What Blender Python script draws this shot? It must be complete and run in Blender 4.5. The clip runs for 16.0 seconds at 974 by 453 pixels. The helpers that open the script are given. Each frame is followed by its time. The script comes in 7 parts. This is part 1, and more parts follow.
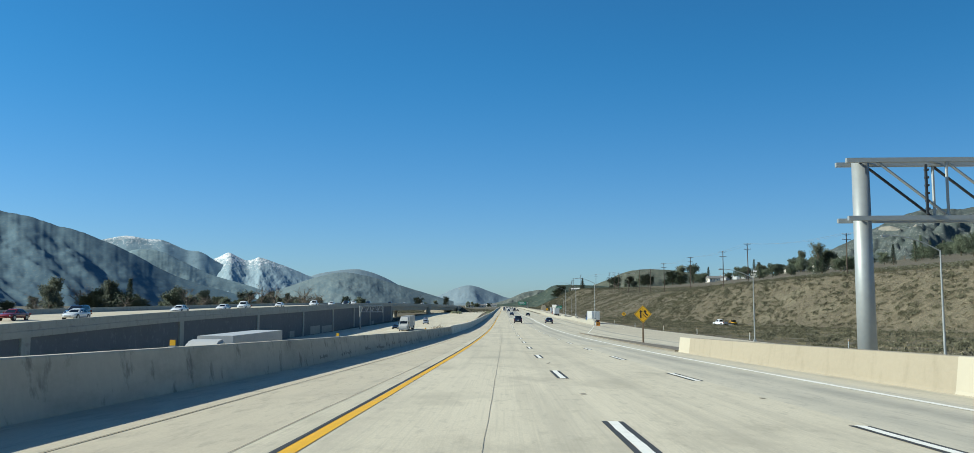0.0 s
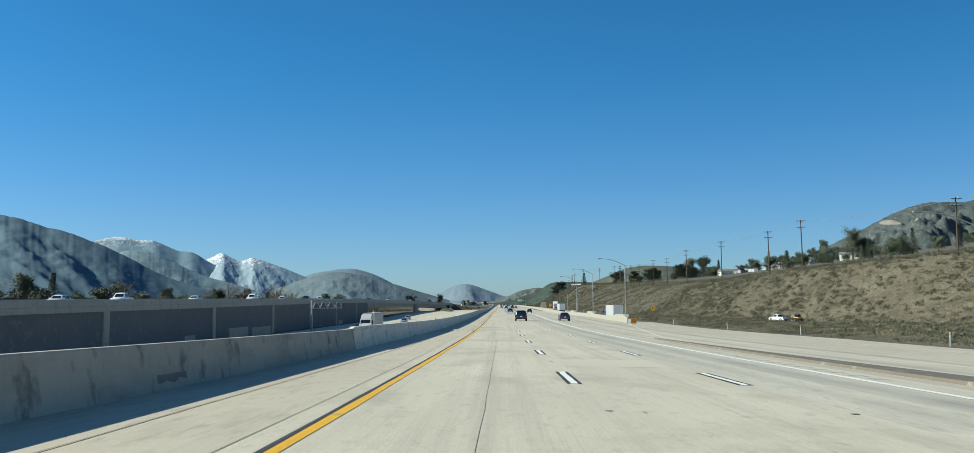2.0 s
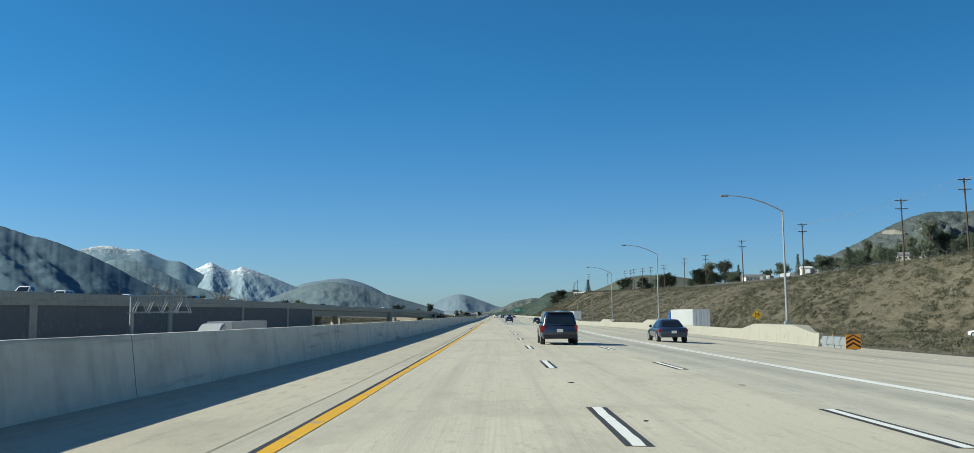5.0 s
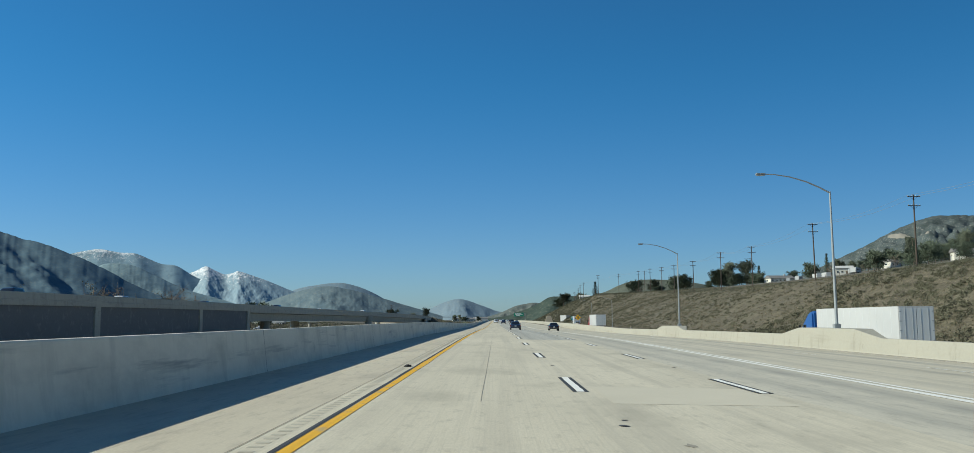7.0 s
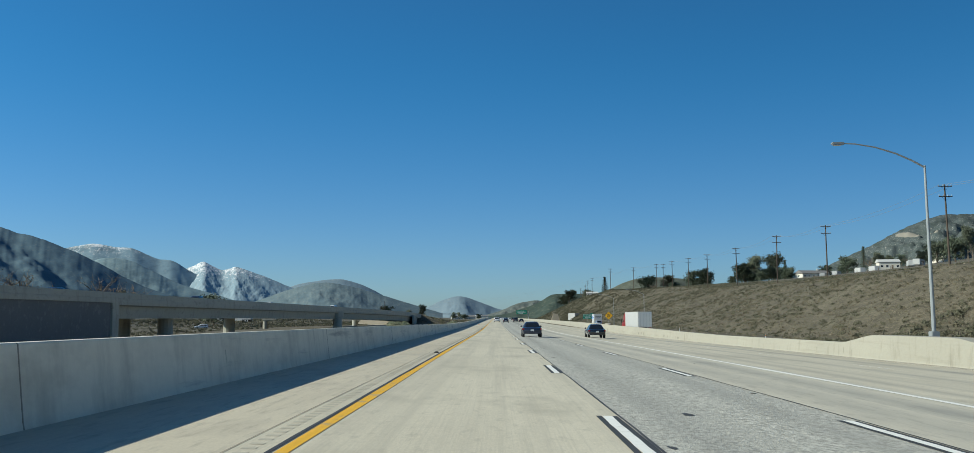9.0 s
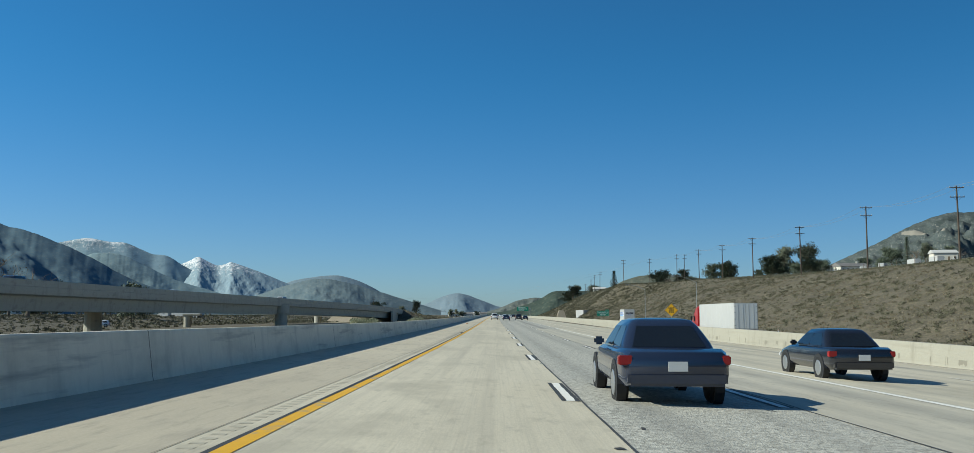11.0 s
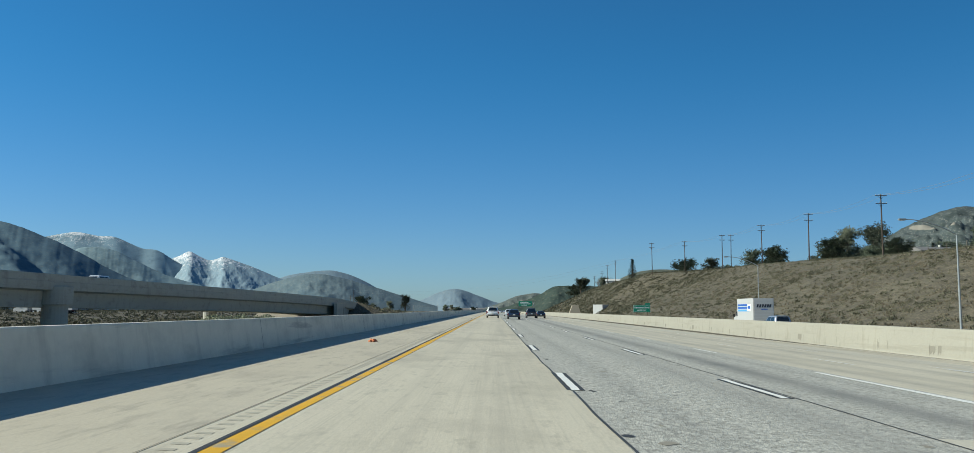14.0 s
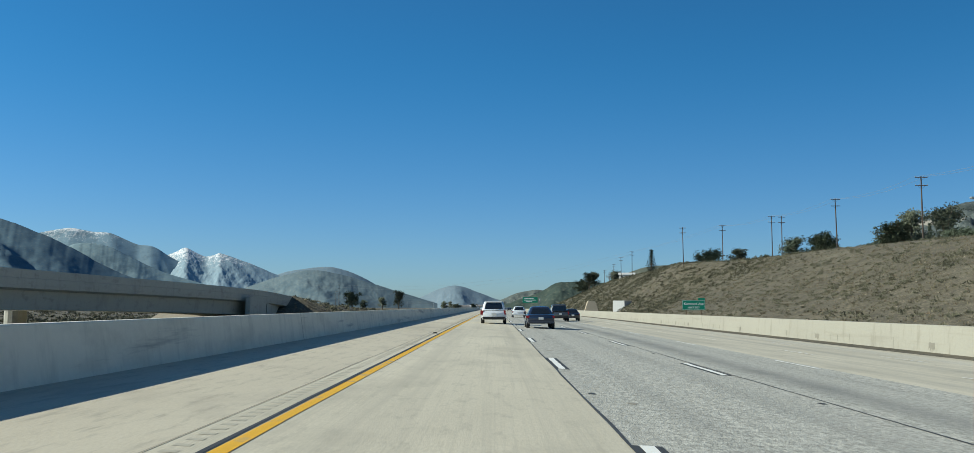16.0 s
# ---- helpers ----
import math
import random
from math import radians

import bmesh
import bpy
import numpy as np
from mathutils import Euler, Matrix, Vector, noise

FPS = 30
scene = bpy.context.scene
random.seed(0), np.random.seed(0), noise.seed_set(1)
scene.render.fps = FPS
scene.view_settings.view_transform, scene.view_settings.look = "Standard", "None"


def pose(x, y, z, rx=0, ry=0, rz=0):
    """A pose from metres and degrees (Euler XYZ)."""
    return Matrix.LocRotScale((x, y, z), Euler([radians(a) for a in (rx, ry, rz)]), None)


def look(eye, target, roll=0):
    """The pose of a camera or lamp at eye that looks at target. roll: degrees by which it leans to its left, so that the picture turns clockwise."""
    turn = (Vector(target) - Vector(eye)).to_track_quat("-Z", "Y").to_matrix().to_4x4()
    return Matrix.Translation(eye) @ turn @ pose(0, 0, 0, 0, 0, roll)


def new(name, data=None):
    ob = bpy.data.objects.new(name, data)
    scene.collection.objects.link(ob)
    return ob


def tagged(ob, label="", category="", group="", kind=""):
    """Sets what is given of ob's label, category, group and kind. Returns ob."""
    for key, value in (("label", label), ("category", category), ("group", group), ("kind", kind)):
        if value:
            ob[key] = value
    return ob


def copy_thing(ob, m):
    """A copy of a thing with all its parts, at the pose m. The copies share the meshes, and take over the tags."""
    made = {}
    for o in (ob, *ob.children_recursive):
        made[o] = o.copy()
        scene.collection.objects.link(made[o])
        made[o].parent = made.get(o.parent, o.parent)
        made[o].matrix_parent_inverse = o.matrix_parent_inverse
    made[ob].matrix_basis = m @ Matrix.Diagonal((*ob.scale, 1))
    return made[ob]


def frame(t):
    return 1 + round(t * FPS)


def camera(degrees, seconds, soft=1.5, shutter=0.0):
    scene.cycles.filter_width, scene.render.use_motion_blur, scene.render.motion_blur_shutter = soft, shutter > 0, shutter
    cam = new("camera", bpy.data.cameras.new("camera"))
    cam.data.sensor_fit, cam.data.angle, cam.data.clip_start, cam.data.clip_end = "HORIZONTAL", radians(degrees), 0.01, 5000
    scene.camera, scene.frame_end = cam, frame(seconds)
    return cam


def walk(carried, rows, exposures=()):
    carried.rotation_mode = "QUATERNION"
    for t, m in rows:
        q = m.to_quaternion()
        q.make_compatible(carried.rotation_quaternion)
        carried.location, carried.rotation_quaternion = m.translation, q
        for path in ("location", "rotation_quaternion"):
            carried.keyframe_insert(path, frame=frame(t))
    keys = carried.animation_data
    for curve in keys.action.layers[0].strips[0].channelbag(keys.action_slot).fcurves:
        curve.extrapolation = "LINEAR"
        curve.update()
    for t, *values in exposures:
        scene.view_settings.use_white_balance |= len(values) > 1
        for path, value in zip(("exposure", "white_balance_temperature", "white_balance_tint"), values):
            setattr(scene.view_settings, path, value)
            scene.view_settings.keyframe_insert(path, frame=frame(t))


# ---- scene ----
# Freeway drive: a straight concrete carriageway falls into a valley, with a retaining wall
# and a bridge on the near side of the sun and a scrub hill opposite.
# x runs across the road to the right, y along it, z up.

# ---- camera: seconds, place, turn left/right, tilt, lean (degrees) ----
cam = camera(59.1, 16.0, soft=0.7)
ROWS = (
    (0, -0.01, -0.50, 4.30, -1.13, 5.20, -0.08),
    (0.5, 0.00, 15.30, 3.89, -1.07, 5.14, -0.34),
    (1, 0.01, 31.13, 3.50, -0.98, 5.12, -0.55),
    (1.5, 0.02, 47.01, 3.12, -0.92, 5.12, -0.57),
    (2, 0.03, 62.94, 2.79, -0.88, 5.13, -0.62),
    (2.5, 0.03, 78.92, 2.50, -0.80, 5.21, -0.59),
    (3, 0.04, 94.95, 2.23, -0.76, 5.41, -0.53),
    (3.5, 0.05, 111.04, 1.99, -0.69, 5.53, -0.46),
    (4, 0.05, 127.19, 1.79, -0.57, 5.65, -0.51),
    (5, 0.03, 159.66, 1.49, -0.55, 5.86, -0.55),
    (5.75, 0.01, 184.17, 1.37, -0.53, 6.02, -0.57),
    (6.5, -0.03, 208.79, 1.30, -0.51, 6.17, -0.60),
    (7, -0.08, 225.28, 1.32, -0.53, 6.19, -0.50),
    (7.5, -0.07, 241.82, 1.32, -0.61, 6.15, -0.45),
    (8, -0.04, 258.42, 1.36, -0.64, 6.13, -0.41),
    (8.5, -0.06, 275.08, 1.40, -0.63, 6.10, -0.33),
    (9, -0.07, 291.81, 1.42, -0.62, 6.04, -0.16),
    (9.8, 0.05, 318.70, 1.33, -0.60, 5.98, -0.05),
    (10.6, 0.21, 345.72, 1.15, -0.59, 5.91, 0.05),
    (11.5, 0.35, 376.22, 0.93, -0.57, 5.83, 0.17),
    (12, 0.34, 393.20, 0.86, -0.49, 5.77, 0.15),
    (12.5, 0.31, 410.20, 0.82, -0.44, 5.69, 0.09),
    (13, 0.25, 427.23, 0.80, -0.46, 5.74, 0.07),
    (13.5, 0.19, 444.30, 0.80, -0.48, 5.64, 0.11),
    (14, 0.15, 461.40, 0.81, -0.46, 5.62, 0.16),
    (14.5, 0.12, 478.54, 0.83, -0.47, 5.56, 0.23),
    (15, 0.10, 495.73, 0.86, -0.46, 5.52, 0.18),
    (15.5, 0.08, 512.96, 0.90, -0.51, 5.47, 0.25),
    (16, 0.06, 530.25, 0.94, -0.51, 5.42, 0.15),
)


def stand(x, y, z, yaw, tilt, lean):
    a, b = radians(yaw), radians(tilt)
    return look((x, y, z), (x + 100 * math.sin(a) * math.cos(b), y + 100 * math.cos(a) * math.cos(b), z + 100 * math.sin(b)), lean)


walk(cam, [(t, stand(*v)) for t, *v in ROWS], exposures=[(t, ev, 6150, 2) for t, ev in ((0, 0.48), (4, 0.44), (7, 0.23), (12.5, 0.25), (16, 0.31))])

# ---- light ----
SUN_EL, SUN_AZ = 31.0, -98.0  # azimuth from +y, clockwise
world = bpy.data.worlds.new("world")
scene.world = world
world.use_nodes = True
wn = world.node_tree
sky = wn.nodes.new("ShaderNodeTexSky")
sky.sky_type, sky.sun_disc = "NISHITA", False
sky.sun_elevation, sky.sun_rotation = radians(SUN_EL), radians(SUN_AZ)
sky.altitude, sky.air_density, sky.dust_density, sky.ozone_density = 900, 1.0, 0.6, 1.8
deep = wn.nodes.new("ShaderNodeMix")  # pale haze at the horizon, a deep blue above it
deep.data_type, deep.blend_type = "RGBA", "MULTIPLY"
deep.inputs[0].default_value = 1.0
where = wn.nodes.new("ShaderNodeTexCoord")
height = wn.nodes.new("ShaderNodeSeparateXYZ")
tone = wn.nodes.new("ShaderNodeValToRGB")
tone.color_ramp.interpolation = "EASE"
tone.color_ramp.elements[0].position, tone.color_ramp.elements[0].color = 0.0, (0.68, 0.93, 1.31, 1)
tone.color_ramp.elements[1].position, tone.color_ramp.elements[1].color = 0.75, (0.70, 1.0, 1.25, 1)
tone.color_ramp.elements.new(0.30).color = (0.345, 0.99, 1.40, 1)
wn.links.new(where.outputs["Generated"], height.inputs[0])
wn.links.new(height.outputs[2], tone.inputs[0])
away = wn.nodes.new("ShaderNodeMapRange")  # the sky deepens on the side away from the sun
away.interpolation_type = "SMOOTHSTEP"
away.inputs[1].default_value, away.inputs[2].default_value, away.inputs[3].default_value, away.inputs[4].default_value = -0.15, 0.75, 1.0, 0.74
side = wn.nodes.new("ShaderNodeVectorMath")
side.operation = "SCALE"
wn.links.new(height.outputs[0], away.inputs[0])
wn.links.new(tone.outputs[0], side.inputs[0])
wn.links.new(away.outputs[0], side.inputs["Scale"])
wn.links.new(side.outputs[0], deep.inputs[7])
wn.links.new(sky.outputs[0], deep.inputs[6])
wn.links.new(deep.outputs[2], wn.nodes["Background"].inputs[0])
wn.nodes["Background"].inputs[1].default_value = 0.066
sun = new("sun", bpy.data.lights.new("sun", "SUN"))
sun.data.energy, sun.data.angle, sun.data.color = 5.0, radians(0.53), (1, 0.94, 0.80)
sd = Vector((math.sin(radians(SUN_AZ)) * math.cos(radians(SUN_EL)), math.cos(radians(SUN_AZ)) * math.cos(radians(SUN_EL)), math.sin(radians(SUN_EL))))
sun.matrix_world = look(sd * 100, (0, 0, 0))


# ---- materials ----
def mat(name, a, b=None, rough=0.8, metal=0.0, scale=1.0, fine=12.0, bump=0.0, stretch=(1, 1, 1), c=None, island=0.0, spec=0.4, big=0.25, contrast=0.25, coat=0.0):
    """Two colours mixed by coarse and fine noise, an optional third in rare stains, and relief."""
    m = bpy.data.materials.new(name)
    m.use_nodes = True
    t = m.node_tree
    P = t.nodes["Principled BSDF"]
    P.inputs["Roughness"].default_value, P.inputs["Metallic"].default_value = rough, metal
    P.inputs["Specular IOR Level"].default_value = spec
    P.inputs["Coat Weight"].default_value = coat
    b = b or tuple(v * 0.8 for v in a)
    co = t.nodes.new("ShaderNodeTexCoord")
    mp = t.nodes.new("ShaderNodeMapping")
    mp.inputs["Scale"].default_value = stretch
    t.links.new(co.outputs["Object"], mp.inputs[0])

    def noise_node(s, detail):
        n = t.nodes.new("ShaderNodeTexNoise")
        n.inputs["Scale"].default_value, n.inputs["Detail"].default_value, n.inputs["Roughness"].default_value = s, detail, 0.6
        t.links.new(mp.outputs[0], n.inputs["Vector"])
        return n

    def math_node(op, x, y):
        n = t.nodes.new("ShaderNodeMath")
        n.operation = op
        for i, v in enumerate((x, y)):
            if isinstance(v, (int, float)):
                n.inputs[i].default_value = v
            else:
                t.links.new(v, n.inputs[i])
        return n.outputs[0]

    n1, n2 = noise_node(scale * big, 5), noise_node(fine, 4)
    fac = math_node("ADD", math_node("MULTIPLY", n1.outputs[0], 0.6), math_node("MULTIPLY", n2.outputs[0], 0.4))
    if island:
        g = t.nodes.new("ShaderNodeNewGeometry")
        oi = t.nodes.new("ShaderNodeObjectInfo")
        rnd = math_node("ADD", math_node("MULTIPLY", g.outputs["Random Per Island"], island), math_node("MULTIPLY", oi.outputs["Random"], island * 0.5))
        fac = math_node("ADD", fac, math_node("SUBTRACT", rnd, island * 0.75))
    r = t.nodes.new("ShaderNodeValToRGB")
    r.color_ramp.elements[0].position, r.color_ramp.elements[1].position = 0.5 - contrast, 0.5 + contrast
    r.color_ramp.elements[0].color, r.color_ramp.elements[1].color = (*b, 1), (*a, 1)
    t.links.new(fac, r.inputs[0])
    out = r.outputs[0]
    if c:
        n3 = noise_node(scale * 1.7, 6)
        r3 = t.nodes.new("ShaderNodeValToRGB")
        r3.color_ramp.elements[0].position, r3.color_ramp.elements[1].position = 0.56, 0.68
        t.links.new(n3.outputs[0], r3.inputs[0])
        mx = t.nodes.new("ShaderNodeMix")
        mx.data_type = "RGBA"
        t.links.new(r3.outputs[0], mx.inputs[0])
        t.links.new(out, mx.inputs[6])
        mx.inputs[7].default_value = (*c, 1)
        out = mx.outputs[2]
    t.links.new(out, P.inputs["Base Color"])
    if bump:
        bp = t.nodes.new("ShaderNodeBump")
        bp.inputs["Strength"].default_value, bp.inputs["Distance"].default_value = bump, 0.05
        t.links.new(n2.outputs[0], bp.inputs["Height"])
        t.links.new(bp.outputs[0], P.inputs["Normal"])
    return m


def plain(name, col, rough=0.5, metal=0.0, coat=0.0):
    return mat(name, col, tuple(v * 0.88 for v in col), rough, metal, fine=6, coat=coat)


def streaks(m, stretch, col, lo, hi, amount=1.0, detail=5):
    """Adds stains with a shape of their own: noise drawn out along one axis, above a threshold."""
    t = m.node_tree
    P = t.nodes["Principled BSDF"]
    old = P.inputs["Base Color"].links[0].from_socket
    co, mp, n, r, mx, k = [t.nodes.new("ShaderNode" + x) for x in ("TexCoord", "Mapping", "TexNoise", "MapRange", "Mix", "Math")]
    mp.inputs["Scale"].default_value = stretch
    t.links.new(co.outputs["Object"], mp.inputs[0])
    t.links.new(mp.outputs[0], n.inputs["Vector"])
    n.inputs["Scale"].default_value, n.inputs["Detail"].default_value, n.inputs["Roughness"].default_value = 1.0, detail, 0.65
    r.inputs[1].default_value, r.inputs[2].default_value = lo, hi
    t.links.new(n.outputs[0], r.inputs[0])
    k.operation = "MULTIPLY"
    t.links.new(r.outputs[0], k.inputs[0])
    k.inputs[1].default_value = amount
    mx.data_type = "RGBA"
    t.links.new(k.outputs[0], mx.inputs[0])
    t.links.new(old, mx.inputs[6])
    mx.inputs[7].default_value = (*col, 1)
    t.links.new(mx.outputs[2], P.inputs["Base Color"])
    return m


CONCRETE_ROAD = mat("pale tan concrete pavement", (0.63, 0.565, 0.43), (0.49, 0.44, 0.333), 0.85, contrast=0.14, fine=34, scale=0.9, stretch=(1.0, 0.25, 1), bump=0.08)
CONCRETE_LANE = mat("worn grey concrete lane", (0.59, 0.54, 0.425), (0.47, 0.43, 0.34), 0.85, contrast=0.14, fine=34, scale=1.0, stretch=(1.0, 0.2, 1), bump=0.08)
AGGREGATE = mat("grey exposed aggregate concrete", (0.58, 0.555, 0.475), (0.27, 0.258, 0.22), 0.9, fine=30, scale=44, stretch=(1.0, 0.6, 1), bump=0.4, contrast=0.10)
SHOULDER = mat("stained concrete shoulder", (0.55, 0.49, 0.37), (0.455, 0.40, 0.30), 0.9, contrast=0.14, fine=34, scale=0.7, stretch=(1.0, 0.3, 1), bump=0.08)
BARRIER = mat("weathered barrier concrete", (0.84, 0.79, 0.65), (0.71, 0.67, 0.55), 0.9, fine=7, scale=0.8, stretch=(1, 0.9, 0.6), bump=0.3)
BARRIER_OLD = mat("dirty old barrier concrete", (0.56, 0.51, 0.40), (0.43, 0.395, 0.31), 0.9, fine=7, scale=0.8, stretch=(1, 0.9, 0.6), bump=0.3)
BARRIER_TAN = mat("tan barrier concrete", (0.355, 0.335, 0.273), (0.29, 0.273, 0.224), 0.9, fine=7, scale=0.8, stretch=(1, 0.6, 1.0), bump=0.3)
GORE_TAN = mat("sandy barrier concrete", (0.32, 0.28, 0.208), (0.27, 0.236, 0.175), 0.9, fine=7, scale=0.8, stretch=(1, 0.6, 1.0), bump=0.3)
CONCRETE = mat("grey structural concrete", (0.43, 0.415, 0.355), (0.35, 0.34, 0.29), 0.9, fine=4, scale=0.8, stretch=(1, 0.5, 1), c=(0.31, 0.30, 0.26), bump=0.2)
streaks(CONCRETE_ROAD, (28, 0.25, 1), (0.40, 0.365, 0.28), 0.5, 0.68, 0.3, 2)
streaks(CONCRETE_ROAD, (1.6, 0.02, 1), (0.37, 0.335, 0.262), 0.48, 0.72, 0.6)
streaks(CONCRETE_ROAD, (5, 1.6, 1), (0.36, 0.325, 0.25), 0.55, 0.70, 0.55)
streaks(CONCRETE_ROAD, (0.4, 0.2, 1), (0.35, 0.315, 0.24), 0.52, 0.68, 0.55)
streaks(CONCRETE_LANE, (1.6, 0.015, 1), (0.33, 0.31, 0.265), 0.5, 0.74, 0.6)
streaks(CONCRETE_LANE, (7, 1.2, 1), (0.31, 0.285, 0.235), 0.52, 0.70, 0.6)
streaks(CONCRETE_LANE, (0.6, 0.3, 1), (0.33, 0.305, 0.25), 0.56, 0.72, 0.4)
streaks(AGGREGATE, (1.4, 0.02, 1), (0.30, 0.285, 0.25), 0.5, 0.75, 0.5)
streaks(AGGREGATE, (0.75, 0.004, 1), (0.34, 0.325, 0.28), 0.48, 0.64, 0.35, 2)
streaks(SHOULDER, (6, 1.0, 1), (0.33, 0.295, 0.23), 0.52, 0.70, 0.7)
streaks(SHOULDER, (0.6, 0.25, 1), (0.34, 0.30, 0.235), 0.52, 0.7, 0.6)
streaks(SHOULDER, (2.5, 0.06, 1), (0.36, 0.32, 0.25), 0.55, 0.75, 0.5)
streaks(BARRIER, (1, 1.6, 0.35), (0.38, 0.36, 0.29), 0.52, 0.74, 0.5)
streaks(BARRIER, (1, 0.5, 1.1), (0.47, 0.44, 0.35), 0.48, 0.70, 0.5)
streaks(BARRIER, (1, 0.16, 2.6), (0.24, 0.235, 0.21), 0.57, 0.70, 0.6)
streaks(BARRIER_OLD, (1, 0.35, 1.1), (0.28, 0.255, 0.2), 0.48, 0.68, 0.6)
streaks(BARRIER_OLD, (1, 1.4, 0.9), (0.15, 0.14, 0.115), 0.56, 0.66, 0.7)
streaks(BARRIER_TAN, (1, 1.5, 0.4), (0.20, 0.178, 0.135), 0.55, 0.75, 0.6)
streaks(BARRIER_TAN, (1, 0.12, 2.2), (0.22, 0.2, 0.155), 0.55, 0.75, 0.5)
streaks(GORE_TAN, (1, 1.2, 0.5), (0.22, 0.19, 0.135), 0.52, 0.74, 0.6)
streaks(CONCRETE, (1.2, 0.9, 0.2), (0.25, 0.24, 0.207), 0.53, 0.72, 0.6)


def tracks(m, bands, col, amount):
    """Grey rubber and oil laid down along the wheel paths: bands at given places across the road."""
    t = m.node_tree
    P = t.nodes["Principled BSDF"]
    old = P.inputs["Base Color"].links[0].from_socket
    co, sp, mp, n, wob, rng_, ramp, k, mx, rag, thin = [t.nodes.new("ShaderNode" + x) for x in ("TexCoord", "SeparateXYZ", "Mapping", "TexNoise", "Math", "MapRange", "ValToRGB", "Math", "Mix", "TexNoise", "Math")]
    t.links.new(co.outputs["Object"], sp.inputs[0])
    mp.inputs["Scale"].default_value = (0.25, 0.02, 1)
    t.links.new(co.outputs["Object"], mp.inputs[0])
    n.inputs["Scale"].default_value, n.inputs["Detail"].default_value = 1.0, 4
    t.links.new(mp.outputs[0], n.inputs["Vector"])
    wob.operation = "MULTIPLY_ADD"
    wob.inputs[1].default_value = 0.9
    t.links.new(n.outputs[0], wob.inputs[0])
    t.links.new(sp.outputs[0], wob.inputs[2])
    rng_.inputs[1].default_value, rng_.inputs[2].default_value = 0.45, 24.45
    t.links.new(wob.outputs[0], rng_.inputs[0])
    els = ramp.color_ramp.elements
    els[0].position, els[0].color, els[1].position, els[1].color = 0.0, (0, 0, 0, 1), 1.0, (0, 0, 0, 1)
    for x, w, v in bands:
        for dx, c in ((-w, 0.0), (0, v), (w, 0.0)):
            els.new((x + dx) / 24).color = (c, c, c, 1)
    t.links.new(rng_.outputs[0], ramp.inputs[0])
    rag.inputs["Scale"].default_value, rag.inputs["Detail"].default_value = 0.35, 6
    t.links.new(co.outputs["Object"], rag.inputs["Vector"])
    thin.operation, thin.inputs[1].default_value = "MULTIPLY", amount * 1.9
    t.links.new(rag.outputs[0], thin.inputs[0])
    k.operation, k.use_clamp = "MULTIPLY", True
    t.links.new(ramp.outputs[0], k.inputs[0])
    t.links.new(thin.outputs[0], k.inputs[1])
    mx.data_type = "RGBA"
    t.links.new(k.outputs[0], mx.inputs[0])
    t.links.new(old, mx.inputs[6])
    mx.inputs[7].default_value = (*col, 1)
    t.links.new(mx.outputs[2], P.inputs["Base Color"])


tracks(AGGREGATE, ((2.6, 0.5, 0.45), (4.4, 0.5, 0.35), (6.7, 0.9, 1.0), (8.2, 0.35, 0.4)), (0.20, 0.195, 0.175), 0.75)
tracks(CONCRETE_LANE, ((6.3, 0.7, 0.55), (7.7, 0.75, 0.9)), (0.255, 0.245, 0.212), 0.72)
tracks(CONCRETE_ROAD, ((10.4, 0.6, 0.5), (11.7, 0.4, 0.4), (14.3, 0.7, 0.6), (18.4, 0.9, 1.0), (20.6, 0.7, 0.8)), (0.24, 0.228, 0.195), 0.65)
WALL_DARK = mat("dark rough wall panel", (0.18, 0.182, 0.182), (0.135, 0.137, 0.139), 0.95, fine=3, scale=0.6, c=(0.21, 0.21, 0.205), bump=0.5)
YELLOW_LINE = mat("yellow road paint", (0.78, 0.43, 0.02), (0.66, 0.36, 0.02), 0.7, fine=8, c=(0.4, 0.33, 0.2))
WHITE_LINE = mat("white road paint", (0.86, 0.84, 0.77), (0.76, 0.74, 0.67), 0.7, fine=9, scale=2, c=(0.62, 0.595, 0.51))
BLACK_LINE = mat("black contrast paint", (0.035, 0.035, 0.036), (0.07, 0.068, 0.062), 0.7, fine=9)
TAR = mat("dark joint sealant", (0.045, 0.042, 0.038), (0.085, 0.08, 0.07), 0.6, fine=5)
SEAM = mat("dusty joint", (0.33, 0.30, 0.235), (0.25, 0.225, 0.18), 0.9, fine=5)
DRY_SOIL = mat("dry grassy soil", (0.148, 0.126, 0.084), (0.048, 0.043, 0.028), 0.95, fine=1.7, scale=1.6, bump=0.8, contrast=0.13, stretch=(1.0, 0.6, 1.3))
streaks(DRY_SOIL, (0.07, 0.05, 0.1), (0.15, 0.135, 0.092), 0.53, 0.66, 0.75, 8)
streaks(DRY_SOIL, (2.2, 1.3, 2.2), (0.062, 0.052, 0.034), 0.47, 0.62, 0.75, 4)
streaks(DRY_SOIL, (3.6, 2.0, 3.6), (0.215, 0.178, 0.122), 0.52, 0.64, 0.6, 4)
streaks(DRY_SOIL, (0.35, 0.3, 0.4), (0.08, 0.068, 0.040), 0.52, 0.64, 0.6, 7)
OLIVE_GRASS = mat("olive-brown dry grass", (0.205, 0.18, 0.108), (0.105, 0.094, 0.056), 0.9, fine=2, scale=0.15, island=0.45)
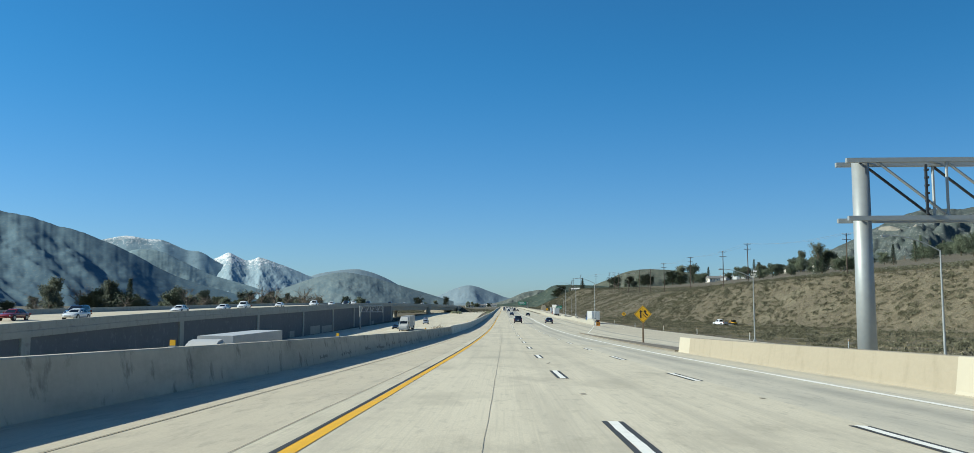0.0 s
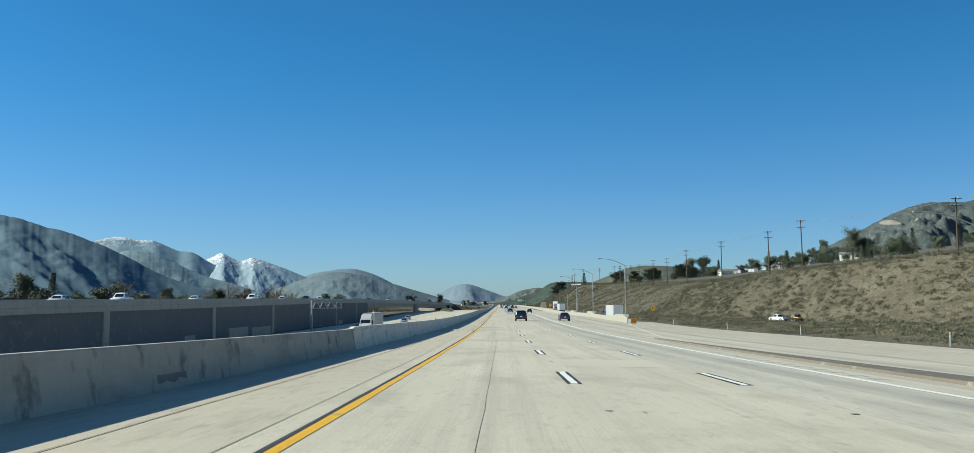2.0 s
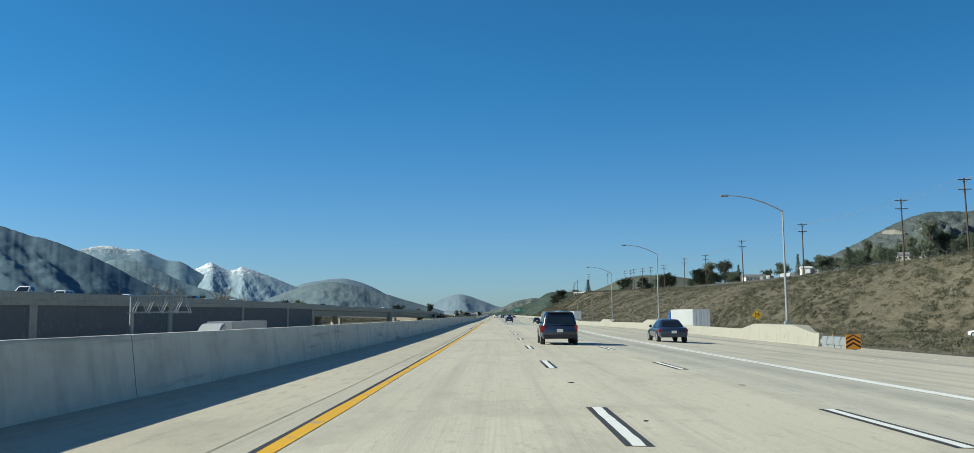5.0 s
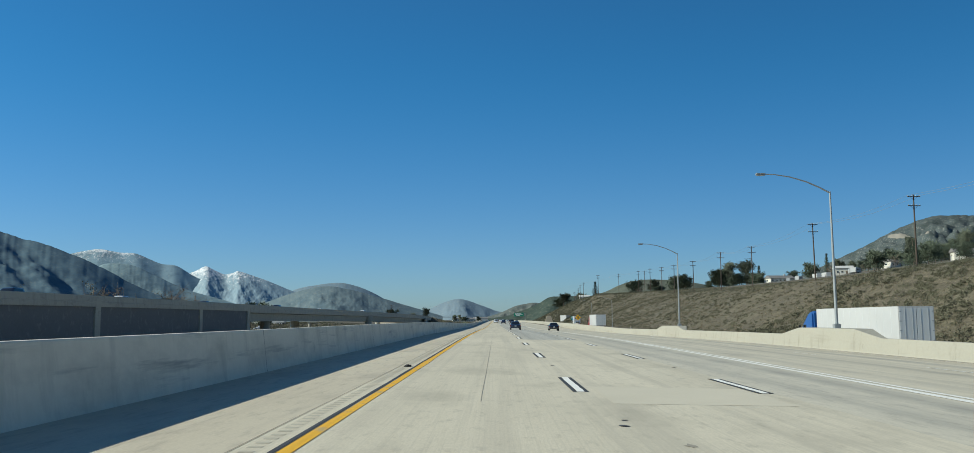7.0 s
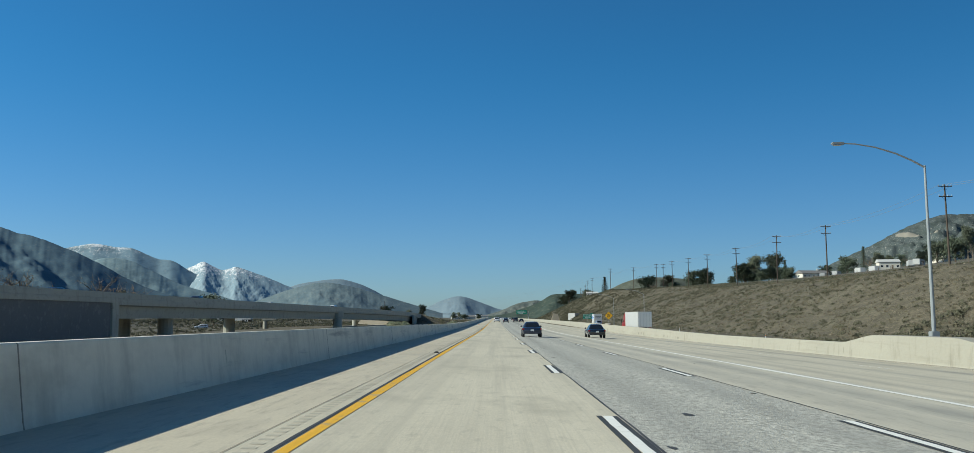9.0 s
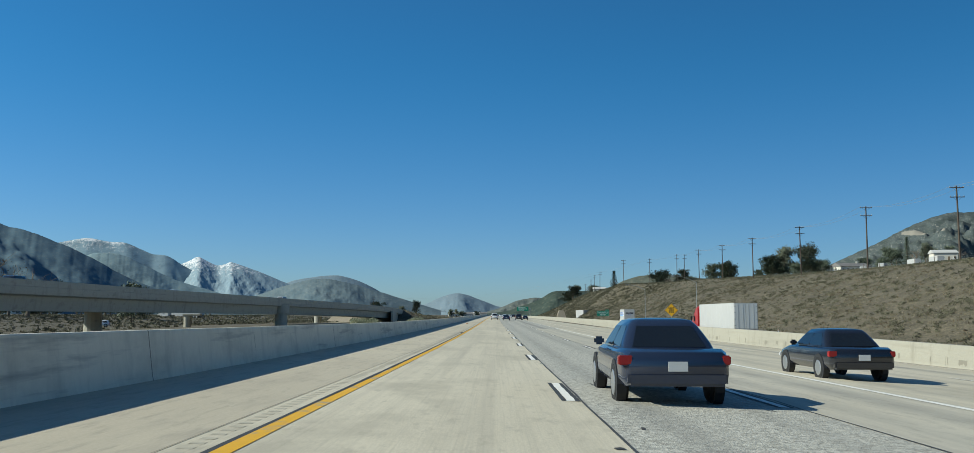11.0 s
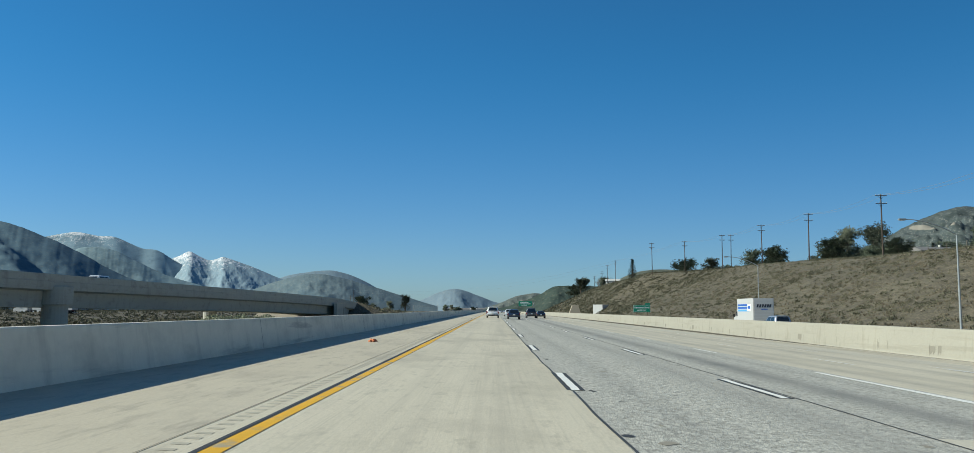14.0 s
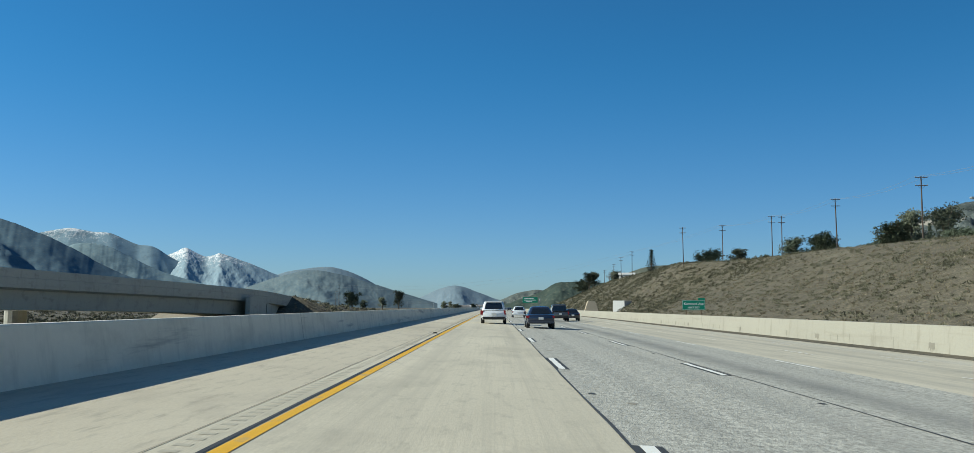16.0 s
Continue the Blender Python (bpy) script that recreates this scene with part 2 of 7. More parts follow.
DRY_GRASS = mat("dry straw-grey grass", (0.242, 0.216, 0.142), (0.122, 0.109, 0.069), 0.9, fine=2, scale=0.15, island=0.4)
SCRUB = mat("dry grey-green scrub leaves", (0.142, 0.136, 0.085), (0.072, 0.07, 0.043), 0.9, fine=2, scale=0.15, island=0.5)
SCRUB_DRY = mat("dry rusty brush", (0.215, 0.172, 0.114), (0.124, 0.102, 0.068), 0.9, fine=2, scale=0.15, island=0.5)
LEAVES = mat("dark green leaves", (0.098, 0.118, 0.072), (0.046, 0.06, 0.036), 0.75, fine=2, scale=0.3, island=0.5)
LEAVES_GREY = mat("grey-green leaves", (0.125, 0.138, 0.09), (0.062, 0.072, 0.047), 0.8, fine=2, scale=0.3, island=0.5)
NEEDLES = mat("dark conifer needles", (0.075, 0.10, 0.06), (0.035, 0.052, 0.032), 0.8, fine=2, scale=0.3, island=0.5)
BARK = mat("grey-brown bark", (0.16, 0.125, 0.09), (0.09, 0.07, 0.05), 0.9, fine=8, bump=0.5)
POLE_WOOD = mat("weathered dark pole wood", (0.10, 0.075, 0.055), (0.06, 0.045, 0.034), 0.85, fine=10, stretch=(1, 1, 0.1), bump=0.3)
POST_WOOD = mat("weathered post wood", (0.21, 0.15, 0.095), (0.14, 0.10, 0.065), 0.85, fine=10, stretch=(1, 1, 0.1), bump=0.3)
GALV = mat("galvanised steel", (0.35, 0.37, 0.37), (0.27, 0.285, 0.285), 0.5, 0.35, fine=4, scale=1)
DARK_STEEL = mat("dark painted steel", (0.05, 0.055, 0.06), (0.03, 0.033, 0.036), 0.5, 0.3)
SIGN_YELLOW = mat("yellow sign sheeting", (0.80, 0.44, 0.015), (0.72, 0.39, 0.015), 0.45, fine=3)
SIGN_GREEN = mat("green sign sheeting", (0.01, 0.22, 0.135), (0.012, 0.18, 0.11), 0.45, fine=3)
SIGN_ORANGE = mat("orange chevron sheeting", (0.75, 0.30, 0.02), (0.65, 0.25, 0.02), 0.45, fine=3)
SIGN_BLACK = plain("black sign legend", (0.015, 0.015, 0.015), 0.5)
SIGN_WHITE = plain("white sign legend", (0.8, 0.82, 0.8), 0.5)
GLASS_DARK = mat("tinted window glass", (0.012, 0.016, 0.02), (0.008, 0.01, 0.013), 0.08, 0.0, spec=0.8)
RUBBER = mat("black tyre rubber", (0.022, 0.022, 0.022), (0.014, 0.014, 0.014), 0.85)
RIM = plain("cast alloy", (0.42, 0.43, 0.44), 0.35, 0.8)
TRIM = plain("black plastic trim", (0.02, 0.02, 0.021), 0.6)
LAMP_RED = plain("red lamp lens", (0.28, 0.012, 0.012), 0.25)
LAMP_CLEAR = plain("clear lamp lens", (0.55, 0.56, 0.57), 0.15)
PLATE = plain("white number plate", (0.6, 0.6, 0.58), 0.5)
PAINT = {
    "white": plain("white car paint", (0.72, 0.73, 0.74), 0.25, 0, 0.6),
    "black": plain("black car paint", (0.012, 0.014, 0.02), 0.22, 0, 0.8),
    "navy": plain("dark blue car paint", (0.018, 0.026, 0.05), 0.22, 0, 0.8),
    "silver": plain("silver car paint", (0.33, 0.37, 0.43), 0.3, 0.4, 0.6),
    "red": plain("dark red car paint", (0.20, 0.02, 0.02), 0.25, 0, 0.7),
    "grey": plain("dark grey car paint", (0.06, 0.065, 0.07), 0.25, 0.3, 0.7),
}
CAB_BLUE = plain("blue cab paint", (0.03, 0.11, 0.33), 0.3, 0, 0.6)
CAB_RED = plain("red cab paint", (0.42, 0.025, 0.025), 0.3, 0, 0.6)
TRAILER_WHITE = mat("white trailer panel", (0.49, 0.487, 0.472), (0.42, 0.416, 0.402), 0.45, fine=1.2, scale=0.5)
TRAILER_DOOR = mat("grey trailer door", (0.60, 0.61, 0.60), (0.52, 0.53, 0.52), 0.5, 0.0, fine=2, scale=0.7)
STUCCO = mat("pale stucco", (0.66, 0.62, 0.53), (0.58, 0.54, 0.46), 0.9, fine=4, scale=1)
ROOF_GREY = mat("grey roof shingles", (0.21, 0.20, 0.19), (0.15, 0.145, 0.14), 0.9, fine=5)
ROOF_TAN = mat("pale roof sheeting", (0.52, 0.51, 0.48), (0.45, 0.44, 0.42), 0.8, fine=3)
LIMB_BARE = mat("bare pale branches", (0.21, 0.17, 0.13), (0.13, 0.105, 0.08), 0.9)
BAG = mat("orange plastic bag", (0.62, 0.20, 0.07), (0.50, 0.14, 0.045), 0.5, fine=9, bump=0.5)
RUBBLE = mat("tan cobble slope paving", (0.27, 0.23, 0.165), (0.15, 0.127, 0.092), 0.9, fine=3, c=(0.16, 0.13, 0.1), bump=0.8)


def mountain_mat(name, low, high, rock, snow_from=None, size=1.0):
    """Chaparral over rock, mixed by position, with snow above a given height."""
    m = mat(name, low, high, 0.95, scale=0.012 * size, fine=0.035 * size, c=rock, contrast=0.15, spec=0.1, big=0.6)
    if snow_from is not None:
        t = m.node_tree
        P = t.nodes["Principled BSDF"]
        old = P.inputs["Base Color"].links[0].from_socket
        g = t.nodes.new("ShaderNodeNewGeometry")
        sp = t.nodes.new("ShaderNodeSeparateXYZ")
        t.links.new(g.outputs["Position"], sp.inputs[0])
        n = t.nodes.new("ShaderNodeTexNoise")
        n.inputs["Scale"].default_value, n.inputs["Detail"].default_value, n.inputs["Roughness"].default_value = 0.06, 9, 0.85
        t.links.new(g.outputs["Position"], n.inputs["Vector"])
        ma = t.nodes.new("ShaderNodeMath")
        ma.operation = "MULTIPLY_ADD"
        t.links.new(n.outputs[0], ma.inputs[0])
        ma.inputs[1].default_value = 700
        t.links.new(sp.outputs[2], ma.inputs[2])
        mr = t.nodes.new("ShaderNodeMapRange")
        mr.inputs[1].default_value, mr.inputs[2].default_value = snow_from + 340, snow_from + 372
        t.links.new(ma.outputs[0], mr.inputs[0])
        mx = t.nodes.new("ShaderNodeMix")
        mx.data_type = "RGBA"
        t.links.new(mr.outputs[0], mx.inputs[0])
        t.links.new(old, mx.inputs[6])
        mx.inputs[7].default_value = (0.7, 0.7, 0.7, 1)
        t.links.new(mx.outputs[2], P.inputs["Base Color"])
    return m


# aerial haze is put into the next six base colours as pale blue
MT_NEAR = mountain_mat("chaparral slope tinted haze blue", (0.128, 0.182, 0.205), (0.09, 0.148, 0.19), (0.165, 0.2, 0.203), size=4.0)
MT_SECOND = mountain_mat("chaparral slope paled to haze blue", (0.23, 0.301, 0.313), (0.172, 0.247, 0.282), (0.27, 0.316, 0.301), size=4.0)
MT_RIDGE = mountain_mat("haze-blue mountain rock with thin snow", (0.235, 0.32, 0.365), (0.20, 0.285, 0.335), (0.26, 0.32, 0.35), 388, size=4.0)
MT_SNOW = mountain_mat("haze-blue mountain rock and snow", (0.27, 0.35, 0.395), (0.215, 0.295, 0.345), (0.275, 0.315, 0.335), 258, size=4.0)
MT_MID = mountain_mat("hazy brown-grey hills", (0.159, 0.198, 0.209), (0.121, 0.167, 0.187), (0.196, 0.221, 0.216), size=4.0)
MT_FAR = mountain_mat("far grey mountain paled to haze blue", (0.195, 0.25, 0.287), (0.162, 0.217, 0.258), (0.225, 0.262, 0.282), size=4.0)
MT_RIGHT = mountain_mat("grey-green rocky mountain", (0.10, 0.114, 0.108), (0.055, 0.07, 0.072), (0.26, 0.25, 0.22), size=6.5)
MT_HILL = mountain_mat("dark green scrub hill", (0.066, 0.084, 0.068), (0.036, 0.053, 0.046), (0.105, 0.112, 0.085), size=6.0)
MT_RUGGED = mountain_mat("olive-tan rugged slopes", (0.15, 0.158, 0.138), (0.075, 0.095, 0.095), (0.21, 0.20, 0.168), size=5.0)
MT_BACK = mountain_mat("olive-brown scrub hill", (0.125, 0.132, 0.105), (0.075, 0.087, 0.07), (0.16, 0.152, 0.118), size=6.0)


# darker blue streaks drawn out by noise over four of the slopes
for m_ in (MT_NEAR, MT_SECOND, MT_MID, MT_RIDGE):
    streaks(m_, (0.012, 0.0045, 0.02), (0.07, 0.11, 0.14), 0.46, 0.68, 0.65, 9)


def scar(m, cx, cz, rx, rz, col):
    """A pale landslip scar at one place of a mountainside."""
    t = m.node_tree
    P = t.nodes["Principled BSDF"]
    old = P.inputs["Base Color"].links[0].from_socket
    g, sub_, sc, n, off, ln, mr, mx = [t.nodes.new("ShaderNode" + x) for x in ("NewGeometry", "VectorMath", "VectorMath", "TexNoise", "VectorMath", "VectorMath", "MapRange", "Mix")]
    sub_.operation, sc.operation, off.operation, ln.operation = "SUBTRACT", "MULTIPLY", "ADD", "LENGTH"
    sub_.inputs[1].default_value = (cx, 0, cz)
    sc.inputs[1].default_value = (1 / rx, 0, 1 / rz)
    n.inputs["Scale"].default_value, n.inputs["Detail"].default_value = 0.025, 6
    t.links.new(g.outputs["Position"], sub_.inputs[0])
    t.links.new(g.outputs["Position"], n.inputs["Vector"])
    t.links.new(sub_.outputs[0], sc.inputs[0])
    t.links.new(sc.outputs[0], off.inputs[0])
    t.links.new(n.outputs["Color"], off.inputs[1])
    t.links.new(off.outputs[0], ln.inputs[0])
    mr.inputs[1].default_value, mr.inputs[2].default_value, mr.inputs[3].default_value, mr.inputs[4].default_value = 0.95, 1.1, 1.0, 0.0
    t.links.new(ln.outputs["Value"], mr.inputs[0])
    mx.data_type = "RGBA"
    t.links.new(mr.outputs[0], mx.inputs[0])
    t.links.new(old, mx.inputs[6])
    mx.inputs[7].default_value = (*col, 1)
    t.links.new(mx.outputs[2], P.inputs["Base Color"])


streaks(MT_RIGHT, (0.02, 0.01, 0.03), (0.045, 0.058, 0.05), 0.45, 0.65, 0.7, 9)


scar(MT_RIGHT, 1985, 396, 36, 16, (0.24, 0.222, 0.185))
scar(MT_RIGHT, 2250, 372, 26, 9, (0.25, 0.24, 0.205))


# ---- mesh helpers ----
def mesh_object(name, verts, faces, material, smooth=False, extra=(), idx=None):
    me = bpy.data.meshes.new(name)
    me.from_pydata([tuple(v) for v in verts], [], [tuple(f) for f in faces])
    me.materials.append(material)
    for e in extra:
        me.materials.append(e)
    if idx is not None:
        me.polygons.foreach_set("material_index", idx)
    if smooth:
        me.polygons.foreach_set("use_smooth", [True] * len(me.polygons))
    me.update()
    return new(name, me)


def bm_object(name, bm, material, smooth=False):
    me = bpy.data.meshes.new(name)
    bmesh.ops.recalc_face_normals(bm, faces=bm.faces[:])
    bm.to_mesh(me)
    bm.free()
    me.materials.append(material)
    if smooth:
        me.polygons.foreach_set("use_smooth", [True] * len(me.polygons))
    return new(name, me)


def part(name, bm, material, parent, label="", smooth=False):
    ob = bm_object(name, bm, material, smooth)
    ob.parent = parent
    return tagged(ob, label)


def piece(name, me, parent, m=None):
    ob = new(name, me)
    ob.parent = parent
    if m is not None:
        ob.matrix_basis = m
    return ob


def thing(name, label, category, group="", m=None, kind=""):
    ob = new(name)
    ob.empty_display_size = 0.2
    if m is not None:
        ob.matrix_basis = m
    return tagged(ob, label, category, group, kind)


def add_box(bm, x0, x1, y0, y1, z0, z1, bevel=0.0, m=None):
    vs = bmesh.ops.create_cube(bm, size=1)["verts"]
    for v in vs:
        v.co = Vector((x0 + (v.co.x + 0.5) * (x1 - x0), y0 + (v.co.y + 0.5) * (y1 - y0), z0 + (v.co.z + 0.5) * (z1 - z0)))
    if bevel:
        es = list({e for v in vs for e in v.link_edges})
        r = bmesh.ops.bevel(bm, geom=es, offset=bevel, segments=2, affect="EDGES")
        vs = list({v for v in r["verts"]} | {v for v in vs if v.is_valid})
    if m is not None:
        bmesh.ops.transform(bm, matrix=m, verts=[v for v in vs if v.is_valid])
    return bm


def boxes(*bs, bevel=0.0):
    bm = bmesh.new()
    for b in bs:
        add_box(bm, *b, bevel=bevel)
    return bm


def tube(points, radii, sides=8, bm=None):
    """A tapered tube along a line of points."""
    bm = bm or bmesh.new()
    rings = []
    pts = [Vector(p) for p in points]
    for i, p in enumerate(pts):
        d = (pts[min(i + 1, len(pts) - 1)] - pts[max(i - 1, 0)]).normalized()
        q = d.to_track_quat("Z", "Y").to_matrix()
        r = radii[i] if isinstance(radii, (list, tuple)) else radii
        rings.append([bm.verts.new(p + q @ Vector((r * math.cos(a), r * math.sin(a), 0))) for a in (2 * math.pi * k / sides for k in range(sides))])
    for a, b in zip(rings, rings[1:]):
        for k in range(sides):
            bm.faces.new((a[k], a[(k + 1) % sides], b[(k + 1) % sides], b[k]))
    bm.faces.new(rings[0][::-1])
    bm.faces.new(rings[-1])
    return bm


def prism(poly, axis, lo, hi, bm=None):
    """A polygon in the two other axes, extruded along one axis."""
    bm = bm or bmesh.new()

    def at(u, v, w):
        return {"x": (w, u, v), "y": (u, w, v), "z": (u, v, w)}[axis]

    a = [bm.verts.new(at(u, v, lo)) for u, v in poly]
    b = [bm.verts.new(at(u, v, hi)) for u, v in poly]
    n = len(poly)
    for k in range(n):
        bm.faces.new((a[k], a[(k + 1) % n], b[(k + 1) % n], b[k]))
    bm.faces.new(a[::-1])
    bm.faces.new(b)
    return bm


def glide(knots, x):
    """A smooth curve through (x, value) knots, flat outside them."""
    if x <= knots[0][0]:
        return knots[0][1]
    if x >= knots[-1][0]:
        return knots[-1][1]
    i = max(k for k in range(len(knots) - 1) if knots[k][0] <= x)

    def slope(k):
        a, b = knots[max(k - 1, 0)], knots[min(k + 1, len(knots) - 1)]
        return (b[1] - a[1]) / (b[0] - a[0])

    (x0, v0), (x1, v1) = knots[i], knots[i + 1]
    h, s = x1 - x0, (x - x0) / (x1 - x0)
    return (2 * s**3 - 3 * s**2 + 1) * v0 + (s**3 - 2 * s**2 + s) * h * slope(i) + (3 * s**2 - 2 * s**3) * v1 + (s**3 - s**2) * h * slope(i + 1)


# ---- the lie of the land ----
GRADE = ((-180, 7.3), (-100, 5.4), (-20, 3.45), (60, 1.51), (140, 0.31), (220, -0.06), (300, 0.0), (420, -0.5), (600, -0.25), (800, 0.0), (2000, 0.0))


def z_road(x, y):
    """The carriageway: a sag in length, a fall to the right in width."""
    w = min(max((y - 250) / 200, 0), 1)
    a = 0.0225 * (1 - w) + 0.0403 * w
    return glide(GRADE, y) - (a * x if x < 9 else a * 9 + 0.052 * (x - 9)) + glide(((160, 0.0), (250, -0.6), (330, -0.6), (460, 0.2), (545, 0.5), (800, 0.5)), y) * min(max((x - 23.3) / 1.5, 0), 1)


def wall_x(y):
    return glide(((-200, -39), (0, -44), (167, -48.2), (414, -54.4), (500, -53), (560, -48.5), (620, -41.5), (660, -35), (760, -22), (900, -14)), y)


def parapet_z(y):
    return glide(((-200, -3.2), (-40, 0.0), (78, 2.6), (127, 3.45), (210, 4.1), (253, 4.46), (340, 4.93), (413, 5.1), (500, 5.0), (560, 4.75), (620, 4.25), (660, 3.45), (676, 2.4), (690, 1.3), (720, 0.4), (760, -0.2), (900, -0.8)), y)


def ramp_w(y):
    """Width of the raised ramp, which narrows onto its bridge."""
    return glide(((420, 26.0), (500, 16.0)), y)


def left_edge(y):
    """The foot of the median barrier's inner face."""
    return glide(((-200, -6.2), (50, -6.1), (145, -5.8), (240, -5.8), (310, -5.5), (380, -5.95), (430, -6.05), (600, -6.05), (2000, -6.05)), y)


def hill_z(x, y):
    """Natural ground: valley floor on the left, scrub hill with a crest bench on the right."""
    if x > 30:
        toe = glide(((-200, 104), (100, 101), (200, 92), (300, 75), (360, 64), (450, 54), (600, 46), (780, 46), (860, 50), (920, 50), (1100, 52), (1300, 53), (1500, 54), (2000, 110)), y)
        crest = glide(((-200, 135), (100, 124), (200, 108), (300, 92), (400, 86), (460, 82), (520, 87), (610, 86), (700, 92), (780, 96), (840, 92), (890, 81), (930, 82), (1000, 88), (1150, 88), (1300, 90), (1500, 96), (2000, 200)), y)
        top = glide(((-200, 15), (100, 14), (200, 13.2), (330, 12.0), (450, 10.6), (520, 11.2), (600, 12.3), (660, 13.6), (720, 16.0), (780, 18.0), (850, 18.8), (930, 20.9), (1000, 21.6), (1100, 21.8), (1200, 21.0), (1300, 20.0), (1450, 15), (1600, 11), (2000, 9)), y)
        foot = z_road(36, y) - 0.15
        s = (x - toe) / (crest - toe)
        if s <= 0:
            z = foot + 0.3 * noise.noise((x * 0.08, y * 0.08, 0)) * min(max((x - 38) / 6, 0), 1)
        elif s < 1:
            e = 0.85 * s + 0.15 * s * s * (3 - 2 * s)
            z = foot + (top - foot) * e + 1.2 * noise.noise((x * 0.05, y * 0.028, 3)) * math.sin(math.pi * min(s, 1)) + 0.35 * noise.noise((x * 0.25, y * 0.2, 7)) * min(1, 4 * s)
        else:
            z = top + (25.5 - top) * min((x - crest) / (205 - crest if crest < 190 else 20), 1) ** 1.15 + min(max(x - 205, 0), 170) * 0.13 + 0.4 * noise.noise((x * 0.05, y * 0.05, 1)) * min(1, (x - crest) / 10)
        return z
    if x < left_edge(y) - 0.6:
        d = left_edge(y) - 0.6 - x
        floor_z = -3.35 if y < 430 else -3.35 + 1.6 * min((y - 430) / 150, 1)
        far = min(max((-88 - x) / 50, 0), 1)
        floor_z += (0.4 - floor_z) * far * far * (3 - 2 * far)
        z = z_road(-6, y) - 0.2
        z += (floor_z - z) * min(max((d - 0.3) / 7, 0), 1)
        skew = y + 1.4 * min(x + 38, 0)
        if skew > 664:  # the bank that carries the ramp past the bridge
            k = min((skew - 664) / 8, 1) * (1 - min(max((y - 860) / 120, 0), 1))
            ex = wall_x(y)
            bank = parapet_z(y) + 0.1 - 0.42 * max(x - ex - 0.3, 0) - 0.42 * max(ex - 26 - x, 0) + 0.25 * noise.noise((x * 0.2, y * 0.15, 5))
            z = max(z, bank) if k >= 1 else max(z, z + (bank - z) * k)
        return z + 0.25 * noise.noise((x * 0.06, y * 0.06, 2)) * min(d / 10, 1)
    return z_road(x, y) - 0.35


# ---- ground: one sheet to the horizon ----
def build_ground():
    xs = [-4800, -3600, -2600, -1800, -1200, -800, -500, -330, -220, -160, -125, -105, -92, -84, -78, -72, -66, -61, -57, -53, -49, -45, -41, -37, -33, -29, -25, -21, -17, -13.8, -10.5, -8.5, -6.9, 10, 26, 38.4]
    x = 40.0
    while x < 135:
        xs.append(x)
        x += 2.0
    xs += [140, 150, 165, 190, 230, 300, 420, 600, 900, 1300, 1900, 2700, 3700, 4800]
    ys = [-900, -500, -300, -200, -150] + [-120 + 6 * k for k in range(200)] + [1090, 1120, 1160, 1210, 1280, 1360, 1460, 1600, 1800, 2100, 2500, 3000, 3600, 4300, 4800]
    verts = [(a, b, hill_z(a, b)) for b in ys for a in xs]
    n = len(xs)
    faces = [(j * n + i, j * n + i + 1, (j + 1) * n + i + 1, (j + 1) * n + i) for j in range(len(ys) - 1) for i in range(n - 1)]
    ob = mesh_object("ground", verts, faces, DRY_SOIL, smooth=True)
    return tagged(ob, "dry brown grassy soil of valley and hillside", "ground", kind="structure")


build_ground()


# ---- carriageway ----
def build_road():
    mats = [SHOULDER, CONCRETE_ROAD, CONCRETE_LANE, AGGREGATE]
    ys = [-180 + 4 * k for k in range(300)] + [1020 + 20 * k for k in range(50)]
    edges = [None, -2.85, -0.4, 1.74, 5.42, 8.75, 9.2, 12.4, 16.2, 19.8, 23.2, 27, 31, 35, 38.6]
    verts, faces, idx = [], [], []
    n = len(edges)
    for y in ys:
        for e in edges:
            x = left_edge(y) - 0.1 if e is None else e
            if e == 1.74:
                x = 1.74 - 0.34 * min(max((y - 440) / 45, 0), 1)
            verts.append((x, y, z_road(x, y)))
    for j in range(len(ys) - 1):
        y = ys[j]
        for i in range(n - 1):
            faces.append((j * n + i, j * n + i + 1, (j + 1) * n + i + 1, (j + 1) * n + i))
            k = 0 if i == 0 else 1
            if i == 3:
                k = 3 if y >= 284 else 1
            if i in (4, 5):
                k = 2
                if y >= 470:
                    k = 3
            if i >= 9:
                k = 0
            idx.append(k)
    ob = mesh_object("road", verts, faces, mats[0], extra=mats[1:], idx=idx)
    return tagged(ob, "pale tan concrete freeway with worn lanes", "road", kind="structure")


road = build_road()


def strip(name, x_of, width, y0, y1, material, lift=0.006, step=4.0, wobble=0.0, parent=None, seed=0):
    """A thin raised band that follows the carriageway."""
    n = max(int((y1 - y0) / step), 1)
    verts, faces = [], []
    for j in range(n + 1):
        y = y0 + (y1 - y0) * j / n
        c = x_of(y) if callable(x_of) else x_of
        wd = width
        if wobble:
            c += wobble * noise.noise((seed, y * 0.35, 0)) + 0.5 * wobble * noise.noise((seed, y * 1.7, 4))
            wd = width * (0.75 + 0.7 * abs(noise.noise((seed + 9, y * 0.8, 2))))
        a, b = c - wd / 2, c + wd / 2
        verts += [(a, y, z_road(a, y) + lift), (b, y, z_road(b, y) + lift)]
    faces = [(2 * j, 2 * j + 1, 2 * j + 3, 2 * j + 2) for j in range(n)]
    ob = mesh_object(name, verts, faces, material)
    ob.parent = parent
    return ob


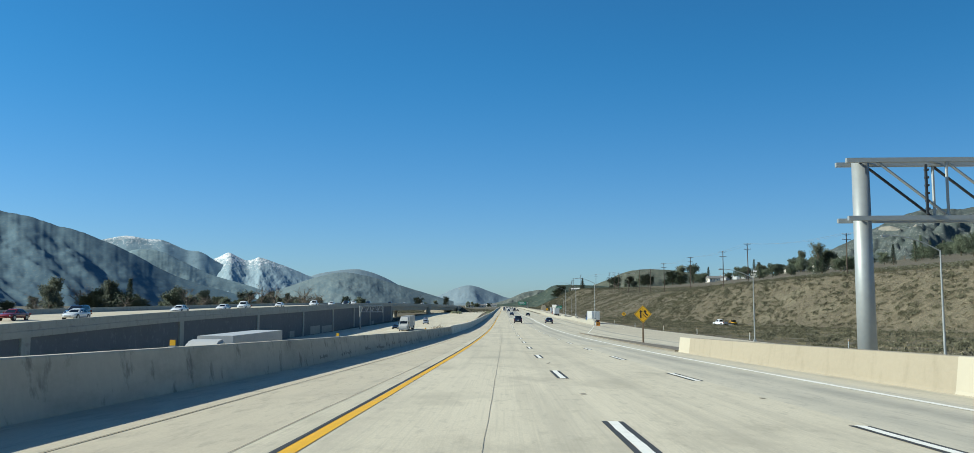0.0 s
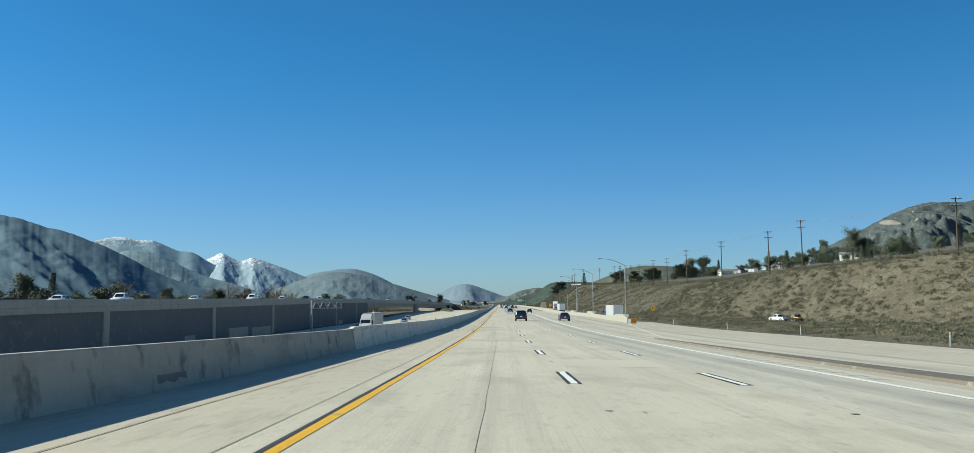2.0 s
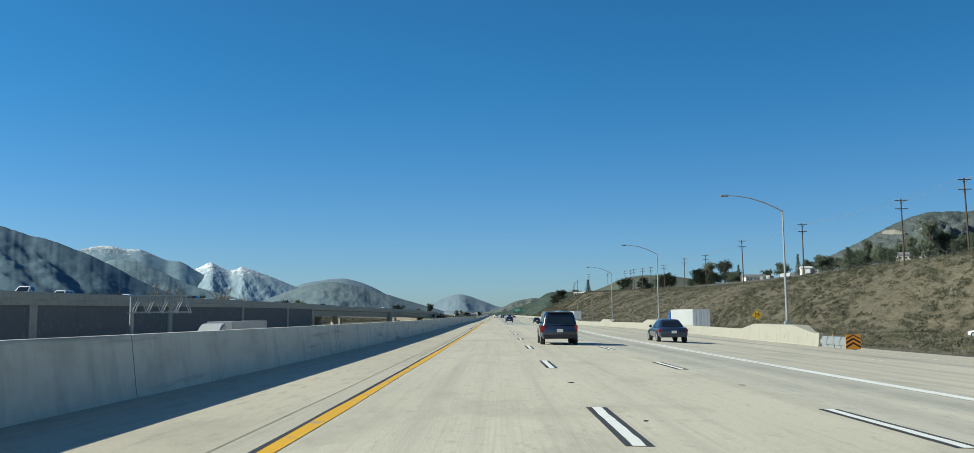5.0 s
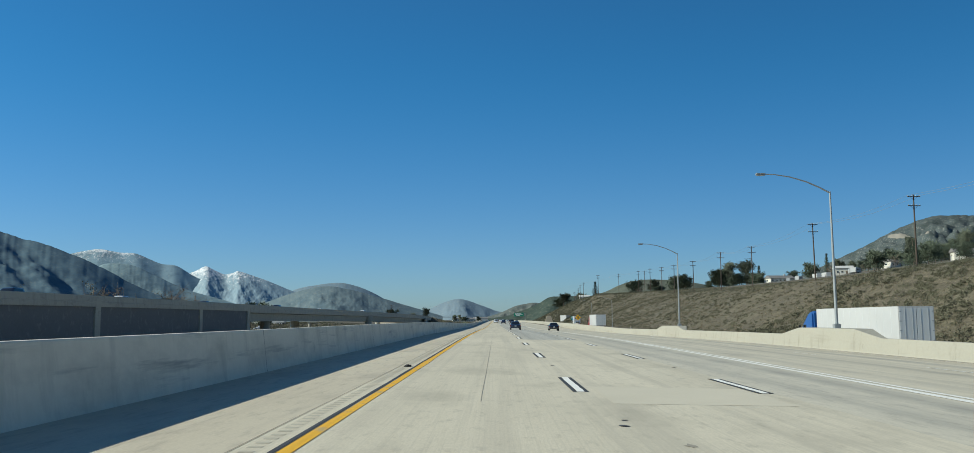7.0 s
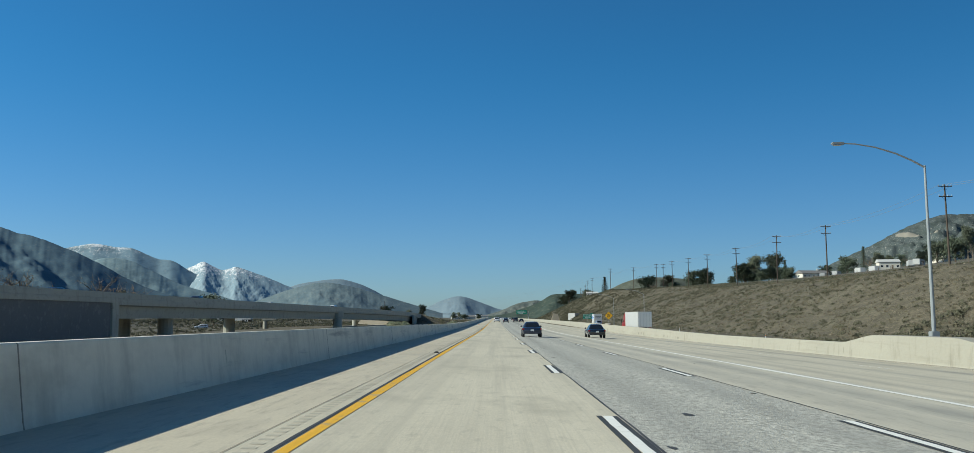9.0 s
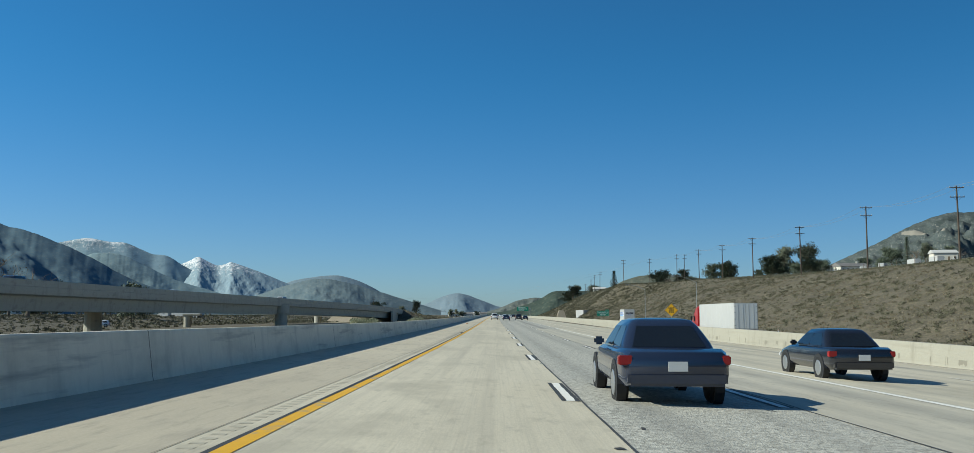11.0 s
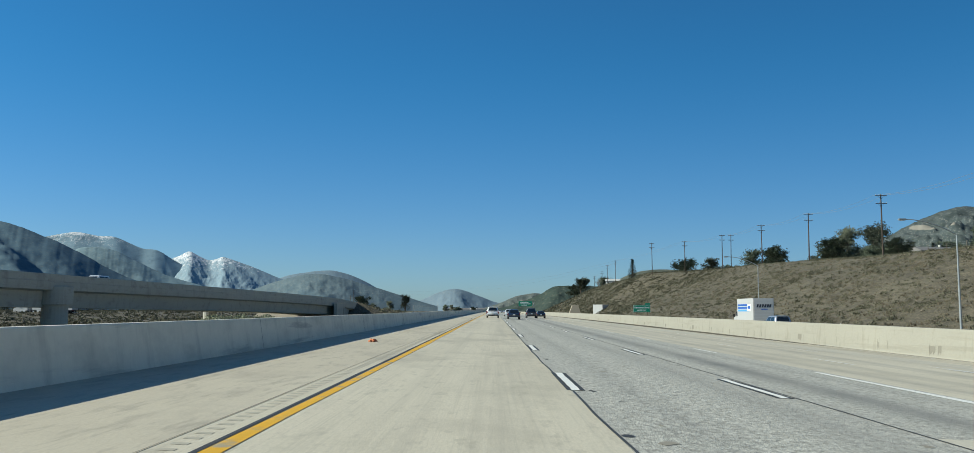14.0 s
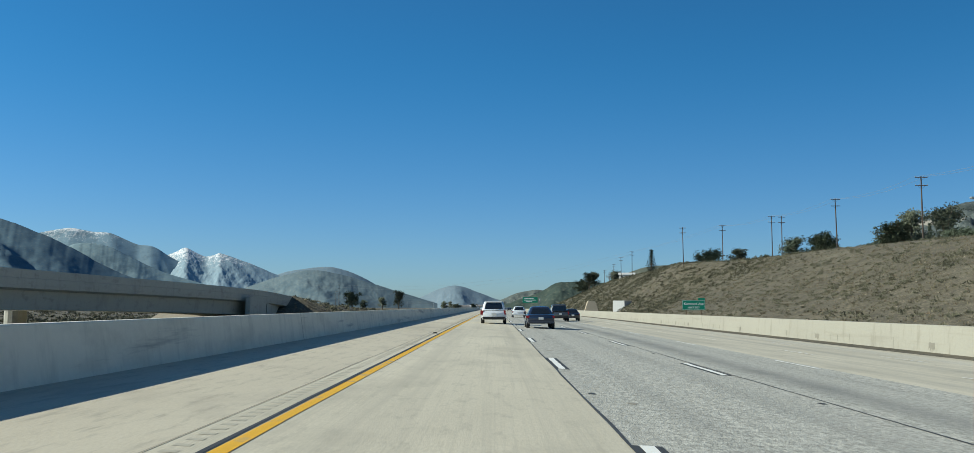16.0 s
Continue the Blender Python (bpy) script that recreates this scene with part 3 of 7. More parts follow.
YX, L1, L2, L3 = -2.26, 1.565, 5.225, 8.9
strip("edge_line", YX, 0.19, -180, 2000, YELLOW_LINE, parent=road, wobble=0.01)
strip("edge_line_border", YX - 0.135, 0.075, -180, 900, BLACK_LINE, parent=road, wobble=0.008, seed=2, step=2.0)
strip("shoulder_joint", -2.84, 0.018, -180, 900, SEAM, parent=road, wobble=0.03, seed=3)
strip("shoulder_seam", lambda y: left_edge(y) + 1.55 if y < 120 else -2.84, 0.035, -180, 120, SEAM, parent=road, wobble=0.04, seed=4, lift=0.008)
strip("solid_line", lambda y: 8.6 + 0.3 * min(max((y - 240) / 120, 0), 1), 0.25, -180, 485, WHITE_LINE, parent=road, wobble=0.008, seed=5, lift=0.008)
strip("solid_line", lambda y: 8.6 + 0.3 * min(max((y - 240) / 120, 0), 1) + 0.36 * min((y - 150) / 60, 1), 0.17, 150, 292, WHITE_LINE, parent=road, wobble=0.008, seed=6)
strip("lane_joint", lambda y: L1 + 0.19 - 0.34 * min(max((y - 440) / 45, 0), 1), 0.045, 284, 1100, TAR, parent=road, wobble=0.04, seed=8, step=1.5)
strip("lane_joint", L2 + 0.22, 0.05, 284, 1100, TAR, parent=road, wobble=0.055, seed=10, step=1.5)
strip("ramp_edge_line", lambda y: 12.6 + 9.2 * min(max((y - 130) / 80, 0), 1), 0.12, 122, 900, WHITE_LINE, parent=road, seed=11, lift=0.008)
strip("barrier_dust", lambda y: 22.45 + 0.5 * min(max((260 - y) / 60, 0), 1), 0.5, 224, 1000, SEAM, lift=0.005, parent=road, wobble=0.12, seed=15)
strip("connector_edge_line", 36.6, 0.12, -180, 1400, WHITE_LINE, parent=road, seed=12)
strip("connector_line", 25.2, 0.12, 224, 1400, WHITE_LINE, parent=road, seed=13)
strip("worn_track", 18.3, 2.6, 440, 1200, CONCRETE_LANE, lift=0.004, parent=road, wobble=0.12, seed=18)


LANE_SEAM = mat("thin lane crack", (0.36, 0.328, 0.255), (0.45, 0.408, 0.315), 0.9, fine=5)
for k, (x, y0, y1) in enumerate(((-0.25, -20, 120), (3.5, 20, 110), (-0.35, 240, 300), (7.1, 60, 200))):
    strip("lane_seam", x, 0.011, y0, y1, LANE_SEAM, lift=0.005, step=2.0, parent=road, wobble=0.02, seed=40 + k)


def build_patches():
    """Repaired slabs: thin rectangles of darker or paler concrete, with cut edges."""
    dark = mat("grey patch concrete", (0.54, 0.487, 0.375), (0.425, 0.382, 0.29), 0.9, fine=20, scale=1.2)
    pale = mat("pale patch concrete", (0.60, 0.542, 0.42), (0.49, 0.443, 0.34), 0.9, fine=20, scale=1.2)
    for k, (x0, x1, y0, y1) in enumerate(((1.9, 5.0, 88, 92.4), (-2.0, 1.3, 112, 116.2), (5.5, 8.4, 60, 64.5), (1.9, 5.0, 240, 243.6))):
        v = [(x, y, z_road(x, y) + 0.003) for y in (y0, y1) for x in (x0, x1)]
        ob = mesh_object("slab_patch", v, [(0, 1, 3, 2)], dark if k % 3 else pale)
        ob.parent = road


build_patches()


def build_stripes():
    """Lane stripes: white paint on black, one object each on shared meshes."""
    def stripe(w, ln, black):
        v, f, ix = [], [], []
        rng = random.Random(3)
        cols = [(-w / 2, w / 2, 0, 0.004)]
        if black:
            cols = [(-w / 2 - 0.085, -w / 2, 1, 0.0), (-w / 2, w / 2, 0, 0.002), (w / 2, w / 2 + 0.085, 1, 0.0)]
        for a, b, m, z in cols:
            n = 8
            for j in range(n + 1):
                y = ln * j / n
                e = rng.uniform(-0.012, 0.012)
                v += [(a + e * (m == 0), y, z), (b + e * (m == 0), y, z)]
            k = len(v) - 2 * (n + 1)
            f += [(k + 2 * j, k + 2 * j + 1, k + 2 * j + 3, k + 2 * j + 2) for j in range(n)]
            ix += [m] * n
        me = bpy.data.meshes.new("stripe")
        me.from_pydata(v, [], f)
        me.materials.append(WHITE_LINE)
        me.materials.append(BLACK_LINE)
        me.polygons.foreach_set("material_index", ix)
        return me

    wide, slim = stripe(0.15, 4.1, True), stripe(0.13, 3.8, False)

    def lay(me, x, y):
        a = math.atan2(z_road(x, y + 4) - z_road(x, y), 4)
        c = math.atan2(z_road(x - 0.3, y) - z_road(x + 0.3, y), 0.6)
        piece("stripe", me, road, Matrix.Translation((x, y, z_road(x, y) + 0.007)) @ Euler((a, c, 0)).to_matrix().to_4x4())

    for k in range(-5, 62):
        lay(wide, L1, 22.82 + 14.63 * k)
        lay(wide, L2, 23.04 + 14.63 * k)
    for k in range(32, 62):
        lay(slim, L3, 24.0 + 14.63 * k + 3.3)
        lay(slim, 12.56, 19.5 + 14.63 * k + 3.6)
        lay(slim, 16.2, 21.5 + 14.63 * k)
    for k in range(6, 62):
        if k * 14.63 < 470 and k * 14.63 > 130:
            lay(slim, 12.9 if k < 10 else 16.0, 20 + 14.63 * k)
        lay(slim, 30.6, 16.0 + 14.63 * k)


build_stripes()


GROOVE = mat("milled groove concrete", (0.46, 0.42, 0.325), (0.40, 0.365, 0.285), 0.9, fine=5)


def build_rumble():
    """Milled grooves between the shoulder joint and the yellow line, and dark bars outside the solid line."""
    v, f = [], []
    y = 190.0
    while y < 640:
        for a, b in ((-2.74, -2.58),):
            k = len(v)
            v += [(a, y, z_road(a, y) + 0.003), (b, y, z_road(b, y) + 0.003), (b, y + 0.12, z_road(b, y + 0.12) + 0.003), (a, y + 0.12, z_road(a, y + 0.12) + 0.003)]
            f.append((k, k + 1, k + 2, k + 3))
        y += 0.33
    y = 84.0
    while y < 124:
        for a in (9.02, 9.3):
            k = len(v)
            v += [(a, y, z_road(a, y) + 0.004), (a + 0.16, y, z_road(a + 0.16, y) + 0.004), (a + 0.16, y + 0.5, z_road(a + 0.16, y + 0.5) + 0.004), (a, y + 0.5, z_road(a, y + 0.5) + 0.004)]
            f.append((k, k + 1, k + 2, k + 3))
        y += 1.35
    ob = mesh_object("rumble_strip", v, f, GROOVE)
    ob.parent = road
    tagged(ob, "rows of small milled grooves", kind="stuff")


build_rumble()


def build_marks():
    """Chipped marker pads between the stripes, and scuffs."""
    rng = random.Random(11)
    for k in range(-4, 50):
        for x in (L1 + 0.05, L2 + 0.05):
            if rng.random() < 0.75:
                y = 22.9 + 14.63 * k + 9.2
                v, n = [], 9
                for i in range(n):
                    r = rng.uniform(0.6, 1.1)
                    px, py = x + 0.08 * r * math.cos(2 * math.pi * i / n), y + 0.11 * r * math.sin(2 * math.pi * i / n)
                    v.append((px, py, z_road(px, py) + 0.009))
                mesh_object("marker_pad", v, [tuple(range(n))], TAR if k > 13 or rng.random() < 0.4 else SEAM).parent = road
    for k in range(190):
        x, y = rng.choice((rng.uniform(2, 5), rng.uniform(2, 5), rng.uniform(5.6, 8.4), rng.uniform(9.5, 20), rng.uniform(1.7, 2.2))), (rng.uniform(0, 640) if k % 3 == 0 else rng.uniform(290, 640))
        v, n = [], 8
        sx, sy = rng.uniform(0.03, 0.10), rng.uniform(0.04, 0.2)
        for i in range(n):
            r = rng.uniform(0.3, 1.4)
            px, py = x + sx * r * math.cos(2 * math.pi * i / n), y + sy * r * math.sin(2 * math.pi * i / n)
            v.append((px, py, z_road(px, py) + 0.005))
        mesh_object("road_scuff", v, [tuple(range(n))], TAR if rng.random() < 0.5 else SEAM).parent = road


build_marks()


# ---- barriers ----
def sweep(name, profile_of, ys, material, label, category, kind="structure", caps=True, smooth=False):
    """A closed cross-section carried along y; profile_of(y) gives (x, z) points."""
    verts, faces = [], []
    n = None
    for y in ys:
        pr = profile_of(y)
        n = len(pr)
        verts += [(x, y, z) for x, z in pr]
    for j in range(len(ys) - 1):
        for i in range(n):
            k = (i + 1) % n
            faces.append((j * n + i, j * n + k, (j + 1) * n + k, (j + 1) * n + i))
    if caps:
        faces.append(tuple(range(n)))
        faces.append(tuple(range((len(ys) - 1) * n, len(ys) * n))[::-1])
    ob = mesh_object(name, verts, faces, material, smooth=smooth)
    return tagged(ob, label, category, kind=kind)


def frange(a, b, s):
    n = int(round((b - a) / s))
    return [a + (b - a) * k / n for k in range(n + 1)]


def median_profile(y):
    x = left_edge(y)
    z = z_road(x, y)
    w = 0.012 * noise.noise((0, y * 0.4, 1))
    h = glide(((0, 0.82), (94, 0.84), (98.5, 0.85), (99, 0.93), (140, 0.98), (220, 1.05), (300, 1.0), (380, 0.90), (420, 0.85), (490, 0.82), (600, 0.85)), y)
    return [(x + 0.02, z - 0.3), (x, z), (x - 0.02 + w, z + 0.09), (x - 0.13 + w, z + h - 0.02), (x - 0.15 + w, z + h), (x - 0.33, z + h), (x - 0.35, z + h - 0.02), (x - 0.5, z - 0.4)]


median_old = sweep("median_barrier_old", median_profile, sorted(frange(-180, 97.5, 2.5) + [98.5]), BARRIER_OLD, "dirty grey-brown concrete median barrier, lower stretch", "barrier")
median = sweep("median_barrier", median_profile, sorted([98.55, 99.0] + frange(100, 1300, 2.5)), BARRIER, "stained grey concrete median barrier", "barrier")
for k in range(-2, 50):  # dark construction joints, filled and slightly proud
    y = 9.0 + 18.3 * k
    sweep("barrier_joint", lambda yy: [(px + 0.004, pz) for px, pz in median_profile(yy)[1:5]] + [(px - 0.03, pz - 0.01) for px, pz in median_profile(yy)[1:5]][::-1], [y, y + 0.022], SEAM, "", "", kind="").parent = median if y > 98.5 else median_old


def right_profile(y):
    x = 22.75 + 0.5 * min(max((260 - y) / 60, 0), 1)
    z = z_road(x, y)
    up = 0.0
    for c in (232.3, 286.1, 340.3):
        up = max(up, min(max((9.0 - abs(y - c)) / 4.0, 0), 1))
    up = max(up, 0.6 * min(max((2.6 - abs(y - 473.5)) / 1.6, 0), 1))
    h = glide(((380, 0.94), (428, 1.3), (465, 1.4), (510, 1.5), (600, 1.48), (1300, 1.45)), y) + 0.52 * up
    t = 0.3 + 0.9 * up
    return [(x, z - 0.3), (x, z), (x + 0.03, z + 0.08), (x + 0.13, z + h - 0.02), (x + 0.15, z + h), (x + 0.15 + t, z + h), (x + 0.17 + t, z + h - 0.02), (x + 0.25 + t, z - 0.5)]


right_wall = sweep("roadside_barrier", right_profile, frange(222, 1300, 1.0), BARRIER_TAN, "tan concrete barrier with raised lamp plinths", "barrier")


STAIN = mat("dark drip stain", (0.19, 0.175, 0.14), (0.25, 0.23, 0.185), 0.9, fine=6)
SCUFF = mat("grey tyre scuff", (0.42, 0.41, 0.325), (0.52, 0.505, 0.39), 0.9, fine=4)


SCUFF_DARK = mat("dark tyre scuff", (0.185, 0.172, 0.142), (0.33, 0.305, 0.245), 0.9, fine=4)


def barrier_marks():
    """Joints, drips and scuffs that sit a few millimetres proud of the two barriers."""
    rng = random.Random(77)

    def on_right(y, s):
        pr = right_profile(y)
        (x0, z0), (x1, z1) = pr[2], pr[3]
        return (x0 + (x1 - x0) * s - 0.005, y, z0 + (z1 - z0) * s)

    def on_left(y, s):
        a = math.floor((y + 180) / 2.5) * 2.5 - 180  # the barrier's own cross-sections lie 2.5 m apart
        f = (y - a) / 2.5
        p, q = median_profile(a), median_profile(a + 2.5)
        (x0, z0), (x1, z1) = [(p[i][0] * (1 - f) + q[i][0] * f, p[i][1] * (1 - f) + q[i][1] * f) for i in (2, 3)]
        return (x0 + (x1 - x0) * s + 0.003, y, z0 + (z1 - z0) * s)

    def blot(at, y, s0, s1, w, material, parent, name, ragged=0.08):
        n = 7
        top = [at(y + w * (k / n - 0.5), s1 - rng.uniform(0, ragged) * (s1 - s0)) for k in range(n + 1)]
        low = [at(y + w * (k / n - 0.5), s0 + rng.uniform(0, 0.5) * (s1 - s0)) for k in range(n + 1)]
        ob = mesh_object(name, low + top, [(k, k + 1, n + 2 + k, n + 1 + k) for k in range(n)], material)
        ob.parent = parent

    for k in range(90):
        y = rng.uniform(400, 690)
        blot(on_right, y, 0.02, rng.uniform(0.34, 0.46), rng.uniform(0.04, 0.22) if k % 5 else rng.uniform(0.3, 0.9), STAIN, right_wall, "drip_stain")
    for k in range(9):
        blot(on_right, rng.uniform(225, 420), 0.1, rng.uniform(0.3, 0.8), rng.uniform(0.04, 0.14), STAIN, right_wall, "drip_stain")
    for k in range(80):
        y = 226 + 6.1 * k
        mesh_object("barrier_joint", [on_right(y, 0.0), on_right(y + 0.03, 0.0), on_right(y + 0.03, 0.45), on_right(y, 0.45)], [(0, 1, 2, 3)], STAIN).parent = right_wall
    for y, w, top in ((92.2, 1.5, 0.5), (93.6, 0.8, 0.42), (95.8, 1.0, 0.5), (88.0, 0.7, 0.8), (108, 0.5, 0.7)):
        blot(on_left, y, 0.12, top, w, SCUFF, median, "tyre_scuff")
    for y, w, h in ((38.5, 1.6, 0.42), (41.6, 1.0, 0.5), (43.2, 0.7, 0.3), (45.0, 1.3, 0.58), (47.4, 1.0, 0.66), (50.1, 0.9, 0.6), (53.1, 0.8, 0.42), (55.4, 0.6, 0.4), (56.4, 0.6, 0.5), (58.2, 0.7, 0.45), (60.4, 0.5, 0.35), (62.9, 1.6, 0.62), (66, 0.6, 0.4), (71, 0.8, 0.3), (33, 1.8, 0.34), (29, 1.4, 0.3)):
        e = y - 0.5 * w  # a ragged smudge of streaks side by side
        while e < y + 0.5 * w:
            d = rng.uniform(0.12, 0.35)
            blot(on_left, e + d / 2, 0.02 if rng.random() < 0.7 else 0.2 * h, h * rng.uniform(0.45, 1.0), d, SCUFF_DARK, median_old, "tyre_scuff", 0.4)
            e += d + rng.choice((0.004, 0.004, 0.15))
    for k in range(3):
        y = rng.uniform(30, 85)
        blot(on_left, y, 0.02, rng.uniform(0.2, 0.5), rng.uniform(0.4, 1.6), SCUFF_DARK, median_old, "tyre_scuff")
    for k in range(6):
        blot(on_left, rng.uniform(130, 640), rng.uniform(0.02, 0.4), rng.uniform(0.5, 0.98), rng.uniform(0.04, 0.1), SCUFF, median, "drip_stain")


barrier_marks()


def nose_profile(y):
    x = 11.0
    z = z_road(x, y)
    return [(x, z - 0.3), (x, z), (x + 0.03, z + 0.08), (x + 0.13, z + 0.9), (x + 0.15, z + 0.92), (x + 0.55, z + 0.92), (x + 0.57, z + 0.9), (x + 0.7, z - 0.6)]


sweep("gore_barrier", nose_profile, frange(-150, 54.5, 2.5), GORE_TAN, "tan concrete gore barrier with patched ends", "barrier")
for ya, yb in ((18.5, 21.0), (51.5, 54.6)):  # repaired pale panels
    sweep("barrier_patch", lambda y: [(px - 0.004, pz + 0.004) for px, pz in nose_profile(y)[1:7]], [ya, yb], mat("pale patch mortar", (0.42, 0.385, 0.30), (0.38, 0.345, 0.27), 0.9, fine=5), "", "", kind="").parent = bpy.data.objects["gore_barrier"]


def build_island():
    verts, faces = [], []
    ys = frange(54.55, 123.5, 2.5)
    for y in ys:
        s = (y - 55) / 68.5
        a, b = 10.75 - 0.1 * s, 10.95 - 0.1 * s + 2.6 * (1 - s)
        for x, u in ((a, -0.1), (a + 0.03, 0.1), (b - 0.03, 0.1), (b, -0.1)):
            verts.append((x, y, z_road(x, y) + u))
    for j in range(len(ys) - 1):
        for i in range(3):
            faces.append((4 * j + i, 4 * j + i + 1, 4 * j + i + 5, 4 * j + i + 4))
    faces.append((len(ys) * 4 - 4, len(ys) * 4 - 3, len(ys) * 4 - 2, len(ys) * 4 - 1))
    faces.append((3, 2, 1, 0))
    return tagged(mesh_object("gore_kerb", verts, faces, mat("dirty kerb asphalt", (0.19, 0.165, 0.125), (0.13, 0.112, 0.085), 0.95, fine=3, c=(0.26, 0.23, 0.18), bump=0.4)), "raised dirty kerb island between lanes", "kerb", kind="structure")


build_island()


# ---- retaining wall, ramp and bridge on the left ----
def build_ramp():
    ys = frange(-180, 414, 6)
    wall = sweep("retaining_wall", lambda y: [(wall_x(y), -4.0), (wall_x(y), parapet_z(y) - 1.45), (wall_x(y) - 0.5, parapet_z(y) - 1.45), (wall_x(y) - 0.5, -4.0)], ys, WALL_DARK, "dark rough-faced retaining wall with concrete pilasters", "wall")
    sweep("ramp_parapet", lambda y: [(wall_x(y) + 0.28, parapet_z(y) - 1.47), (wall_x(y) + 0.28, parapet_z(y) - 0.85), (wall_x(y) + 0.2, parapet_z(y) - 0.8), (wall_x(y) + 0.18, parapet_z(y) - 0.04), (wall_x(y) + 0.14, parapet_z(y)), (wall_x(y) - 0.12, parapet_z(y)), (wall_x(y) - 0.2, parapet_z(y) - 0.85), (wall_x(y) - 0.2, parapet_z(y) - 1.47)], frange(-180, 684, 6), CONCRETE, "grey concrete parapet along the raised ramp", "parapet")
    sweep("ramp_deck", lambda y: [(wall_x(y) - 0.2, parapet_z(y) - 0.86), (wall_x(y) - ramp_w(y), parapet_z(y) - 0.6), (wall_x(y) - ramp_w(y), parapet_z(y) - 1.6 if y > 414 else -4.0), (wall_x(y) - 0.2, parapet_z(y) - 1.6)], frange(-180, 900, 6), SHOULDER, "pale concrete roadway of the raised ramp", "road")
    sweep("ramp_far_parapet", lambda y: [(wall_x(y) - ramp_w(y) + 0.4, parapet_z(y) - 0.7), (wall_x(y) - ramp_w(y) + 0.3, parapet_z(y) + 0.2), (wall_x(y) - ramp_w(y) + 0.05, parapet_z(y) + 0.2), (wall_x(y) - ramp_w(y) - 0.2, parapet_z(y) - 1.2)], frange(-180, 660, 6), CONCRETE, "far concrete parapet of the ramp", "parapet")
    y = -90.0
    while y < 412:
        a = (wall_x(y + 1) - wall_x(y - 1)) / 2
        b = boxes((-0.1, 0.22, -0.85, 0.85, -4.0, parapet_z(y) - 1.44), bevel=0.03)
        bmesh.ops.transform(b, matrix=Matrix.Translation((wall_x(y), y, 0)) @ Matrix.Rotation(-math.atan(a), 4, "Z"), verts=b.verts[:])
        part("pilaster", b, CONCRETE, wall, "plain grey concrete pilaster")
        y += 42.9
    for y0, y1, h in ((196, 201, 1.9), (220, 233, 2.4), (236, 252, 2.1), (120, 131, 1.6), (344, 352, 1.5)):  # painted-over squares
        b = bmesh.new()
        vs = [b.verts.new(p) for p in ((wall_x(y0) + 0.012, y0, -3.6), (wall_x(y1) + 0.012, y1, -3.6), (wall_x(y1) + 0.012, y1, -3.6 + h), (wall_x(y0) + 0.012, y0, -3.6 + h))]
        b.faces.new(vs)
        part("paint_patch", b, CONCRETE, wall, "grey painted-over patch")
    y = 413.2
    part("end_pilaster", boxes((wall_x(y) - 1.4, wall_x(y) + 0.3, y - 0.5, y + 1.6, -4.0, parapet_z(y) - 1.44), bevel=0.05), CONCRETE, wall, "broad grey concrete end pilaster")


build_ramp()


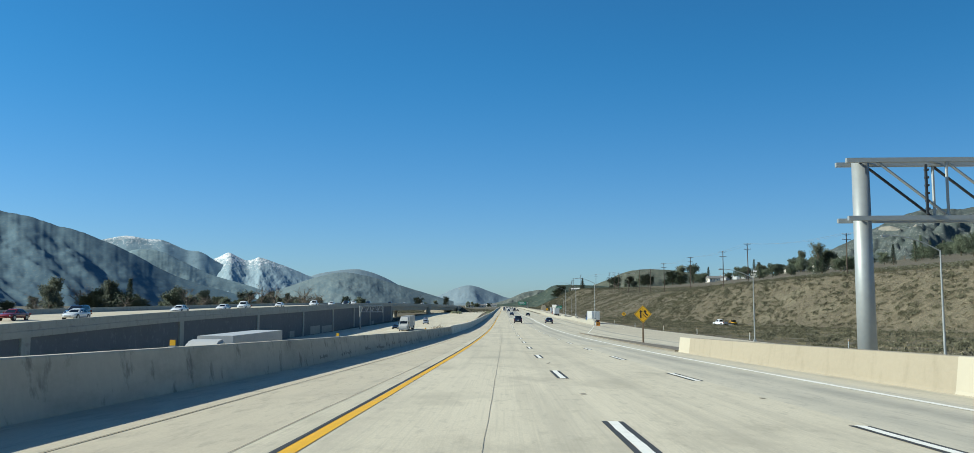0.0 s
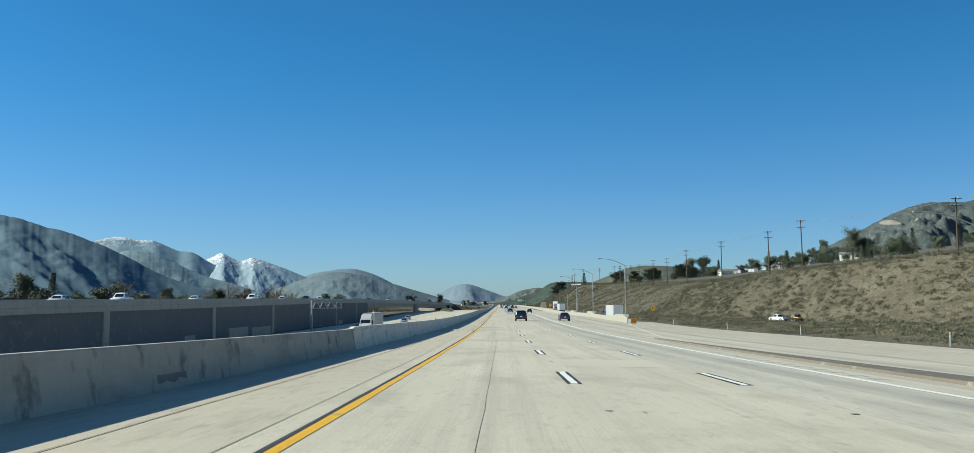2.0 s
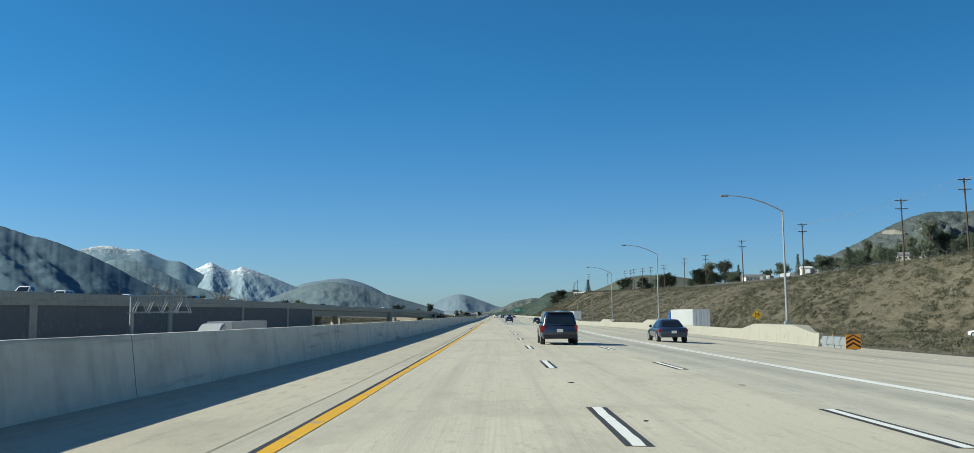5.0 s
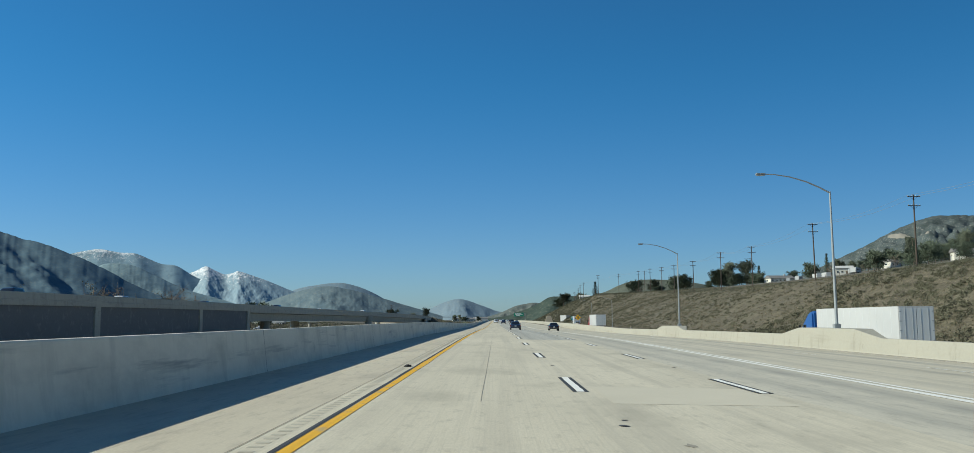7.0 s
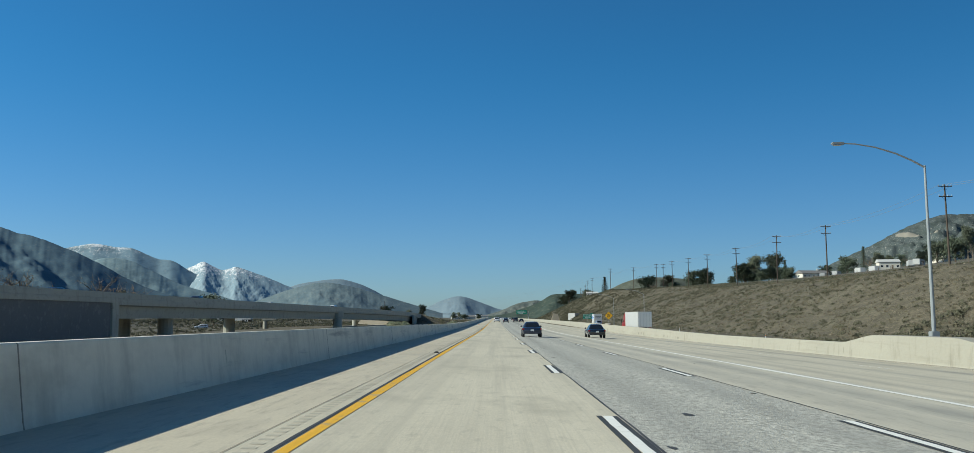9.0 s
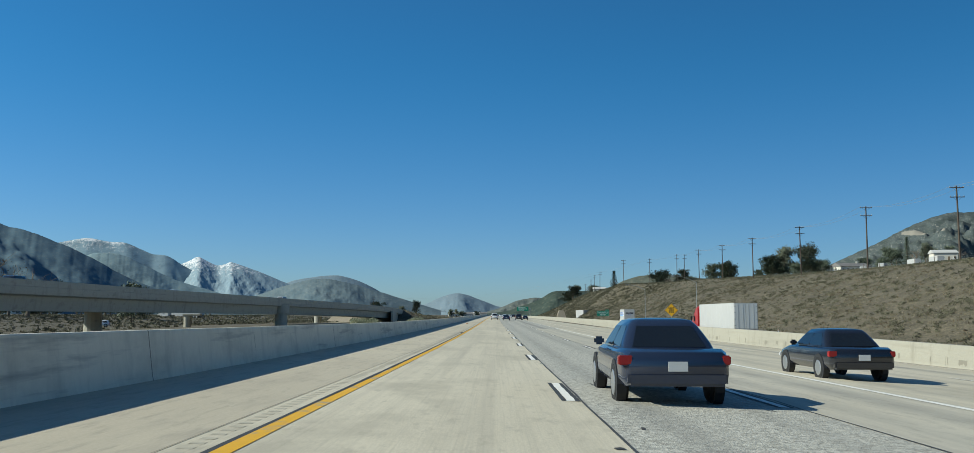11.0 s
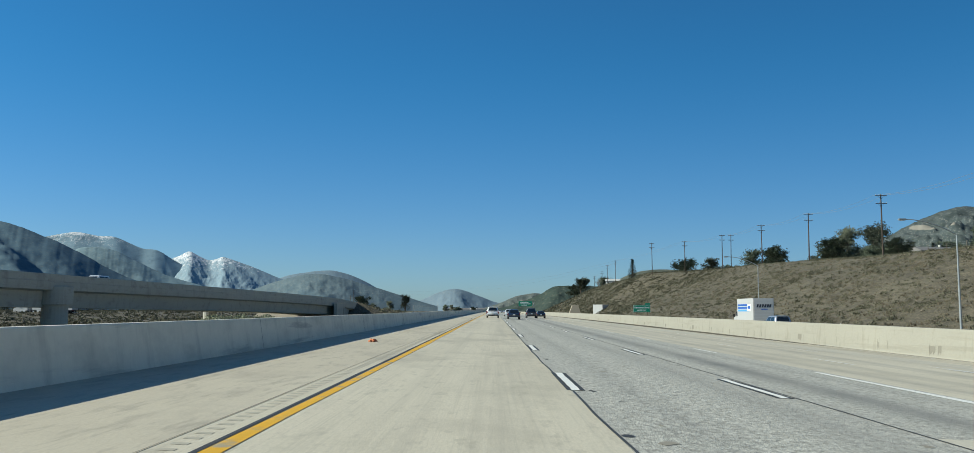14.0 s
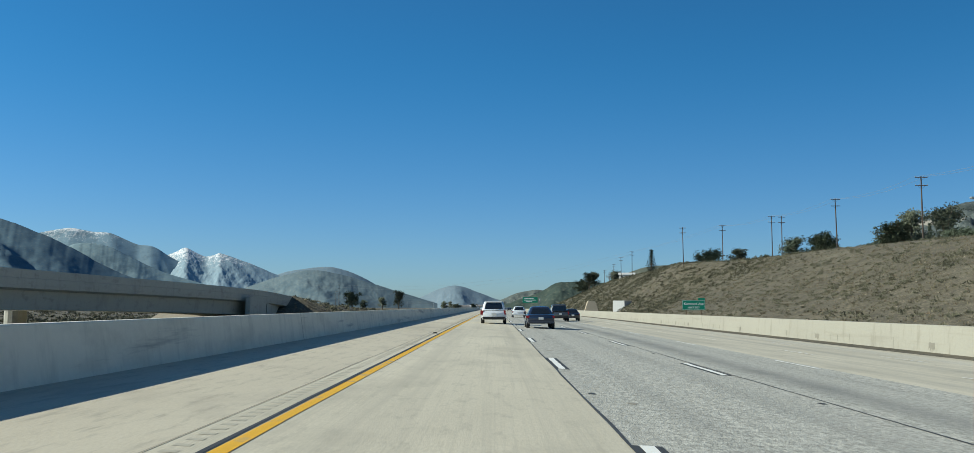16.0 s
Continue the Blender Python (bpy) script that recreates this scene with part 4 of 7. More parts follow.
def build_bridge():
    br = thing("ramp_bridge", "grey concrete box-girder ramp bridge on broad piers", "bridge", kind="structure")
    ys = frange(414.8, 690, 5.5)

    def loft(name, f, material, label=""):
        b = bmesh.new()
        rings = [[b.verts.new((x, y, z)) for x, z in f(y)] for y in ys]
        n = len(rings[0])
        for r, q in zip(rings, rings[1:]):
            for i in range(n):
                b.faces.new((r[i], r[(i + 1) % n], q[(i + 1) % n], q[i]))
        b.faces.new(rings[0])
        b.faces.new(rings[-1][::-1])
        return part(name, b, material, br, label)

    loft("overhang", lambda y: [(wall_x(y) + 0.26, parapet_z(y) - 1.75), (wall_x(y) + 0.26, parapet_z(y) - 1.48), (wall_x(y) - ramp_w(y) + 0.5, parapet_z(y) - 1.62), (wall_x(y) - ramp_w(y) + 0.5, parapet_z(y) - 1.9), (wall_x(y) - 1.2, parapet_z(y) - 2.0)], CONCRETE)
    loft("girder", lambda y: [(wall_x(y) - 0.75, parapet_z(y) - 1.76), (wall_x(y) - 1.0, parapet_z(y) - 3.7), (wall_x(y) - ramp_w(y) + 4.5, parapet_z(y) - 3.6), (wall_x(y) - ramp_w(y) + 3.5, parapet_z(y) - 1.8)], CONCRETE)
    for x, y, w in ((-58.6, 444, 2.6), (-66, 444, 2.2), (-62.8, 494, 2.6), (-55.5, 630, 2.4)):
        b = tube([(x, y, -4.0), (x, y, parapet_z(y) - 3.62)], w / 2, 14)
        part("pier", b, CONCRETE, br, "round grey concrete column", smooth=False)
    # outrigger pier whose head stands outside the girder
    x, y = wall_x(558), 558
    b = tube([(x - 0.5, y, -4.0), (x - 0.5, y, 2.0)], 1.4, 24)
    part("outrigger_column", b, CONCRETE, br, "round grey concrete column")
    b = tube([(x - 0.5, y, 1.3), (x - 0.5, y, 1.42), (x - 0.5, y, parapet_z(y) - 1.42), (x - 0.5, y, parapet_z(y) - 1.3)], [1.75, 1.85, 1.85, 1.75], 28)
    add_box(b, x - 8.0, x - 0.5, y - 1.75, y + 1.75, 1.4, parapet_z(y) - 1.5)
    part("outrigger_head", b, CONCRETE, br, "grey concrete pier head outside the girder")
    # abutment face and cobbled slope under the end span
    y = 662
    b = prism([(wall_x(y) + 0.2, 661), (-64, 700), (-64, 702), (wall_x(y) + 0.2, 663)], "z", -3, parapet_z(y) - 1.9)
    part("abutment", b, CONCRETE, br, "grey concrete abutment wall")
    b = boxes((wall_x(y) - 0.6, wall_x(y) + 0.1, y - 9.5, y + 10, -3, parapet_z(y) - 1.0), bevel=0.04)
    part("wing_wall", b, CONCRETE, br, "plain concrete wing wall")
    b = bmesh.new()
    vs = [b.verts.new(p) for p in ((-66, 688, -3.0), (-43.5, 643, -3.0), (-36.5, 660.8, 1.3), (-63, 698.5, 1.3), (-63, 698.5, -3.0), (-36.5, 660.8, -3.0))]
    for f in ((0, 1, 2, 3), (0, 3, 4), (1, 5, 2)):
        b.faces.new([vs[i] for i in f])
    part("slope_paving", b, RUBBLE, br, "tan cobbled slope paving")
    return br


build_bridge()
bent = thing("bridge_bent", "pale tan concrete column with a rounded cap", "bridge", m=pose(-73.0, 564, 0))
part("column", tube([(0, 0, -3), (0, 0, 0.62)], 0.85, 20), BARRIER_TAN, bent)
part("cap", boxes((-1.1, 3.4, -1.0, 1.0, 0.6, 1.15), bevel=0.2), BARRIER_TAN, bent)


def build_lower_road():
    ys = frange(-180, 900, 12)
    ob = sweep("lower_road", lambda y: [(-14.5, lz(y)), (-47.6 if y < 414 else -52, lz(y)), (-47.6 if y < 414 else -52, min(lz(y) - 0.4, -3.6)), (-14.5, min(lz(y) - 0.4, -3.6))], ys, CONCRETE_ROAD, "lower opposing concrete carriageway beyond the median", "road")
    return ob


def lz(y):
    if y < 130:
        k = min((130 - y) / 80, 1)
        return -3.05 + 1.15 * k * k * (3 - 2 * k)
    return -3.05 if y < 430 else -3.05 + 1.6 * min((y - 430) / 150, 1)


build_lower_road()


# ---- mountains ----
def ridge(name, label, material, dist, skyline, depth=1.6, rough=1.0, seed=0, nx=260, nd=64, base=-30, spur=260.0, skew=0.7, crag=0.11):
    """A mountain range: a crest at that distance with spurs and gullies running down towards the valley.
    skyline: (side / distance, height / distance) as seen from the middle of the drive."""
    verts, faces = [], []
    a0, a1 = skyline[0][0], skyline[-1][0]
    for j in range(nd + 1):
        d = j / nd
        for i in range(nx + 1):
            a = a0 + (a1 - a0) * i / nx
            H = glide(skyline, a) * dist
            X, Y = a * dist, dist
            fine = noise.fractal((X / 120 + seed, 0, seed), 0.6, 2.1, 6) * 0.016 * H * rough
            run = max(H, 60) * depth * d
            px, py = X * (1 - run / dist), 258 + Y - run
            wx = spur * 0.3 * noise.noise((px / (1.3 * spur), py / (1.3 * spur), seed)) + spur * 0.1 * noise.noise((px / (0.4 * spur), py / (0.4 * spur), seed + 5))
            u = X - skew * run + wx  # spurs run down the slope at a slant
            w1 = noise.noise((u / spur + seed, run / (spur * 3), seed))
            w2 = noise.noise((u / (0.45 * spur) + 2 * seed, run / (spur * 1.1), seed + 3))
            g = 0.3 - math.sqrt(w1 * w1 + 0.008) + 0.36 * (0.3 - math.sqrt(w2 * w2 + 0.008)) + crag * noise.fractal((px / (0.22 * spur), py / (0.22 * spur), seed), 0.85, 2.1, 5)
            z = (H + fine) * (1 - d) ** 1.15 + base * d + g * 0.36 * H * rough * min(1, 3.0 * d) * (1 - 0.7 * d)
            verts.append((px + 0.015 * H * math.sin(d * 6 + seed), py, z))
    n = nx + 1
    for j in range(nd):
        for i in range(nx):
            faces.append((j * n + i, (j + 1) * n + i, (j + 1) * n + i + 1, j * n + i + 1))
    # the back of the range
    k = len(verts)
    for i in range(nx + 1):
        x, y, z = verts[i]
        verts.append((x * 1.03, y + 120, base))
    for i in range(nx):
        faces.append((k + i, i, i + 1, k + i + 1))
    ob = mesh_object(name, verts, faces, material, smooth=True)
    return tagged(ob, label, "mountain", kind="structure")


# down to mountain_far, the ranges carry painted haze in their base colours
ridge("mountain_near", "chaparral mountain ridge in side light, tinted haze blue", MT_NEAR, 4150,
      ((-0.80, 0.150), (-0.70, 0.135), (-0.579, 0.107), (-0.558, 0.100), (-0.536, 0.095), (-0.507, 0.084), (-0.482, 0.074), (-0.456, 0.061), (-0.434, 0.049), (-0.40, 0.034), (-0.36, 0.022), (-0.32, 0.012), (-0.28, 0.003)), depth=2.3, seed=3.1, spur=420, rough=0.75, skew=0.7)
ridge("mountain_second", "rounded chaparral ridge paled to haze blue", MT_SECOND, 4400,
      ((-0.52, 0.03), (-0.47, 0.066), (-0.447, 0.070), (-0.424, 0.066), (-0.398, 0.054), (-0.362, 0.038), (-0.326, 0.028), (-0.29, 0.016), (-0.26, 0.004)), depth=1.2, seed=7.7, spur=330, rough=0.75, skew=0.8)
ridge("mountain_high", "high haze-blue mountain ridge with thin snow along its crest", MT_RIDGE, 4590,
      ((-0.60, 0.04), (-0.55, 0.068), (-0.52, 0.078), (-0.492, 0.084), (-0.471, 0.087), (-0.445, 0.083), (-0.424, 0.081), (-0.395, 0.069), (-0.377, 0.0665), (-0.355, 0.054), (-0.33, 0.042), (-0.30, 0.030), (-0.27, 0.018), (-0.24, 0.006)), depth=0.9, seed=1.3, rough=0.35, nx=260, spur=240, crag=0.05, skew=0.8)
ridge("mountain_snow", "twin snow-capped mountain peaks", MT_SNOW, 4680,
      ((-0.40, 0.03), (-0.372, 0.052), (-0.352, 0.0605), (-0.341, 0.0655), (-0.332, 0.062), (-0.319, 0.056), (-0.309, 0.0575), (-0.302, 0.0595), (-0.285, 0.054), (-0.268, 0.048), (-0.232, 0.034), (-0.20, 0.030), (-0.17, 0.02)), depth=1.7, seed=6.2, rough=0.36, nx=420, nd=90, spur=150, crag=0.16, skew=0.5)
ridge("mountain_pale", "mountain shoulder paled to haze blue behind the brown hills", MT_FAR, 4695,
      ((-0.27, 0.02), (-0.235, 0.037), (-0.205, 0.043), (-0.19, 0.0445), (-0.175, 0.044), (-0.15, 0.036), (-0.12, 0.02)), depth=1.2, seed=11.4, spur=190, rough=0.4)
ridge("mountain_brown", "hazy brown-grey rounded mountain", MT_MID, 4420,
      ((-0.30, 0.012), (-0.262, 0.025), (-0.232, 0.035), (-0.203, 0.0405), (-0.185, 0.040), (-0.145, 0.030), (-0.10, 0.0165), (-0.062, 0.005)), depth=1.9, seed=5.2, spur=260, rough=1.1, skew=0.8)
ridge("mountain_far", "far grey mountain paled to haze blue", MT_FAR, 4600,
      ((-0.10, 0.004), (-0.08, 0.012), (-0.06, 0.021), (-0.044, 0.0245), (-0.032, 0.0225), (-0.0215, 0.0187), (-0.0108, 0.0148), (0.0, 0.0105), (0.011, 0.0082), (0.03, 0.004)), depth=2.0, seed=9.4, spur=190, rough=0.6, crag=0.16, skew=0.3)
ridge("hills_ahead", "dark scrub hills beyond the road's end", MT_HILL, 2300,
      ((-0.03, 0.000), (0.0, 0.003), (0.016, 0.0055), (0.022, 0.008), (0.036, 0.0125), (0.049, 0.018), (0.06, 0.0248), (0.0666, 0.027), (0.076, 0.0275), (0.09, 0.0278), (0.12, 0.026), (0.17, 0.022), (0.25, 0.015)), depth=2.4, seed=2.6, crag=0.25, spur=170, rough=1.6, skew=-0.6)
ridge("hills_rugged", "rugged olive-tan ridges at the road's end", MT_RUGGED, 3200,
      ((-0.03, 0.0), (-0.01, 0.004), (0.0035, 0.008), (0.012, 0.0112), (0.022, 0.0153), (0.031, 0.0174), (0.0435, 0.0195), (0.053, 0.0192), (0.062, 0.016), (0.08, 0.012), (0.12, 0.008)), depth=2.2, seed=8.3, crag=0.3, spur=110, rough=2.0, skew=-0.5)
ridge("hill_behind", "olive-brown rounded hill behind the houses", MT_BACK, 3000,
      ((0.08, 0.012), (0.10, 0.021), (0.121, 0.029), (0.133, 0.0335), (0.145, 0.039), (0.16, 0.0438), (0.185, 0.046), (0.213, 0.0438), (0.25, 0.038), (0.30, 0.028), (0.36, 0.012)), depth=2.2, seed=12.7, crag=0.2, spur=190, rough=0.9, skew=-0.5)
ridge("mountain_rocky", "grey-green rocky mountain with a pale scar", MT_RIGHT, 4250,
      ((0.28, 0.018), (0.34, 0.040), (0.38, 0.058), (0.41, 0.0715), (0.44, 0.0855), (0.47, 0.100), (0.50, 0.113), (0.53, 0.118), (0.56, 0.1175), (0.60, 0.122), (0.70, 0.135), (0.85, 0.145)), depth=2.2, seed=4.5, crag=0.35, spur=260, rough=1.0, skew=-0.7)


# ---- street furniture ----
LAMP_SET = "lamps along the road"


def street_lamp(height=9.7, reach=4.6):
    ob = thing("street_lamp", "tall galvanised street lamp with a curved arm", "lamp", LAMP_SET)
    part("pole", tube([(0, 0, 0.3), (0, 0, height * 0.5), (0, 0, height)], [0.115, 0.09, 0.06], 10), GALV, ob)
    part("base_plate", boxes((-0.22, 0.22, -0.22, 0.22, -0.3, 0.34), bevel=0.03), GALV, ob)
    pts = [(-reach * s, 0, height - 0.1 + 1.4 * (1 - (1 - s) ** 2)) for s in (0, 0.15, 0.35, 0.6, 0.85, 1.0)]
    part("arm", tube(pts, [0.06, 0.055, 0.05, 0.045, 0.04, 0.038], 8), GALV, ob)
    x, z = pts[-1][0], pts[-1][2]
    lum = part("luminaire", boxes((x - 0.62, x + 0.1, -0.16, 0.16, z - 0.09, z + 0.07), bevel=0.05), GALV, ob)
    part("lens", boxes((x - 0.52, x - 0.08, -0.12, 0.12, z - 0.12, z - 0.085), bevel=0.01), LAMP_CLEAR, lum)
    return ob


lamp = street_lamp()
first = True
for x, y, up in ((24.4, 232.3, 1.42), (23.8, 286.1, 1.42), (24.3, 340.3, 1.42), (37.8, 130.9, None), (39.0, 77.0, None), (42.2, 539.5, None), (41.0, 594.6, None)):
    z = z_road(x - 1, y) + up if up else hill_z(x, y)
    m = pose(x, y, z)
    if first:
        lamp.matrix_basis = m
        first = False
    else:
        copy_thing(lamp, m)


def utility_pole(height, arms=2):
    ob = thing("utility_pole", "dark weathered wooden utility pole with crossarms", "utility pole", "poles along the hill crest")
    part("shaft", tube([(0, 0, -1.5), (0, 0, height * 0.5), (0, 0, height)], [0.2, 0.17, 0.13], 9), POLE_WOOD, ob)
    for k in range(arms):
        z = height - 0.35 - 1.7 * k
        arm = part("crossarm", boxes((-1.35, 1.35, -0.2, -0.08, z - 0.07, z + 0.07), bevel=0.012), POLE_WOOD, ob)
        for x in (-1.25, -0.45, 0.45, 1.25):
            part("insulator", tube([(x, -0.14, z + 0.07), (x, -0.14, z + 0.16), (x, -0.14, z + 0.28)], [0.05, 0.075, 0.04], 7), GALV, arm)
        part("brace", tube([(-0.8, -0.1, z - 0.06), (0, -0.18, z - 0.7), (0.8, -0.1, z - 0.06)], 0.02, 5), DARK_STEEL, arm)
    return ob


POLES = ((112, 186, 13), (100, 252, 12.2), (93.0, 328.8, 15.4), (87.4, 344, 14.4), (87.3, 404, 15.4), (83.9, 451.7, 15.2), (89.0, 524, 14.6), (88.6, 564, 15.2), (87.0, 603.9, 13.9), (90.3, 660.7, 14.5), (95.9, 722.6, 14.6), (99.8, 780.6, 15), (104.0, 852, 16.4), (109.3, 857, 16.4), (79.5, 892, 16), (94.5, 886, 15.6), (86, 1068, 16), (90, 1141, 15.5), (95, 1215, 15), (97, 1290, 14))
tall = utility_pole(13.5)
heads = []
for k, (x, y, h) in enumerate(POLES):
    z = hill_z(x, y)
    m = pose(x, y, z, 0, 0.6 * math.sin(k * 2.1), 8 * math.sin(k * 1.7))
    if k == 0:
        tall.matrix_basis = m
        ob = tall
    else:
        ob = copy_thing(tall, m)
    ob.scale.z = h / 13.5
    heads.append(Vector((x, y, z + h * (13.15 + 0.2) / 13.5)))


def wire(a, b, sag=1.2):
    pts = [a.lerp(b, s) - Vector((0, 0, sag * 4 * s * (1 - s))) for s in (0, 0.2, 0.4, 0.6, 0.8, 1)]
    return tube(pts, 0.022, 4)


line_ids = (0, 1, 2, 4, 5, 6, 7, 8, 9, 10, 11, 12, 15, 16, 17, 18, 19)
for a, b in zip(line_ids, line_ids[1:]):
    for dx in (-1.25, 1.25):
        ob = bm_object("power_line", wire(heads[a] + Vector((dx, 0, 0)), heads[b] + Vector((dx, 0, 0))), GALV)
        tagged(ob, "thin sagging power line between poles", "power line", "power lines")


for dz, sag in ((0.0, 9.0), (-1.7, 9.6)):  # the line that crosses the valley
    ob = bm_object("power_line", wire(heads[16] + Vector((0, 0, dz)), Vector((-111, 1145, 17.2 + dz)), sag), GALV)
    tagged(ob, "thin sagging power line across the valley", "power line", "power lines")


def text_mesh(body, size, material, parent, m, bold=0.0, name="legend"):
    cu = bpy.data.curves.new("legend", "FONT")
    cu.body, cu.size, cu.align_x, cu.align_y, cu.offset, cu.extrude = body, size, "CENTER", "CENTER", bold, 0.004
    tmp = bpy.data.objects.new("legend", cu)
    scene.collection.objects.link(tmp)
    me = bpy.data.meshes.new_from_object(tmp.evaluated_get(bpy.context.evaluated_depsgraph_get()))
    bpy.data.objects.remove(tmp)
    me.materials.clear()
    me.materials.append(material)
    ob = new(name, me)
    ob.parent, ob.matrix_basis = parent, m
    return ob


FACE = Matrix.Rotation(math.pi / 2, 4, "X")  # lettering upright, facing oncoming traffic


def diamond_sign(size, legend, post_h, centre_z, wooden=True):
    ob = thing("warning_sign", "", "road sign")
    r = size / math.sqrt(2)
    if wooden:
        part("post", boxes((-0.08, 0.08, 0.02, 0.18, -0.4, centre_z + 0.4), bevel=0.012), POST_WOOD, ob, "weathered wooden post")
    else:
        part("post", tube([(0, 0.06, -0.2), (0, 0.06, centre_z + 0.4)], 0.045, 8), GALV, ob, "galvanised post")

    def diamond(rr, y0, y1):
        b = prism([(0, centre_z - rr), (rr, centre_z), (0, centre_z + rr), (-rr, centre_z)], "y", y0, y1)
        return b

    panel = part("panel", diamond(r, -0.012, 0.012), SIGN_YELLOW, ob, "yellow diamond panel")
    b = bmesh.new()
    for k in range(4):  # black border, set in from the edge
        a0, a1 = k * math.pi / 2, (k + 1) * math.pi / 2
        o, i = r * 0.94, r * 0.90
        vs = [b.verts.new((rr * math.cos(a), -0.016, centre_z + rr * math.sin(a))) for rr, a in ((o, a0), (o, a1), (i, a1), (i, a0))]
        b.faces.new(vs)
    part("border", b, SIGN_BLACK, panel)
    if legend == "merge":
        def flat(poly, dy=-0.017):
            b = bmesh.new()
            b.faces.new([b.verts.new((x * r, dy, centre_z + z * r)) for x, z in poly])
            return b

        part("arrow", flat([(-0.33, -0.45), (-0.17, -0.45), (-0.17, 0.22), (-0.05, 0.22), (-0.25, 0.50), (-0.45, 0.22), (-0.33, 0.22)]), SIGN_BLACK, panel)
        part("arrow", flat([(0.50, -0.22), (0.62, -0.12), (0.36, 0.10), (0.33, 0.22), (0.44, 0.22), (0.22, 0.50), (0.03, 0.22), (0.15, 0.22), (0.20, 0.02)]), SIGN_BLACK, panel)
        for z in (-0.45, 0.02, 0.26, 0.5):
            part("dash", flat([(-0.03, z - (0.0 if z > -0.4 else 0.05)), (0.02, z - (0.0 if z > -0.4 else 0.05)), (0.02, z + (0.14 if z > -0.4 else 0.42)), (-0.03, z + (0.14 if z > -0.4 else 0.42))]), SIGN_BLACK, panel)
        part("line", flat([(-0.02, -0.02), (0.03, 0.04), (0.42, -0.40), (0.36, -0.45)]), SIGN_BLACK, panel)
    else:
        for k, wd in enumerate(legend):
            text_mesh(wd, size * 0.21, SIGN_BLACK, panel, Matrix.Translation((0, -0.017, centre_z + size * (0.21 - 0.21 * k))) @ FACE, 0.008)
    return ob


s = diamond_sign(1.16, "merge", 0, 2.58)
s.matrix_basis = pose(12.95, 80.4, z_road(12.9, 80.4) + 0.1, 0, 0, -3)
tagged(s, "yellow diamond merge sign on a weathered wooden post", "road sign", "warning signs")
s2 = diamond_sign(1.16, "merge", 0, 3.6)
s2.matrix_basis = pose(40.8, 295, hill_z(40.8, 295) - 0.1, 0, 0, -6)
tagged(s2, "yellow diamond merge sign on a tall wooden post by the slope", "road sign", "warning signs")
s3 = diamond_sign(1.22, ("RIGHT", "LANE", "ENDS"), 0, 1.55, wooden=False)
s3.matrix_basis = pose(23.5, 473.5, z_road(22.5, 473.5) + 1.72, 0, 0, -4)
tagged(s3, "yellow diamond lane-end sign on a steel post above the barrier", "road sign", "warning signs")


def guide_sign(w, h, lines, legs, z0, label):
    ob = thing("guide_sign", label, "road sign")
    panel = part("panel", boxes((-w / 2, w / 2, -0.03, 0.03, z0, z0 + h), bevel=0.02), SIGN_GREEN, ob, "green panel")
    b = bmesh.new()
    for x0, x1, za, zb in ((-w / 2 + 0.08, w / 2 - 0.08, z0 + 0.08, z0 + 0.13), (-w / 2 + 0.08, w / 2 - 0.08, z0 + h - 0.13, z0 + h - 0.08), (-w / 2 + 0.08, -w / 2 + 0.13, z0 + 0.13, z0 + h - 0.13), (w / 2 - 0.13, w / 2 - 0.08, z0 + 0.13, z0 + h - 0.13)):
        add_box(b, x0, x1, -0.038, -0.032, za, zb)
    part("border", b, SIGN_WHITE, panel)
    for txt, size, z in lines:
        text_mesh(txt, size, SIGN_WHITE, panel, Matrix.Translation((0, -0.036, z0 + z)) @ FACE, 0.012)
    for x in legs:
        part("leg", boxes((x - 0.1, x + 0.1, 0.04, 0.24, -1, z0 + h * 0.9)), POST_WOOD, ob, "wooden leg")
    return ob


g = guide_sign(5.3, 2.3, (("Kenwood Ave", 0.78, 1.45), ("NEXT EXIT", 0.55, 0.6)), (-1.7, 1.7), 2.4, "green exit guide sign on wooden legs")
g.matrix_basis = pose(46.4, 731.3, hill_z(46, 731) - 0.6, 0, 0, -3)
part("tab", boxes((1.0, 2.6, -0.03, 0.03, 4.72, 5.25), bevel=0.02), SIGN_GREEN, g, "green exit tab")


